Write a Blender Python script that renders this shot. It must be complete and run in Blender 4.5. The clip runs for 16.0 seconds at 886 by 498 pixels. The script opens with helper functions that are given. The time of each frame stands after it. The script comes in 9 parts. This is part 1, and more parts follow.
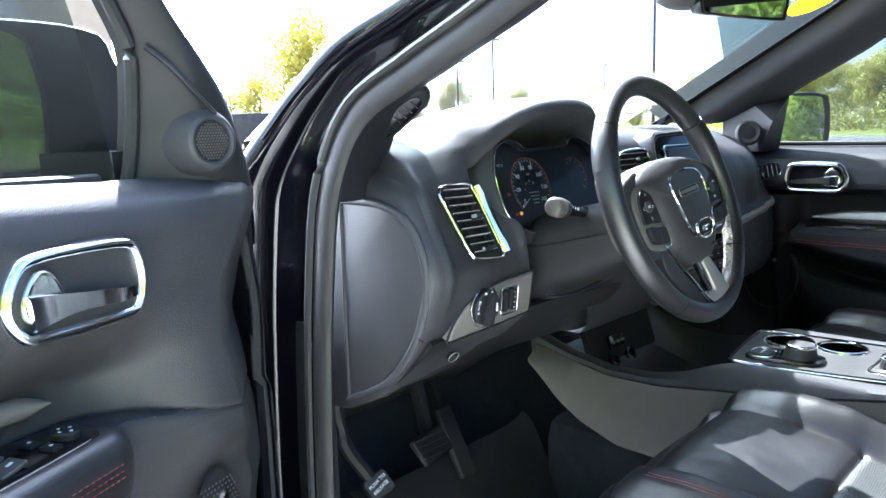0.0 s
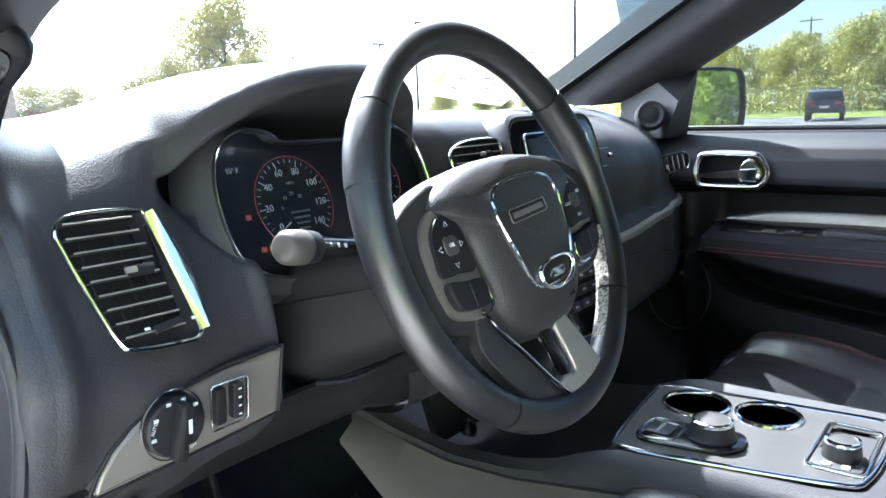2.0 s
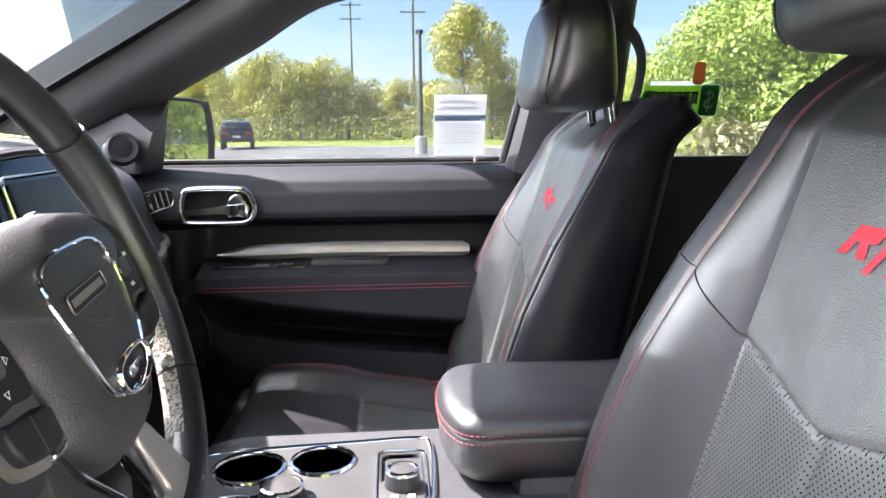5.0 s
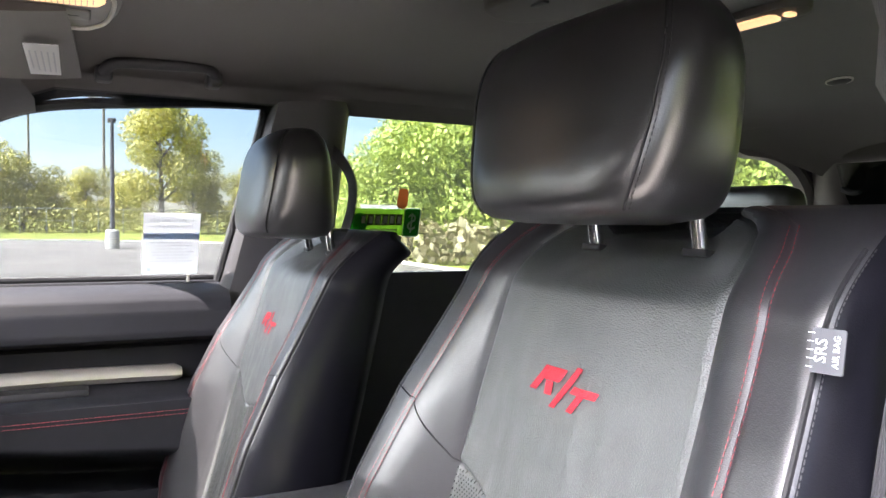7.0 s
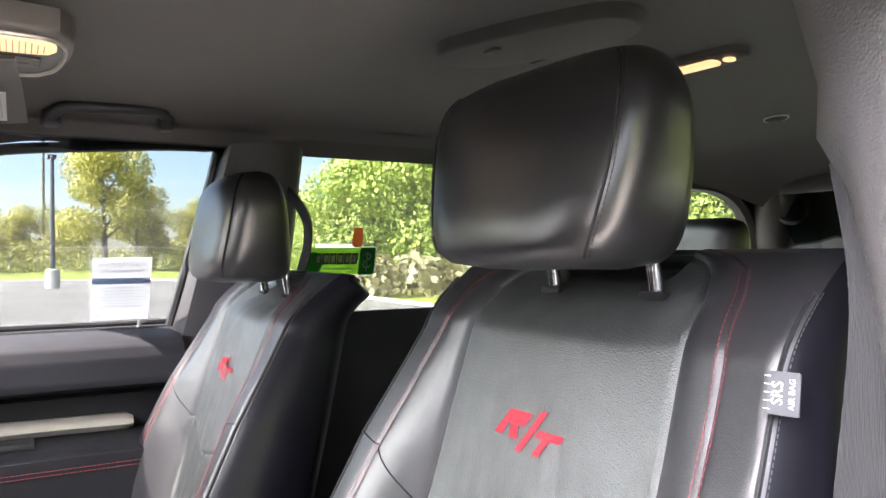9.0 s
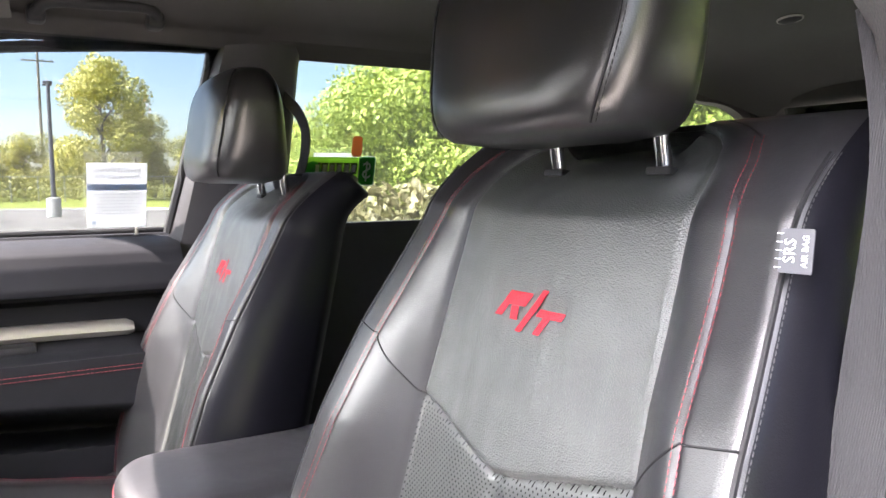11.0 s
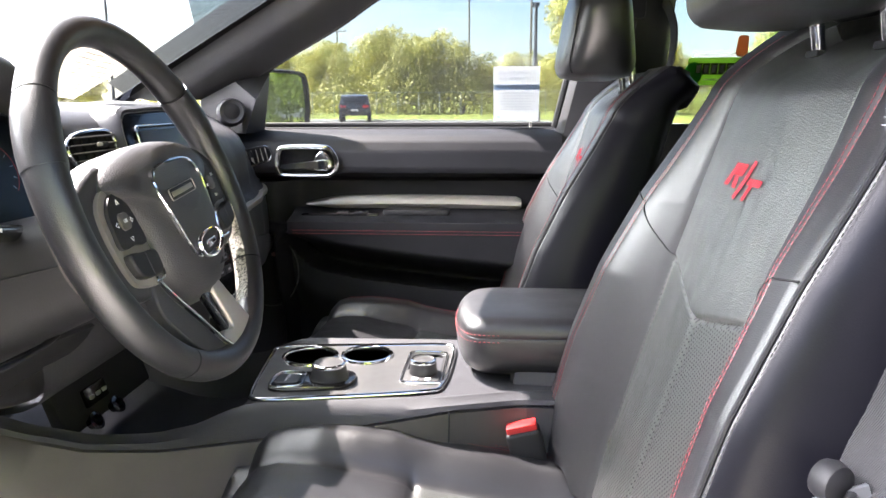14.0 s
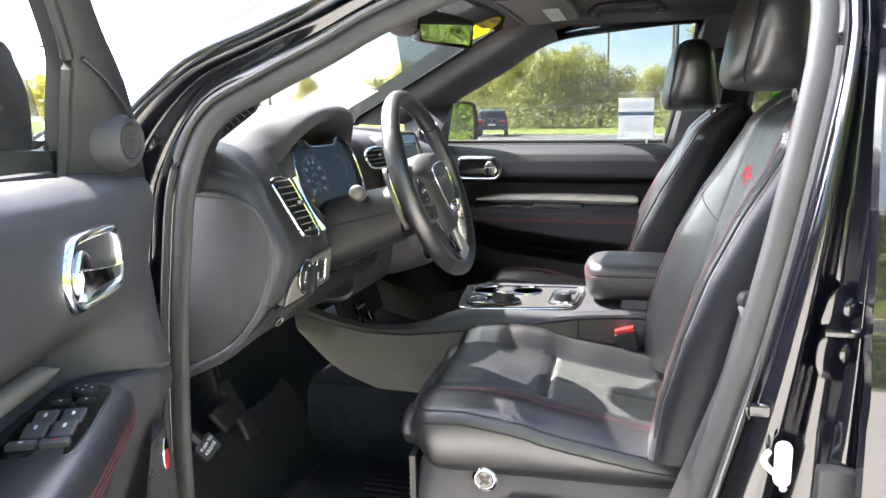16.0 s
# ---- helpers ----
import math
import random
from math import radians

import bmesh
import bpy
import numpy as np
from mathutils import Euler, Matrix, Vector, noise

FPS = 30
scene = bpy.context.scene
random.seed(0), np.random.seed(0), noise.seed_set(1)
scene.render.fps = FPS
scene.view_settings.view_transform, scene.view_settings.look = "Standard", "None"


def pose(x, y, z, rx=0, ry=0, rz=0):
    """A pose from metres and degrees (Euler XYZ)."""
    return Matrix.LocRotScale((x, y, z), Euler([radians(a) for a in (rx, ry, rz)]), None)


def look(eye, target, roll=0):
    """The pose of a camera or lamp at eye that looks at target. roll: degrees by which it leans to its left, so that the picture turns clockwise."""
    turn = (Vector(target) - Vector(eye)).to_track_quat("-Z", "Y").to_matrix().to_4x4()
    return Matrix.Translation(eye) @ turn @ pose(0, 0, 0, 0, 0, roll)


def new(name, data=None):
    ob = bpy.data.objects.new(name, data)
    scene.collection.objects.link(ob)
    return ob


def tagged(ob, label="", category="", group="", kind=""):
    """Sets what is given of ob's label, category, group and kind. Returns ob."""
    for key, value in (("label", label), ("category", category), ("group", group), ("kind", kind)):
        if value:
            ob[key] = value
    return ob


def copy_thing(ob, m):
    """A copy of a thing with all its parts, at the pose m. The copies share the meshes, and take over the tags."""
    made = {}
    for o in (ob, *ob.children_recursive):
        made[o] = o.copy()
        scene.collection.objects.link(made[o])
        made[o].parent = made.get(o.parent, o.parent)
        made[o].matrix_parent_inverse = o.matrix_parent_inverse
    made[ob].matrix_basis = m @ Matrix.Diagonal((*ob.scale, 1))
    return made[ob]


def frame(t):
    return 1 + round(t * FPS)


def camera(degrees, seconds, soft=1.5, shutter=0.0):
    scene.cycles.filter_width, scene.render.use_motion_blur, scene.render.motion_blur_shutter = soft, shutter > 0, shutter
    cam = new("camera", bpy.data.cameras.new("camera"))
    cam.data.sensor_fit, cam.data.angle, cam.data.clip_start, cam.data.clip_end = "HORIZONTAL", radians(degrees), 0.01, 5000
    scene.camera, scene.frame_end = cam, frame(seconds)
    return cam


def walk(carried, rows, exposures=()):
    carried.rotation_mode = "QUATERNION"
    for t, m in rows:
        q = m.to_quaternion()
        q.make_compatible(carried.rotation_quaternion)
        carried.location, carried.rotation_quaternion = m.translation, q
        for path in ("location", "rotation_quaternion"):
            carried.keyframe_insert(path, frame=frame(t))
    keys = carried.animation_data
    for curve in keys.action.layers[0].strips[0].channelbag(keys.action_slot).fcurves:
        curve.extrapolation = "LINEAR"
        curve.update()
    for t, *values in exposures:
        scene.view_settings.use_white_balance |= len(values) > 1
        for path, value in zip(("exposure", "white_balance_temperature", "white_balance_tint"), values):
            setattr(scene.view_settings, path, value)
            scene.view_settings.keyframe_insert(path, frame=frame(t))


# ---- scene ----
cam = camera(61.7, 16.0)
PATH = [
    (0, (-1.492, -0.519, 1.345), (-0.082, 0.861, 1.019), -1.8),
    (0.5, (-1.355, -0.395, 1.343), (0.083, 0.954, 1.008), -1.9),
    (1, (-1.245, -0.344, 1.338), (0.225, 0.965, 0.986), -1.9),
    (1.5, (-1.114, -0.342, 1.337), (0.385, 0.931, 0.971), -1.9),
    (2, (-1.008, -0.365, 1.333), (0.521, 0.868, 0.960), -2.0),
    (2.5, (-0.966, -0.389, 1.325), (0.612, 0.779, 0.943), -2.1),
    (3, (-0.949, -0.381, 1.322), (0.711, 0.664, 0.933), -2.0),
    (3.5, (-0.933, -0.328, 1.325), (0.836, 0.517, 0.934), -1.6),
    (4, (-0.921, -0.261, 1.328), (0.958, 0.305, 0.946), -1.3),
    (4.5, (-0.915, -0.217, 1.334), (1.039, 0.009, 0.970), -0.7),
    (5, (-0.927, -0.209, 1.346), (1.041, -0.338, 1.012), -0.5),
    (7.5, (-0.962, -0.166, 1.415), (0.794, -1.124, 1.402), 0.3),
    (8, (-0.968, -0.161, 1.423), (0.771, -1.149, 1.461), -0.2),
    (10.5, (-0.937, -0.171, 1.384), (0.780, -1.191, 1.264), -0.7),
    (11, (-0.939, -0.175, 1.367), (0.789, -1.166, 1.185), -0.3),
    (11.5, (-0.942, -0.181, 1.355), (0.818, -1.097, 1.102), -0.1),
    (12, (-0.947, -0.210, 1.344), (0.879, -0.963, 1.034), 0.2),
    (12.5, (-0.956, -0.272, 1.337), (0.943, -0.786, 0.979), 0.4),
    (13, (-0.977, -0.339, 1.332), (0.969, -0.566, 0.934), 0.2),
    (13.5, (-1.033, -0.364, 1.326), (0.926, -0.347, 0.922), -0.0),
    (14, (-1.174, -0.342, 1.330), (0.778, -0.170, 0.933), -0.3),
    (14.5, (-1.334, -0.357, 1.352), (0.606, -0.061, 0.965), -0.3),
    (15, (-1.522, -0.432, 1.349), (0.404, -0.040, 0.976), -0.4),
    (15.5, (-1.694, -0.449, 1.356), (0.216, 0.018, 0.991), -0.6),
    (16, (-1.877, -0.403, 1.365), (0.020, 0.120, 1.007), -0.8),
]
EXPOSURES = [(0.0, 2.8, 5450, 9), (2.5, 2.9, 5600, 10), (3.5, 2.97, 5850, 14), (5.5, 2.92, 6350, 20), (7.5, 3.08, 6500, 20), (11.0, 3.10, 6600, 21), (12.5, 3.05, 6500, 20), (14.0, 3.02, 6450, 18), (16.0, 2.90, 6350, 14)]
walk(cam, [(t, look(eye, target, roll)) for t, eye, target, roll in PATH], EXPOSURES)

# ---- world and sun ----
SUN_FROM = Vector((.40, .73, 1.0)).normalized()      # towards the sun
world = bpy.data.worlds.new("world")
scene.world = world
world.use_nodes = True
_nt = world.node_tree
_bg = _nt.nodes["Background"]
_sky = _nt.nodes.new("ShaderNodeTexSky")
_sky.sky_type, _sky.sun_disc = "NISHITA", False
_sky.sun_elevation = math.asin(SUN_FROM.z)
_sky.sun_rotation = math.atan2(SUN_FROM.x, SUN_FROM.y)
_sky.air_density, _sky.dust_density, _sky.ozone_density = 1.0, 1.2, 1.6
# thin broken clouds over the sky
_tc = _nt.nodes.new("ShaderNodeTexCoord")
_mp = _nt.nodes.new("ShaderNodeMapping")
_mp.inputs["Scale"].default_value = (1.0, 1.0, 4.5)
_nz = _nt.nodes.new("ShaderNodeTexNoise")
_nz.inputs["Scale"].default_value, _nz.inputs["Detail"].default_value, _nz.inputs["Roughness"].default_value = 2.2, 7, 0.6
_rp = _nt.nodes.new("ShaderNodeValToRGB")
_rp.color_ramp.elements[0].position, _rp.color_ramp.elements[1].position = 0.50, 0.80
_rp.color_ramp.elements[1].color = (0.75, 0.75, 0.75, 1)
_mx = _nt.nodes.new("ShaderNodeMixRGB")
_mx.inputs["Color2"].default_value = (6.5, 6.7, 7.0, 1)
_nt.links.new(_tc.outputs["Generated"], _mp.inputs["Vector"])
_nt.links.new(_mp.outputs["Vector"], _nz.inputs["Vector"])
_nt.links.new(_nz.outputs["Fac"], _rp.inputs["Fac"])
_nt.links.new(_rp.outputs["Color"], _mx.inputs["Fac"])
_nt.links.new(_sky.outputs["Color"], _mx.inputs["Color1"])
# bright haze added to the sky ahead to light the cabin, fading with angle
_dt = _nt.nodes.new("ShaderNodeVectorMath")
_dt.operation, _dt.inputs[1].default_value = "DOT_PRODUCT", tuple(Vector((.06, .85, .52)).normalized())
_mxm = _nt.nodes.new("ShaderNodeMath")
_mxm.operation, _mxm.inputs[1].default_value = "MAXIMUM", 0.0
_pw = _nt.nodes.new("ShaderNodeMath")
_pw.operation, _pw.inputs[1].default_value = "POWER", 5.5
_hz = _nt.nodes.new("ShaderNodeMixRGB")
_hz.blend_type = "ADD"
_hz.inputs["Color2"].default_value = (128.0, 127.0, 126.0, 1)
_nt.links.new(_tc.outputs["Generated"], _dt.inputs[0])
_nt.links.new(_dt.outputs["Value"], _mxm.inputs[0])
_nt.links.new(_mxm.outputs["Value"], _pw.inputs[0])
_nt.links.new(_pw.outputs["Value"], _hz.inputs["Fac"])
_nt.links.new(_mx.outputs["Color"], _hz.inputs["Color1"])
_nt.links.new(_hz.outputs["Color"], _bg.inputs["Color"])
_bg.inputs["Strength"].default_value = 0.10
_sl = bpy.data.lights.new("sun", "SUN")
_sl.energy, _sl.angle, _sl.color = 4.6, radians(0.6), (1.0, 0.95, 0.86)
sun = new("sun", _sl)
sun.matrix_world = look((0, 0, 60), Vector((0, 0, 60)) - SUN_FROM)

# ---- helpers of this scene ----
def clamp(v, a=0.0, b=1.0):
    return max(a, min(b, v))


def smooth(v, a, b):
    k = clamp((v - a) / (b - a)) if b != a else float(v > a)
    return k * k * (3 - 2 * k)


def lerp_table(table, v):
    """Piecewise smooth value from ascending (key, value) pairs."""
    if v <= table[0][0]:
        return table[0][1]
    for (a, fa), (b, fb) in zip(table, table[1:]):
        if v <= b:
            k = (v - a) / (b - a)
            return fa + (fb - fa) * k
    return table[-1][1]


def curve(points, n, closed=False):
    """n points evenly spread on a Catmull-Rom curve through the given ones."""
    p = [Vector(q) for q in points]
    m = len(p)
    out = []
    spans = m if closed else m - 1
    fine = []
    for i in range(spans):
        a, b, c, d = (p[(i - 1) % m], p[i % m], p[(i + 1) % m], p[(i + 2) % m]) if closed else (p[max(i - 1, 0)], p[i], p[i + 1], p[min(i + 2, m - 1)])
        for j in range(12):
            k = j / 12
            fine.append(0.5 * ((2 * b) + (c - a) * k + (2 * a - 5 * b + 4 * c - d) * k * k + (3 * b - a - 3 * c + d) * k ** 3))
    fine.append(p[0].copy() if closed else p[-1].copy())
    length = [0.0]
    for a, b in zip(fine, fine[1:]):
        length.append(length[-1] + (b - a).length)
    j = 0
    for i in range(n):
        want = length[-1] * i / (n if closed else n - 1)
        while j < len(length) - 2 and length[j + 1] < want:
            j += 1
        step = length[j + 1] - length[j]
        out.append(fine[j].lerp(fine[j + 1], (want - length[j]) / step if step else 0))
    return out


def loft(rings, closed=True, cap=True):
    """A skin over rings with equal numbers of points."""
    bm = bmesh.new()
    rows = [[bm.verts.new(q) for q in ring] for ring in rings]
    n = len(rows[0])
    for a, b in zip(rows, rows[1:]):
        for i in range(n if closed else n - 1):
            j = (i + 1) % n
            bm.faces.new((a[i], a[j], b[j], b[i]))
    if cap and closed:
        bm.faces.new(list(reversed(rows[0])))
        bm.faces.new(rows[-1])
    bmesh.ops.recalc_face_normals(bm, faces=bm.faces)
    return bm


def tube(points, r, sides=8, closed=False, flat=1.0, up=(0, 0, 1)):
    """A rod of radius r (or a list of radii) along points."""
    p = [Vector(q) for q in points]
    n = len(p)
    rings = []
    for i in range(n):
        a = p[(i - 1) % n] if closed or i else p[i]
        b = p[(i + 1) % n] if closed or i < n - 1 else p[i]
        t = (b - a).normalized()
        ref = Vector(up) if abs(t.dot(Vector(up))) < 0.95 else Vector((1, 0, 0))
        x = t.cross(ref).normalized()
        y = x.cross(t).normalized()
        rad = r[i] if isinstance(r, (list, tuple)) else r
        rings.append([p[i] + rad * (math.cos(2 * math.pi * k / sides) * x + flat * math.sin(2 * math.pi * k / sides) * y) for k in range(sides)])
    if closed:
        bm = loft(rings + [rings[0]], True, False)
        bmesh.ops.remove_doubles(bm, verts=bm.verts, dist=1e-6)
        return bm
    return loft(rings)


def ribbon(points, width, thick, up=(0, 0, 1)):
    """A flat strap along points: width across, thick along up."""
    p = [Vector(q) for q in points]
    rings = []
    for i, q in enumerate(p):
        t = (p[min(i + 1, len(p) - 1)] - p[max(i - 1, 0)]).normalized()
        x = t.cross(Vector(up)).normalized()
        y = x.cross(t).normalized()
        w = width[i] if isinstance(width, (list, tuple)) else width
        rings.append([q + x * w / 2 * a + y * thick / 2 * b for a, b in ((-1, -.6), (-.92, -1), (.92, -1), (1, -.6), (1, .6), (.92, 1), (-.92, 1), (-1, .6))])
    return loft(rings)


def box(size, at=(0, 0, 0), bevel=0.004, seg=2, turn=None):
    bm = bmesh.new()
    bmesh.ops.create_cube(bm, size=1)
    bmesh.ops.scale(bm, vec=size, verts=bm.verts)
    if bevel:
        bmesh.ops.bevel(bm, geom=list(bm.edges), offset=min(bevel, min(size) * 0.49), segments=seg, affect="EDGES", profile=0.6)
    if turn is not None:
        bmesh.ops.transform(bm, matrix=turn, verts=bm.verts)
    bmesh.ops.translate(bm, vec=at, verts=bm.verts)
    return bm


def prism(outline, depth, frame_m=None, bevel=0.0, seg=2, drop=0.0):
    """A plate with the outline (x, y), depth thick below z = 0, set by the matrix."""
    bm = bmesh.new()
    top = [bm.verts.new((x, y, 0)) for x, y in outline]
    f = bm.faces.new(top)
    if f.normal.z < 0:
        f.normal_flip()
    f.normal_update()
    if f.normal.z < 0:
        f.normal_flip()
    r = bmesh.ops.extrude_face_region(bm, geom=[f])
    bmesh.ops.translate(bm, vec=(0, 0, -depth), verts=[v for v in r["geom"] if isinstance(v, bmesh.types.BMVert)])
    bmesh.ops.recalc_face_normals(bm, faces=bm.faces)
    if bevel:
        edges = [e for e in bm.edges if all(abs(v.co.z) < 1e-6 for v in e.verts)]
        bmesh.ops.bevel(bm, geom=edges, offset=bevel, segments=seg, affect="EDGES", profile=0.6)
    if frame_m is not None:
        bmesh.ops.transform(bm, matrix=frame_m, verts=bm.verts)
    return bm


def lathe(profile, sides=32, m=None):
    """Turned about z: profile of (radius, height)."""
    rings = [[Vector((r * math.cos(2 * math.pi * k / sides), r * math.sin(2 * math.pi * k / sides), h)) for k in range(sides)] for r, h in profile]
    bm = loft(rings, True, True)
    if m is not None:
        bmesh.ops.transform(bm, matrix=m, verts=bm.verts)
    return bm


def ring_frame(outline, width, height, m=None, steps=5):
    """A rounded rim that follows a closed outline (x, y) in the plane z = 0."""
    pts = [Vector((x, y, 0)) for x, y in outline]
    n = len(pts)
    rings = []
    for i in range(n):
        t = (pts[(i + 1) % n] - pts[(i - 1) % n]).normalized()
        x = Vector((t.y, -t.x, 0))
        rings.append([pts[i] + x * width / 2 * math.cos(a) + Vector((0, 0, height * max(math.sin(a), -0.4))) for a in [2 * math.pi * k / (2 * steps) for k in range(2 * steps)]])
    bm = loft(rings + [rings[0]], True, False)
    bmesh.ops.remove_doubles(bm, verts=bm.verts, dist=1e-6)
    if m is not None:
        bmesh.ops.transform(bm, matrix=m, verts=bm.verts)
    return bm


def join(*meshes):
    out = bmesh.new()
    for b in meshes:
        me = bpy.data.meshes.new("tmp")
        b.to_mesh(me)
        b.free()
        out.from_mesh(me)
        bpy.data.meshes.remove(me)
    return out


def sheet(fn, us, vs, thick=0.0):
    """A grid of points fn(u, v); thick makes a closed slab against its normals."""
    bm = bmesh.new()
    rows = [[bm.verts.new(fn(u, v)) for u in us] for v in vs]
    for a, b in zip(rows, rows[1:]):
        for i in range(len(us) - 1):
            bm.faces.new((a[i], a[i + 1], b[i + 1], b[i]))
    bm.normal_update()
    if thick:
        bmesh.ops.solidify(bm, geom=list(bm.faces), thickness=thick)
        bmesh.ops.recalc_face_normals(bm, faces=bm.faces)
    return bm


def span(a, b, n):
    return [a + (b - a) * i / (n - 1) for i in range(n)]


def round_rect(w, h, r, n=6):
    out = []
    for cx, cy, a0 in ((w / 2 - r, h / 2 - r, 0), (-w / 2 + r, h / 2 - r, 90), (-w / 2 + r, -h / 2 + r, 180), (w / 2 - r, -h / 2 + r, 270)):
        for i in range(n + 1):
            a = radians(a0 + 90 * i / n)
            out.append((cx + r * math.cos(a), cy + r * math.sin(a)))
    return out


def round_poly(points, n=60):
    return [(q.x, q.y) for q in curve([(x, y, 0) for x, y in points], n, True)]


def axes(origin, x, z):
    """A matrix whose x and z axes point as given."""
    z = Vector(z).normalized()
    x = (Vector(x) - z * Vector(x).dot(z)).normalized()
    y = z.cross(x)
    m = Matrix((x, y, z)).transposed().to_4x4()
    m.translation = origin
    return m


def dashes(points, length=0.0045, gap=0.003, r=0.0007):
    """Separate stitches along a line."""
    p = [Vector(q) for q in points]
    total = sum((b - a).length for a, b in zip(p, p[1:]))
    n = max(2, int(total / (length + gap)))
    q = curve(p, 2 * n)
    verts, faces = [], []
    for i in range(0, 2 * n - 1, 2):
        a, b = q[i], q[i + 1]
        t = (b - a).normalized()
        b = a + t * length
        x = t.cross(Vector((0.3, 0.9, 0.3))).normalized() * r
        y = t.cross(x).normalized() * r
        k = len(verts)
        for c, s in ((a, .5), (a + t * length * .2, 1), (b - t * length * .2, 1), (b, .5)):
            verts += [c + x * s, c + y * s, c - x * s, c - y * s]
        for j in range(3):
            for e in range(4):
                f = (e + 1) % 4
                faces.append((k + 4 * j + e, k + 4 * j + f, k + 4 * j + 4 + f, k + 4 * j + 4 + e))
        faces += [(k + 3, k + 2, k + 1, k), (k + 12, k + 13, k + 14, k + 15)]
    me = bpy.data.meshes.new("tmp")
    me.from_pydata([tuple(v) for v in verts], [], faces)
    bm = bmesh.new()
    bm.from_mesh(me)
    bpy.data.meshes.remove(me)
    return bm


BASE = {}


def thing(name, at=(0, 0, 0), label="", category="", group="", kind="", turn=0.0, local=False):
    """An Empty at the base of a thing. local: its parts are given in its own axes."""
    ob = new(name)
    ob.empty_display_size = 0.05
    ob.matrix_basis = pose(*at, 0, 0, turn)
    BASE[ob.name] = Vector((0, 0, 0)) if local else Vector(at)
    return tagged(ob, label, category, group, kind)


def part(name, bm, material, parent=None, label="", kind="", angle=38, mats=None):
    """Links a bmesh as one mesh object under a thing or a part."""
    me = bpy.data.meshes.new(name)
    if parent is not None:
        off = BASE.get(parent.name, Vector())
        if off.length:
            bmesh.ops.translate(bm, vec=-off, verts=bm.verts)
    bm.to_mesh(me)
    bm.free()
    for m in (mats or [material]):
        me.materials.append(m)
    me.shade_smooth()
    me.set_sharp_from_angle(angle=radians(angle))
    ob = new(name, me)
    if parent is not None:
        ob.parent = parent
        BASE[ob.name] = BASE.get(parent.name, Vector())
    else:
        BASE[ob.name] = Vector((0, 0, 0))
    return tagged(ob, label, kind=kind)


def lone(name, bm, material, label, category, kind="", group="", angle=38):
    ob = part(name, bm, material, None, "", "", angle)
    return tagged(ob, label, category, group, kind)


def text_mesh(words, size, m, depth=0.0003):
    """Lettering as a mesh, set by the matrix (x along the line, y up)."""
    cu = bpy.data.curves.new("lettering", "FONT")
    cu.body, cu.size, cu.extrude, cu.align_x, cu.align_y = words, size, depth, "CENTER", "CENTER"
    cu.resolution_u = 2
    ob = new("lettering", cu)
    me = ob.to_mesh()
    bm = bmesh.new()
    bm.from_mesh(me)
    ob.to_mesh_clear()
    bpy.data.objects.remove(ob)
    bpy.data.curves.remove(cu)
    bmesh.ops.transform(bm, matrix=m, verts=bm.verts)
    return bm


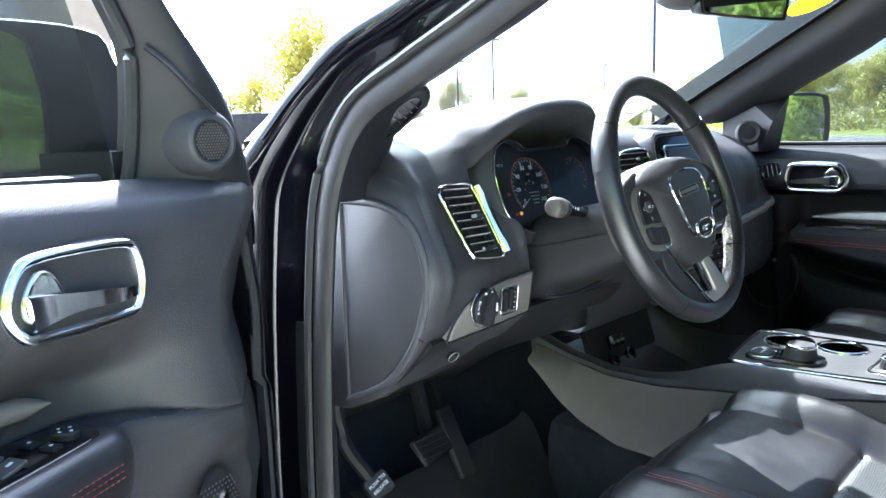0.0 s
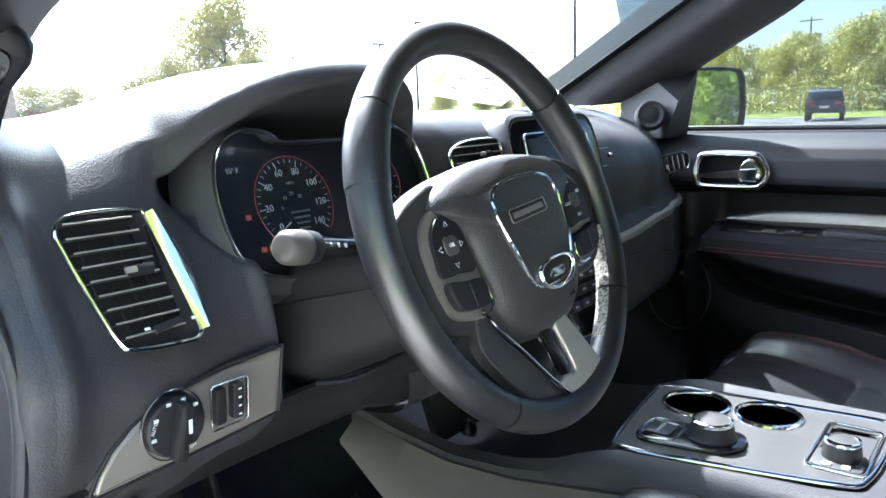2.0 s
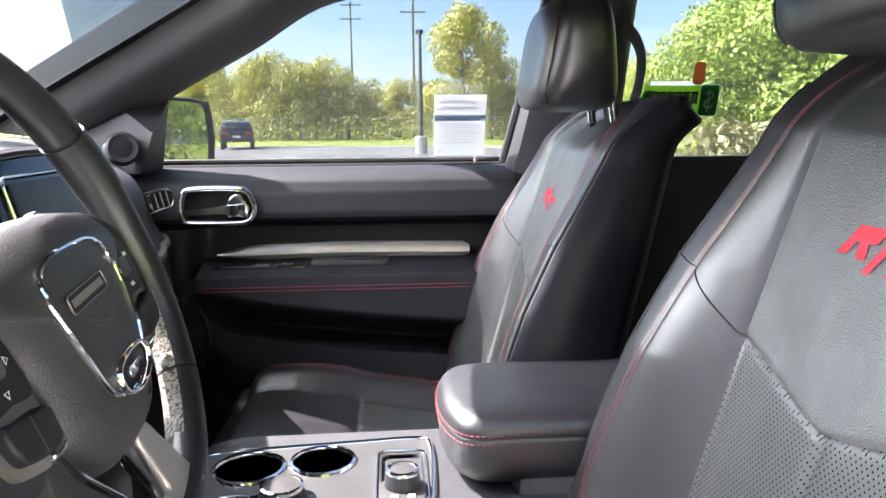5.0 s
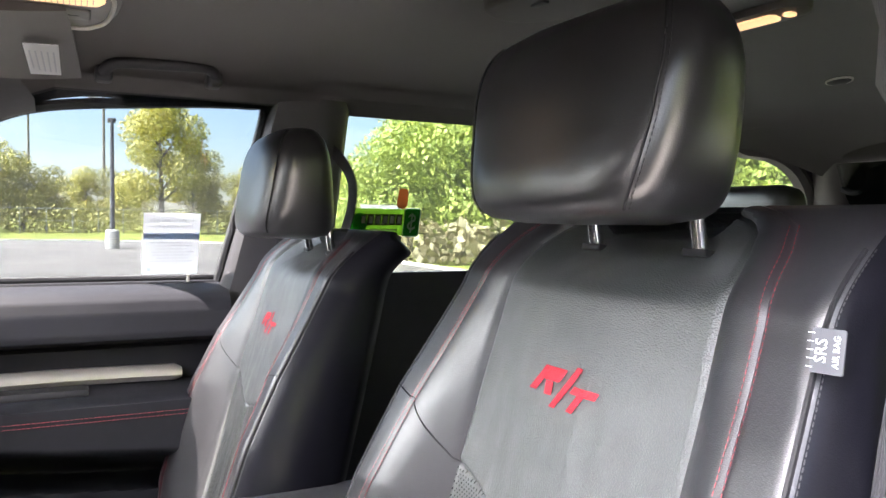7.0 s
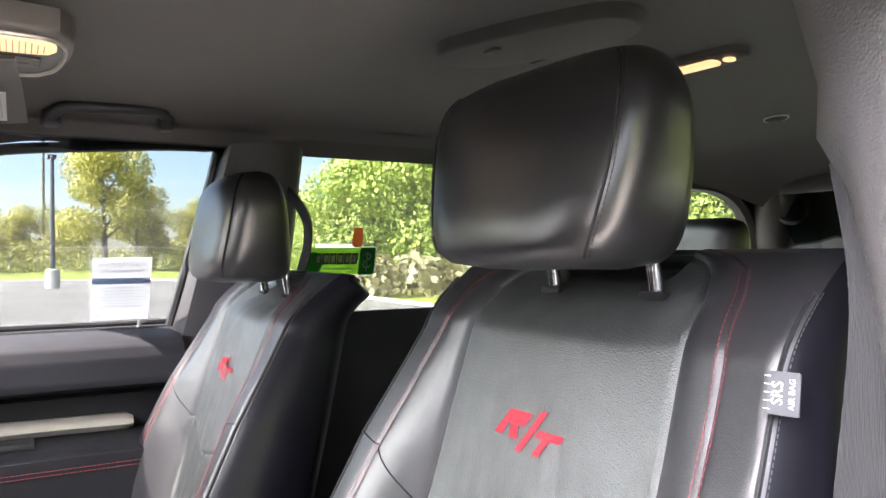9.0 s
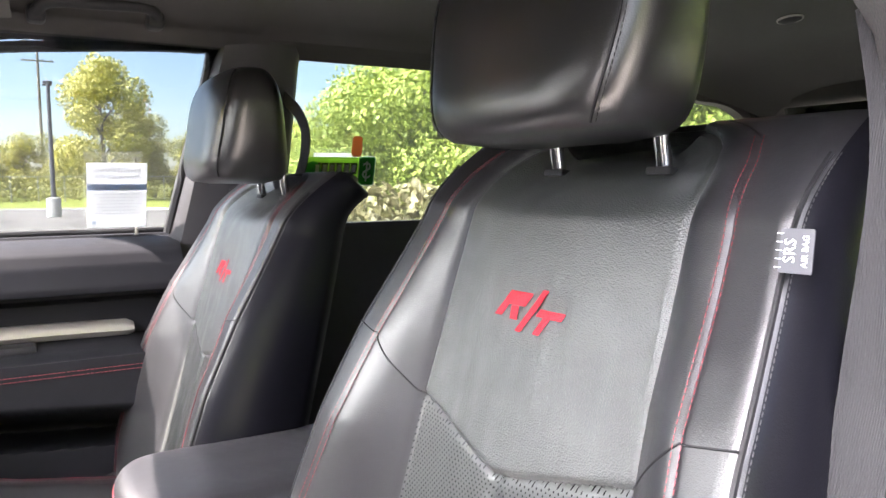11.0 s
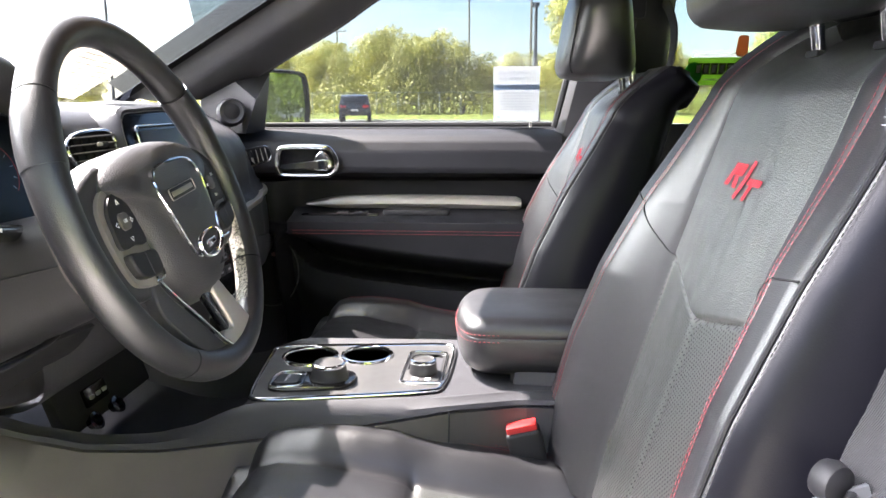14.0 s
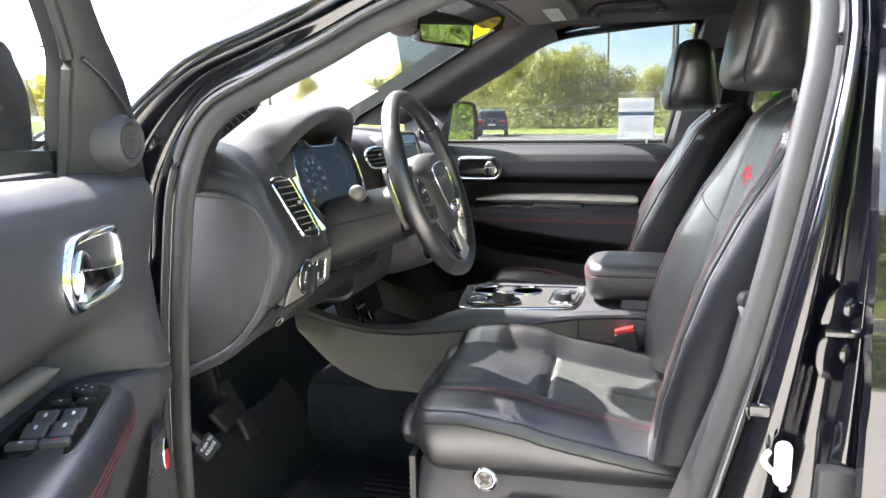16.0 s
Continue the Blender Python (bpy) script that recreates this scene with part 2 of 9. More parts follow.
# ---- materials ----
def material(name, base, rough=0.5, metal=0.0, spec=0.5, bump=(), vary=0.0, vary_scale=8.0, rough_vary=0.0, coat=0.0, sheen=0.0, tint=None, coat_rough=0.05):
    """A principled material. bump: rows of (kind, scale, strength, distance); vary: brightness variation at a large scale."""
    m = bpy.data.materials.new(name)
    m.use_nodes = True
    nt = m.node_tree
    b = nt.nodes["Principled BSDF"]
    b.inputs["Base Color"].default_value = (*base, 1)
    b.inputs["Roughness"].default_value = rough
    b.inputs["Metallic"].default_value = metal
    b.inputs["Specular IOR Level"].default_value = spec
    b.inputs["Coat Weight"].default_value = coat
    b.inputs["Coat Roughness"].default_value = coat_rough
    b.inputs["Sheen Weight"].default_value = sheen
    tc = nt.nodes.new("ShaderNodeTexCoord")
    if vary:
        n1 = nt.nodes.new("ShaderNodeTexNoise")
        n1.inputs["Scale"].default_value, n1.inputs["Detail"].default_value, n1.inputs["Roughness"].default_value = vary_scale, 6, 0.65
        nt.links.new(tc.outputs["Object"], n1.inputs["Vector"])
        ramp = nt.nodes.new("ShaderNodeValToRGB")
        lo = [c * (1 - vary) for c in base]
        hi = [min(1, c * (1 + vary)) for c in (tint or base)]
        ramp.color_ramp.elements[0].color, ramp.color_ramp.elements[1].color = (*lo, 1), (*hi, 1)
        ramp.color_ramp.elements[0].position, ramp.color_ramp.elements[1].position = 0.3, 0.7
        nt.links.new(n1.outputs["Fac"], ramp.inputs["Fac"])
        nt.links.new(ramp.outputs["Color"], b.inputs["Base Color"])
    if rough_vary:
        n2 = nt.nodes.new("ShaderNodeTexNoise")
        n2.inputs["Scale"].default_value, n2.inputs["Detail"].default_value = vary_scale * 2.3, 5
        nt.links.new(tc.outputs["Object"], n2.inputs["Vector"])
        mr = nt.nodes.new("ShaderNodeMapRange")
        mr.inputs["From Min"].default_value, mr.inputs["From Max"].default_value = 0.3, 0.7
        mr.inputs["To Min"].default_value, mr.inputs["To Max"].default_value = clamp(rough - rough_vary), clamp(rough + rough_vary)
        nt.links.new(n2.outputs["Fac"], mr.inputs["Value"])
        nt.links.new(mr.outputs["Result"], b.inputs["Roughness"])
    last = None
    for kind, scale, strength, dist in bump:
        if kind == "voronoi":
            tx = nt.nodes.new("ShaderNodeTexVoronoi")
            tx.inputs["Scale"].default_value = scale
            out = tx.outputs["Distance"]
        elif kind == "streak":
            tx = nt.nodes.new("ShaderNodeTexNoise")
            tx.inputs["Scale"].default_value, tx.inputs["Detail"].default_value = scale, 4
            sm = nt.nodes.new("ShaderNodeMapping")
            sm.inputs["Scale"].default_value = (1.0, 0.3, 0.14)
            nt.links.new(tc.outputs["Object"], sm.inputs["Vector"])
            nt.links.new(sm.outputs["Vector"], tx.inputs["Vector"])
            out = tx.outputs["Fac"]
        elif kind == "wave":
            tx = nt.nodes.new("ShaderNodeTexWave")
            tx.inputs["Scale"].default_value, tx.inputs["Distortion"].default_value = scale, 0.2
            out = tx.outputs["Fac"]
        else:
            tx = nt.nodes.new("ShaderNodeTexNoise")
            tx.inputs["Scale"].default_value, tx.inputs["Detail"].default_value = scale, 4
            out = tx.outputs["Fac"]
        if kind != "streak":
            nt.links.new(tc.outputs["Object"], tx.inputs["Vector"])
        bp = nt.nodes.new("ShaderNodeBump")
        bp.inputs["Strength"].default_value, bp.inputs["Distance"].default_value = strength, dist
        nt.links.new(out, bp.inputs["Height"])
        if last is not None:
            nt.links.new(last.outputs["Normal"], bp.inputs["Normal"])
        last = bp
    if last is not None:
        nt.links.new(last.outputs["Normal"], b.inputs["Normal"])
    return m


def glow(name, colour, strength):
    m = material(name, colour, 0.4)
    b = m.node_tree.nodes["Principled BSDF"]
    b.inputs["Emission Color"].default_value = (*colour, 1)
    b.inputs["Emission Strength"].default_value = strength
    return m


def clear_glass(name, tint=(1, 1, 1), film=0.0, gloss=1.0):
    """Thin window glass: straight through, with a mirror share by angle and a film of dust."""
    m = bpy.data.materials.new(name)
    m.use_nodes = True
    nt = m.node_tree
    nt.nodes.remove(nt.nodes["Principled BSDF"])
    out = nt.nodes["Material Output"]
    tr = nt.nodes.new("ShaderNodeBsdfTransparent")
    tr.inputs["Color"].default_value = (*tint, 1)
    gl = nt.nodes.new("ShaderNodeBsdfGlossy")
    gl.inputs["Roughness"].default_value = 0.02
    lw = nt.nodes.new("ShaderNodeLayerWeight")
    pw = nt.nodes.new("ShaderNodeMath")
    pw.operation, pw.inputs[1].default_value = "POWER", 5.0
    sc = nt.nodes.new("ShaderNodeMath")
    sc.operation, sc.inputs[1].default_value, sc.inputs[2].default_value = "MULTIPLY_ADD", 0.9 * gloss, 0.035 * gloss
    mx = nt.nodes.new("ShaderNodeMixShader")
    nt.links.new(lw.outputs["Facing"], pw.inputs[0])
    nt.links.new(pw.outputs["Value"], sc.inputs[0])
    nt.links.new(sc.outputs["Value"], mx.inputs["Fac"])
    nt.links.new(tr.outputs["BSDF"], mx.inputs[1])
    nt.links.new(gl.outputs["BSDF"], mx.inputs[2])
    last = mx
    if film:
        tl = nt.nodes.new("ShaderNodeBsdfTranslucent")
        tl.inputs["Color"].default_value = (0.9, 0.92, 0.95, 1)
        tc = nt.nodes.new("ShaderNodeTexCoord")
        nz = nt.nodes.new("ShaderNodeTexNoise")
        nz.inputs["Scale"].default_value, nz.inputs["Detail"].default_value = 9, 7
        mr = nt.nodes.new("ShaderNodeMapRange")
        mr.inputs["From Min"].default_value, mr.inputs["From Max"].default_value = 0.3, 0.7
        mr.inputs["To Min"].default_value, mr.inputs["To Max"].default_value = film * 0.9, film * 1.1
        m2 = nt.nodes.new("ShaderNodeMixShader")
        nt.links.new(tc.outputs["Object"], nz.inputs["Vector"])
        nt.links.new(nz.outputs["Fac"], mr.inputs["Value"])
        nt.links.new(mr.outputs["Result"], m2.inputs["Fac"])
        nt.links.new(mx.outputs["Shader"], m2.inputs[1])
        nt.links.new(tl.outputs["BSDF"], m2.inputs[2])
        last = m2
    nt.links.new(last.outputs["Shader"], out.inputs["Surface"])
    return m


LEATHER = material("black_leather", (0.016, 0.016, 0.018), 0.37, spec=1.0, vary=0.25, vary_scale=5, rough_vary=0.06, bump=(("noise", 14, 0.26, 0.006), ("noise", 90, 0.10, 0.0012), ("voronoi", 900, 0.22, 0.0007)))
HEADLEATHER = material("smooth_glossy_black_leather", (0.014, 0.014, 0.015), 0.30, spec=1.0, vary=0.1, vary_scale=6, bump=(("voronoi", 700, 0.15, 0.0005),))
# blacker than the leather: the shade on the seats' flanks put into the colour
SIDESHADE = material("shaded_smooth_black_side", (0.007, 0.007, 0.010), 0.30, spec=0.25, vary=0.12, vary_scale=6, bump=(("voronoi", 800, 0.15, 0.0005),))
SUEDE = material("worn_black_leather_insert", (0.040, 0.045, 0.043), 0.40, spec=1.0, vary=0.35, vary_scale=11, rough_vary=0.10, coat=0.8, coat_rough=0.45, bump=(("streak", 40, 0.22, 0.005), ("noise", 22, 0.06, 0.006), ("voronoi", 620, 0.6, 0.0012)))
PERFORATED = material("perforated_black_leather", (0.046, 0.050, 0.048), 0.44, spec=0.9, coat=0.6, coat_rough=0.45, vary=0.2, vary_scale=9, bump=(("streak", 30, 0.3, 0.006), ("voronoi", 900, 0.2, 0.0007)))
# rows of fine punched holes
_pf = PERFORATED.node_tree
_pb = _pf.nodes["Principled BSDF"]
_was = _pb.inputs["Base Color"].links[0].from_socket
_ptc = _pf.nodes.new("ShaderNodeTexCoord")
_pfac = None
for _dir in ((170.0, 120.0, 170.0), (-170.0, 120.0, 170.0)):
    _dot = _pf.nodes.new("ShaderNodeVectorMath")
    _dot.operation, _dot.inputs[1].default_value = "DOT_PRODUCT", _dir
    _pp = _pf.nodes.new("ShaderNodeMath")
    _pp.operation, _pp.inputs[1].default_value = "PINGPONG", 0.5
    _sq = _pf.nodes.new("ShaderNodeMath")
    _sq.operation, _sq.inputs[1].default_value = "POWER", 2.0
    _pf.links.new(_ptc.outputs["Object"], _dot.inputs[0])
    _pf.links.new(_dot.outputs["Value"], _pp.inputs[0])
    _pf.links.new(_pp.outputs["Value"], _sq.inputs[0])
    if _pfac is None:
        _pfac = _sq
    else:
        _add = _pf.nodes.new("ShaderNodeMath")
        _add.operation = "ADD"
        _pf.links.new(_pfac.outputs["Value"], _add.inputs[0])
        _pf.links.new(_sq.outputs["Value"], _add.inputs[1])
        _pfac = _add
_less = _pf.nodes.new("ShaderNodeMath")
_less.operation, _less.inputs[1].default_value = "LESS_THAN", 0.036
_pf.links.new(_pfac.outputs["Value"], _less.inputs[0])
_hole = _pf.nodes.new("ShaderNodeMixRGB")
_hole.inputs["Color2"].default_value = (0.010, 0.010, 0.011, 1)
_pf.links.new(_less.outputs["Value"], _hole.inputs["Fac"])
_pf.links.new(_was, _hole.inputs["Color1"])
_pf.links.new(_hole.outputs["Color"], _pb.inputs["Base Color"])
# no gloss inside the holes
for _socket, _gloss in (("Specular IOR Level", 0.9), ("Coat Weight", 0.6)):
    _gl = _pf.nodes.new("ShaderNodeMath")
    _gl.operation = "MULTIPLY_ADD"
    _gl.inputs[1].default_value, _gl.inputs[2].default_value = -_gloss, _gloss
    _pf.links.new(_less.outputs["Value"], _gl.inputs[0])
    _pf.links.new(_gl.outputs["Value"], _pb.inputs[_socket])
SOFT = material("black_soft_touch_plastic", (0.044, 0.044, 0.049), 0.48, spec=0.38, vary=0.15, vary_scale=6, rough_vary=0.06, bump=(("voronoi", 560, 0.28, 0.0008),))
GRAIN = material("dark_grained_plastic", (0.045, 0.044, 0.047), 0.44, spec=0.42, vary=0.15, vary_scale=5, rough_vary=0.06, bump=(("voronoi", 600, 0.32, 0.0008),))
HARD = material("charcoal_hard_plastic", (0.085, 0.077, 0.071), 0.46, spec=0.45, vary=0.12, vary_scale=7, rough_vary=0.06, bump=(("noise", 700, 0.25, 0.0006),))
PILLARGREY = material("grey_grained_pillar_plastic", (0.115, 0.112, 0.113), 0.6, spec=0.35, vary=0.08, vary_scale=6, bump=(("voronoi", 420, 0.5, 0.0012),))
DARK = material("matt_black_plastic", (0.015, 0.015, 0.017), 0.55, spec=0.4, vary=0.2, vary_scale=9, bump=(("noise", 500, 0.2, 0.0006),))
GREYSATIN = material("satin_graphite_plastic", (0.24, 0.22, 0.20), 0.38, metal=0.35, spec=0.5, vary=0.08, vary_scale=12, rough_vary=0.05)
SATIN = material("satin_silver_metal", (0.50, 0.47, 0.43), 0.38, metal=0.6, vary=0.06, vary_scale=20, rough_vary=0.05)
CHROME = material("chrome", (0.82, 0.83, 0.84), 0.07, metal=1.0, rough_vary=0.03, vary_scale=30)
PIANO = material("gloss_black_plastic", (0.006, 0.006, 0.007), 0.12, spec=0.5, coat=0.4, rough_vary=0.04, vary_scale=20)
PAINT = material("black_car_paint", (0.003, 0.003, 0.005), 0.10, spec=0.5, coat=0.6, coat_rough=0.02, rough_vary=0.03, vary_scale=16)
RUBBER = material("black_rubber", (0.022, 0.022, 0.023), 0.55, spec=0.4, vary=0.2, vary_scale=15, bump=(("noise", 300, 0.2, 0.0008),))
CLOTH = material("dark_headliner_cloth", (0.054, 0.050, 0.048), 0.92, spec=0.15, vary=0.10, vary_scale=4, sheen=0.15, bump=(("noise", 900, 0.5, 0.0008),))
CARPET = material("black_carpet", (0.018, 0.022, 0.032), 0.95, spec=0.1, vary=0.3, vary_scale=30, sheen=0.1, bump=(("noise", 500, 0.9, 0.003),))
WEBBING = material("black_seat_belt_webbing", (0.03, 0.03, 0.032), 0.7, spec=0.3, bump=(("wave", 260, 0.5, 0.0008),))
REDTHREAD = material("red_thread", (0.36, 0.060, 0.072), 0.6, vary=0.15, vary_scale=40)
GREYTHREAD = material("grey_thread", (0.055, 0.055, 0.056), 0.7, spec=0.2)
DOORBLACK = material("black_door_trim_plastic", (0.015, 0.0155, 0.019), 0.55, spec=0.22, vary=0.15, vary_scale=6, rough_vary=0.06, bump=(("voronoi", 700, 0.22, 0.0006),))
EMBROIDERY = material("red_embroidery", (0.62, 0.025, 0.045), 0.6, vary=0.15, vary_scale=60, bump=(("wave", 500, 0.5, 0.0006),))
REDPLASTIC = material("red_plastic", (0.50, 0.025, 0.025), 0.3, vary=0.1, vary_scale=30)
WHITEPRINT = material("white_print", (0.75, 0.76, 0.78), 0.5)
GREYPRINT = material("grey_print", (0.30, 0.31, 0.33), 0.5)
PAPER = material("white_paper", (0.80, 0.81, 0.82), 0.7, vary=0.03, vary_scale=12)
_pn = PAPER.node_tree
_ptl = _pn.nodes.new("ShaderNodeBsdfTranslucent")
_ptl.inputs["Color"].default_value = (0.85, 0.85, 0.83, 1)
_pmx = _pn.nodes.new("ShaderNodeMixShader")
_pmx.inputs["Fac"].default_value = 0.4
_pn.links.new(_pn.nodes["Principled BSDF"].outputs["BSDF"], _pmx.inputs[1])
_pn.links.new(_ptl.outputs["BSDF"], _pmx.inputs[2])
_pn.links.new(_pmx.outputs["Shader"], _pn.nodes["Material Output"].inputs["Surface"])
NOTICE = PAPER.copy()
NOTICE.name = "thin_notice_paper"
NOTICE.node_tree.nodes["Translucent BSDF"].inputs["Color"].default_value = (0.55, 0.58, 0.60, 1)
PAPERBLUE = PAPER.copy()
PAPERBLUE.name = "pale_blue_print"
PAPERBLUE.node_tree.nodes["Translucent BSDF"].inputs["Color"].default_value = (0.52, 0.60, 0.70, 1)
PAPERBLUE.node_tree.nodes["Mix Shader"].inputs["Fac"].default_value = 0.9
PAPERGREY = PAPER.copy()
PAPERGREY.name = "grey_ink"
PAPERGREY.node_tree.nodes["Translucent BSDF"].inputs["Color"].default_value = (0.62, 0.63, 0.66, 1)
PAPERGREY.node_tree.nodes["Mix Shader"].inputs["Fac"].default_value = 0.9
TANPAPER = PAPER.copy()
TANPAPER.name = "sunlit_tan_paper"
TANPAPER.node_tree.nodes["Translucent BSDF"].inputs["Color"].default_value = (0.80, 0.75, 0.66, 1)


def lit_from_behind(m, share=0.6):
    """Mixes in light that comes through a thin sheet, in the sheet's own colour."""
    nt = m.node_tree
    b = nt.nodes["Principled BSDF"]
    tl = nt.nodes.new("ShaderNodeBsdfTranslucent")
    tl.inputs["Color"].default_value = b.inputs["Base Color"].default_value
    mx = nt.nodes.new("ShaderNodeMixShader")
    mx.inputs["Fac"].default_value = share
    nt.links.new(b.outputs["BSDF"], mx.inputs[1])
    nt.links.new(tl.outputs["BSDF"], mx.inputs[2])
    nt.links.new(mx.outputs["Shader"], nt.nodes["Material Output"].inputs["Surface"])
    return m


LABELGREY = material("grey_woven_label", (0.085, 0.09, 0.10), 0.7, bump=(("wave", 300, 0.3, 0.0005),))
WHITECLIP = material("white_plastic", (0.72, 0.72, 0.70), 0.45, vary=0.06, vary_scale=30)
YELLOW = lit_from_behind(material("yellow_sticker", (0.90, 0.78, 0.02), 0.4, vary=0.05, vary_scale=20))
STICKGREEN = lit_from_behind(material("green_sticker", (0.04, 0.30, 0.06), 0.45, vary=0.06, vary_scale=30))
STICKLIME = lit_from_behind(material("lime_sticker", (0.30, 0.46, 0.10), 0.45, vary=0.06, vary_scale=30))
STICKWHITE = lit_from_behind(material("white_sticker_print", (0.85, 0.86, 0.84), 0.5))
STICKBROWN = lit_from_behind(material("brown_sticker_print", (0.42, 0.20, 0.09), 0.5))
MIRROR = material("mirror_glass", (0.55, 0.57, 0.58), 0.02, metal=1.0, rough_vary=0.015, vary_scale=12)
SCREEN = material("dark_display_glass", (0.020, 0.024, 0.030), 0.42, spec=0.5, rough_vary=0.03, vary_scale=14)
GLASS = clear_glass("window_glass", (0.44, 0.475, 0.48), 0.003)
WINDSHIELD = clear_glass("dusty_windshield_glass", (0.56, 0.58, 0.57), 0.0008, 0.5)
TINTED = clear_glass("rear_window_glass", (0.48, 0.52, 0.50), 0.003)
LENSGLASS = clear_glass("instrument_lens", (0.80, 0.83, 0.86), 0.0, 0.35)
LAMPWARM = glow("warm_lamp_diffuser", (1.0, 0.60, 0.28), 0.15)
DIALRED = glow("red_dial_light", (0.5, 0.06, 0.06), 0.022)
DIALWHITE = glow("white_dial_light", (0.5, 0.53, 0.56), 0.022)
DIALAMBER = glow("amber_dial_light", (0.9, 0.35, 0.03), 0.15)

# ---- outside: lot, grass, trees, poles, building ----
def leaf_material(name, lo, hi):
    m = bpy.data.materials.new(name)
    m.use_nodes = True
    nt = m.node_tree
    b = nt.nodes["Principled BSDF"]
    geo = nt.nodes.new("ShaderNodeNewGeometry")
    ramp = nt.nodes.new("ShaderNodeValToRGB")
    ramp.color_ramp.elements[0].color, ramp.color_ramp.elements[1].color = (*lo, 1), (*hi, 1)
    nt.links.new(geo.outputs["Random Per Island"], ramp.inputs["Fac"])
    nt.links.new(ramp.outputs["Color"], b.inputs["Base Color"])
    b.inputs["Roughness"].default_value = 0.6
    tl = nt.nodes.new("ShaderNodeBsdfTranslucent")
    nt.links.new(ramp.outputs["Color"], tl.inputs["Color"])
    mx = nt.nodes.new("ShaderNodeMixShader")
    mx.inputs["Fac"].default_value = 0.16
    nt.links.new(b.outputs["BSDF"], mx.inputs[1])
    nt.links.new(tl.outputs["BSDF"], mx.inputs[2])
    nt.links.new(mx.outputs["Shader"], nt.nodes["Material Output"].inputs["Surface"])
    return m


LEAF = leaf_material("spring_leaves", (0.30, 0.275, 0.040), (0.44, 0.39, 0.070))
LEAFDARK = leaf_material("olive_leaves", (0.21, 0.20, 0.032), (0.34, 0.305, 0.056))
LEAFBRIGHT = leaf_material("fresh_green_leaves", (0.12, 0.17, 0.016), (0.29, 0.34, 0.05))
REED = leaf_material("dry_reed", (0.15, 0.13, 0.06), (0.26, 0.22, 0.11))
BARK = material("grey_bark", (0.09, 0.075, 0.06), 0.85, vary=0.4, vary_scale=6, bump=(("noise", 25, 0.7, 0.03),))
ASPHALT = material("worn_sunlit_asphalt", (0.110, 0.097, 0.086), 0.9, spec=0.25, vary=0.3, vary_scale=0.35, tint=(0.140, 0.124, 0.110), bump=(("noise", 90, 0.6, 0.006), ("noise", 3, 0.3, 0.01)))
GRASS = material("mown_grass", (0.13, 0.155, 0.020), 0.9, spec=0.2, vary=0.35, vary_scale=1.3, tint=(0.17, 0.185, 0.027), bump=(("noise", 40, 0.9, 0.03),))
STUCCO = material("tan_stucco", (0.42, 0.33, 0.25), 0.85, vary=0.08, vary_scale=1.5, bump=(("noise", 60, 0.4, 0.004),))
CONCRETE = material("pale_concrete", (0.42, 0.40, 0.37), 0.85, vary=0.15, vary_scale=2, bump=(("noise", 50, 0.4, 0.004),))
PALECONC = material("pale_cream_concrete", (0.46, 0.43, 0.38), 0.85, vary=0.12, vary_scale=1.2, bump=(("noise", 60, 0.4, 0.003),))
GALV = material("grey_galvanised_steel", (0.22, 0.23, 0.24), 0.5, metal=0.6, vary=0.15, vary_scale=4)
WOODPOLE = material("weathered_pole_wood", (0.14, 0.12, 0.10), 0.85, vary=0.3, vary_scale=3, bump=(("noise", 30, 0.5, 0.01),))
RUST = material("rust_red_boards", (0.26, 0.12, 0.07), 0.8, vary=0.3, vary_scale=2, bump=(("noise", 20, 0.4, 0.01),))
DARKMETAL = material("dark_painted_steel", (0.035, 0.037, 0.042), 0.6, vary=0.3, vary_scale=2)
CARDARK = material("dark_grey_car_paint", (0.02, 0.022, 0.027), 0.25, coat=0.6, vary=0.1, vary_scale=3)
CARGLASS = material("dark_car_glass", (0.012, 0.015, 0.018), 0.06)
LAMPRED = material("red_lamp_lens", (0.35, 0.02, 0.02), 0.25, vary=0.1, vary_scale=9)
WHITEPAINT = material("worn_white_road_paint", (0.62, 0.60, 0.56), 0.85, vary=0.25, vary_scale=3)

_g = sheet(lambda u, v: Vector((u, v, -0.06 + 0.05 * noise.noise((u * 0.03, v * 0.03, 0.3)))), [-900, -400, -200, -100, *span(-80, 120, 41), 200, 400, 900], [-900, -400, -200, *span(-100, 100, 41), 200, 400, 900])
lone("ground", _g, GRASS, "mown green grass round the parking lot", "ground", "structure")

LOT = [(-70, -9.0), (26, -9.4), (37, -8.2), (41.5, -4.0), (45.0, 6.0), (50, 24), (60, 60), (56, 110), (-70, 110)]
lone("road", prism(LOT, 0.35, pose(0, 0, 0.0), 0.03), ASPHALT, "worn sunlit tan-grey asphalt parking lot", "parking lot", "structure")
_k = [Vector((x, y, 0.045)) for x, y in LOT[:7]]
lone("pavement", ribbon([(*q.xy, 0.03) for q in curve(_k, 60)], 0.16, 0.10), CONCRETE, "pale concrete kerb along the grass", "kerb", "structure")
lone("pavement", prism([(-16, -8.6), (-1.02, -8.6), (-1.02, 30), (-16, 30)], .05, pose(0, 0, .012), .004), PALECONC, "pale cream concrete apron beside the car", "pavement", "structure")
# painted bay lines
for i in range(9):
    lone("trim", box((0.10, 5.2, 0.004), (8.0 + 2.75 * i, 12.0, 0.003), 0.001), WHITEPAINT, "worn white parking bay line", "road marking", "structure", "parking bay lines")


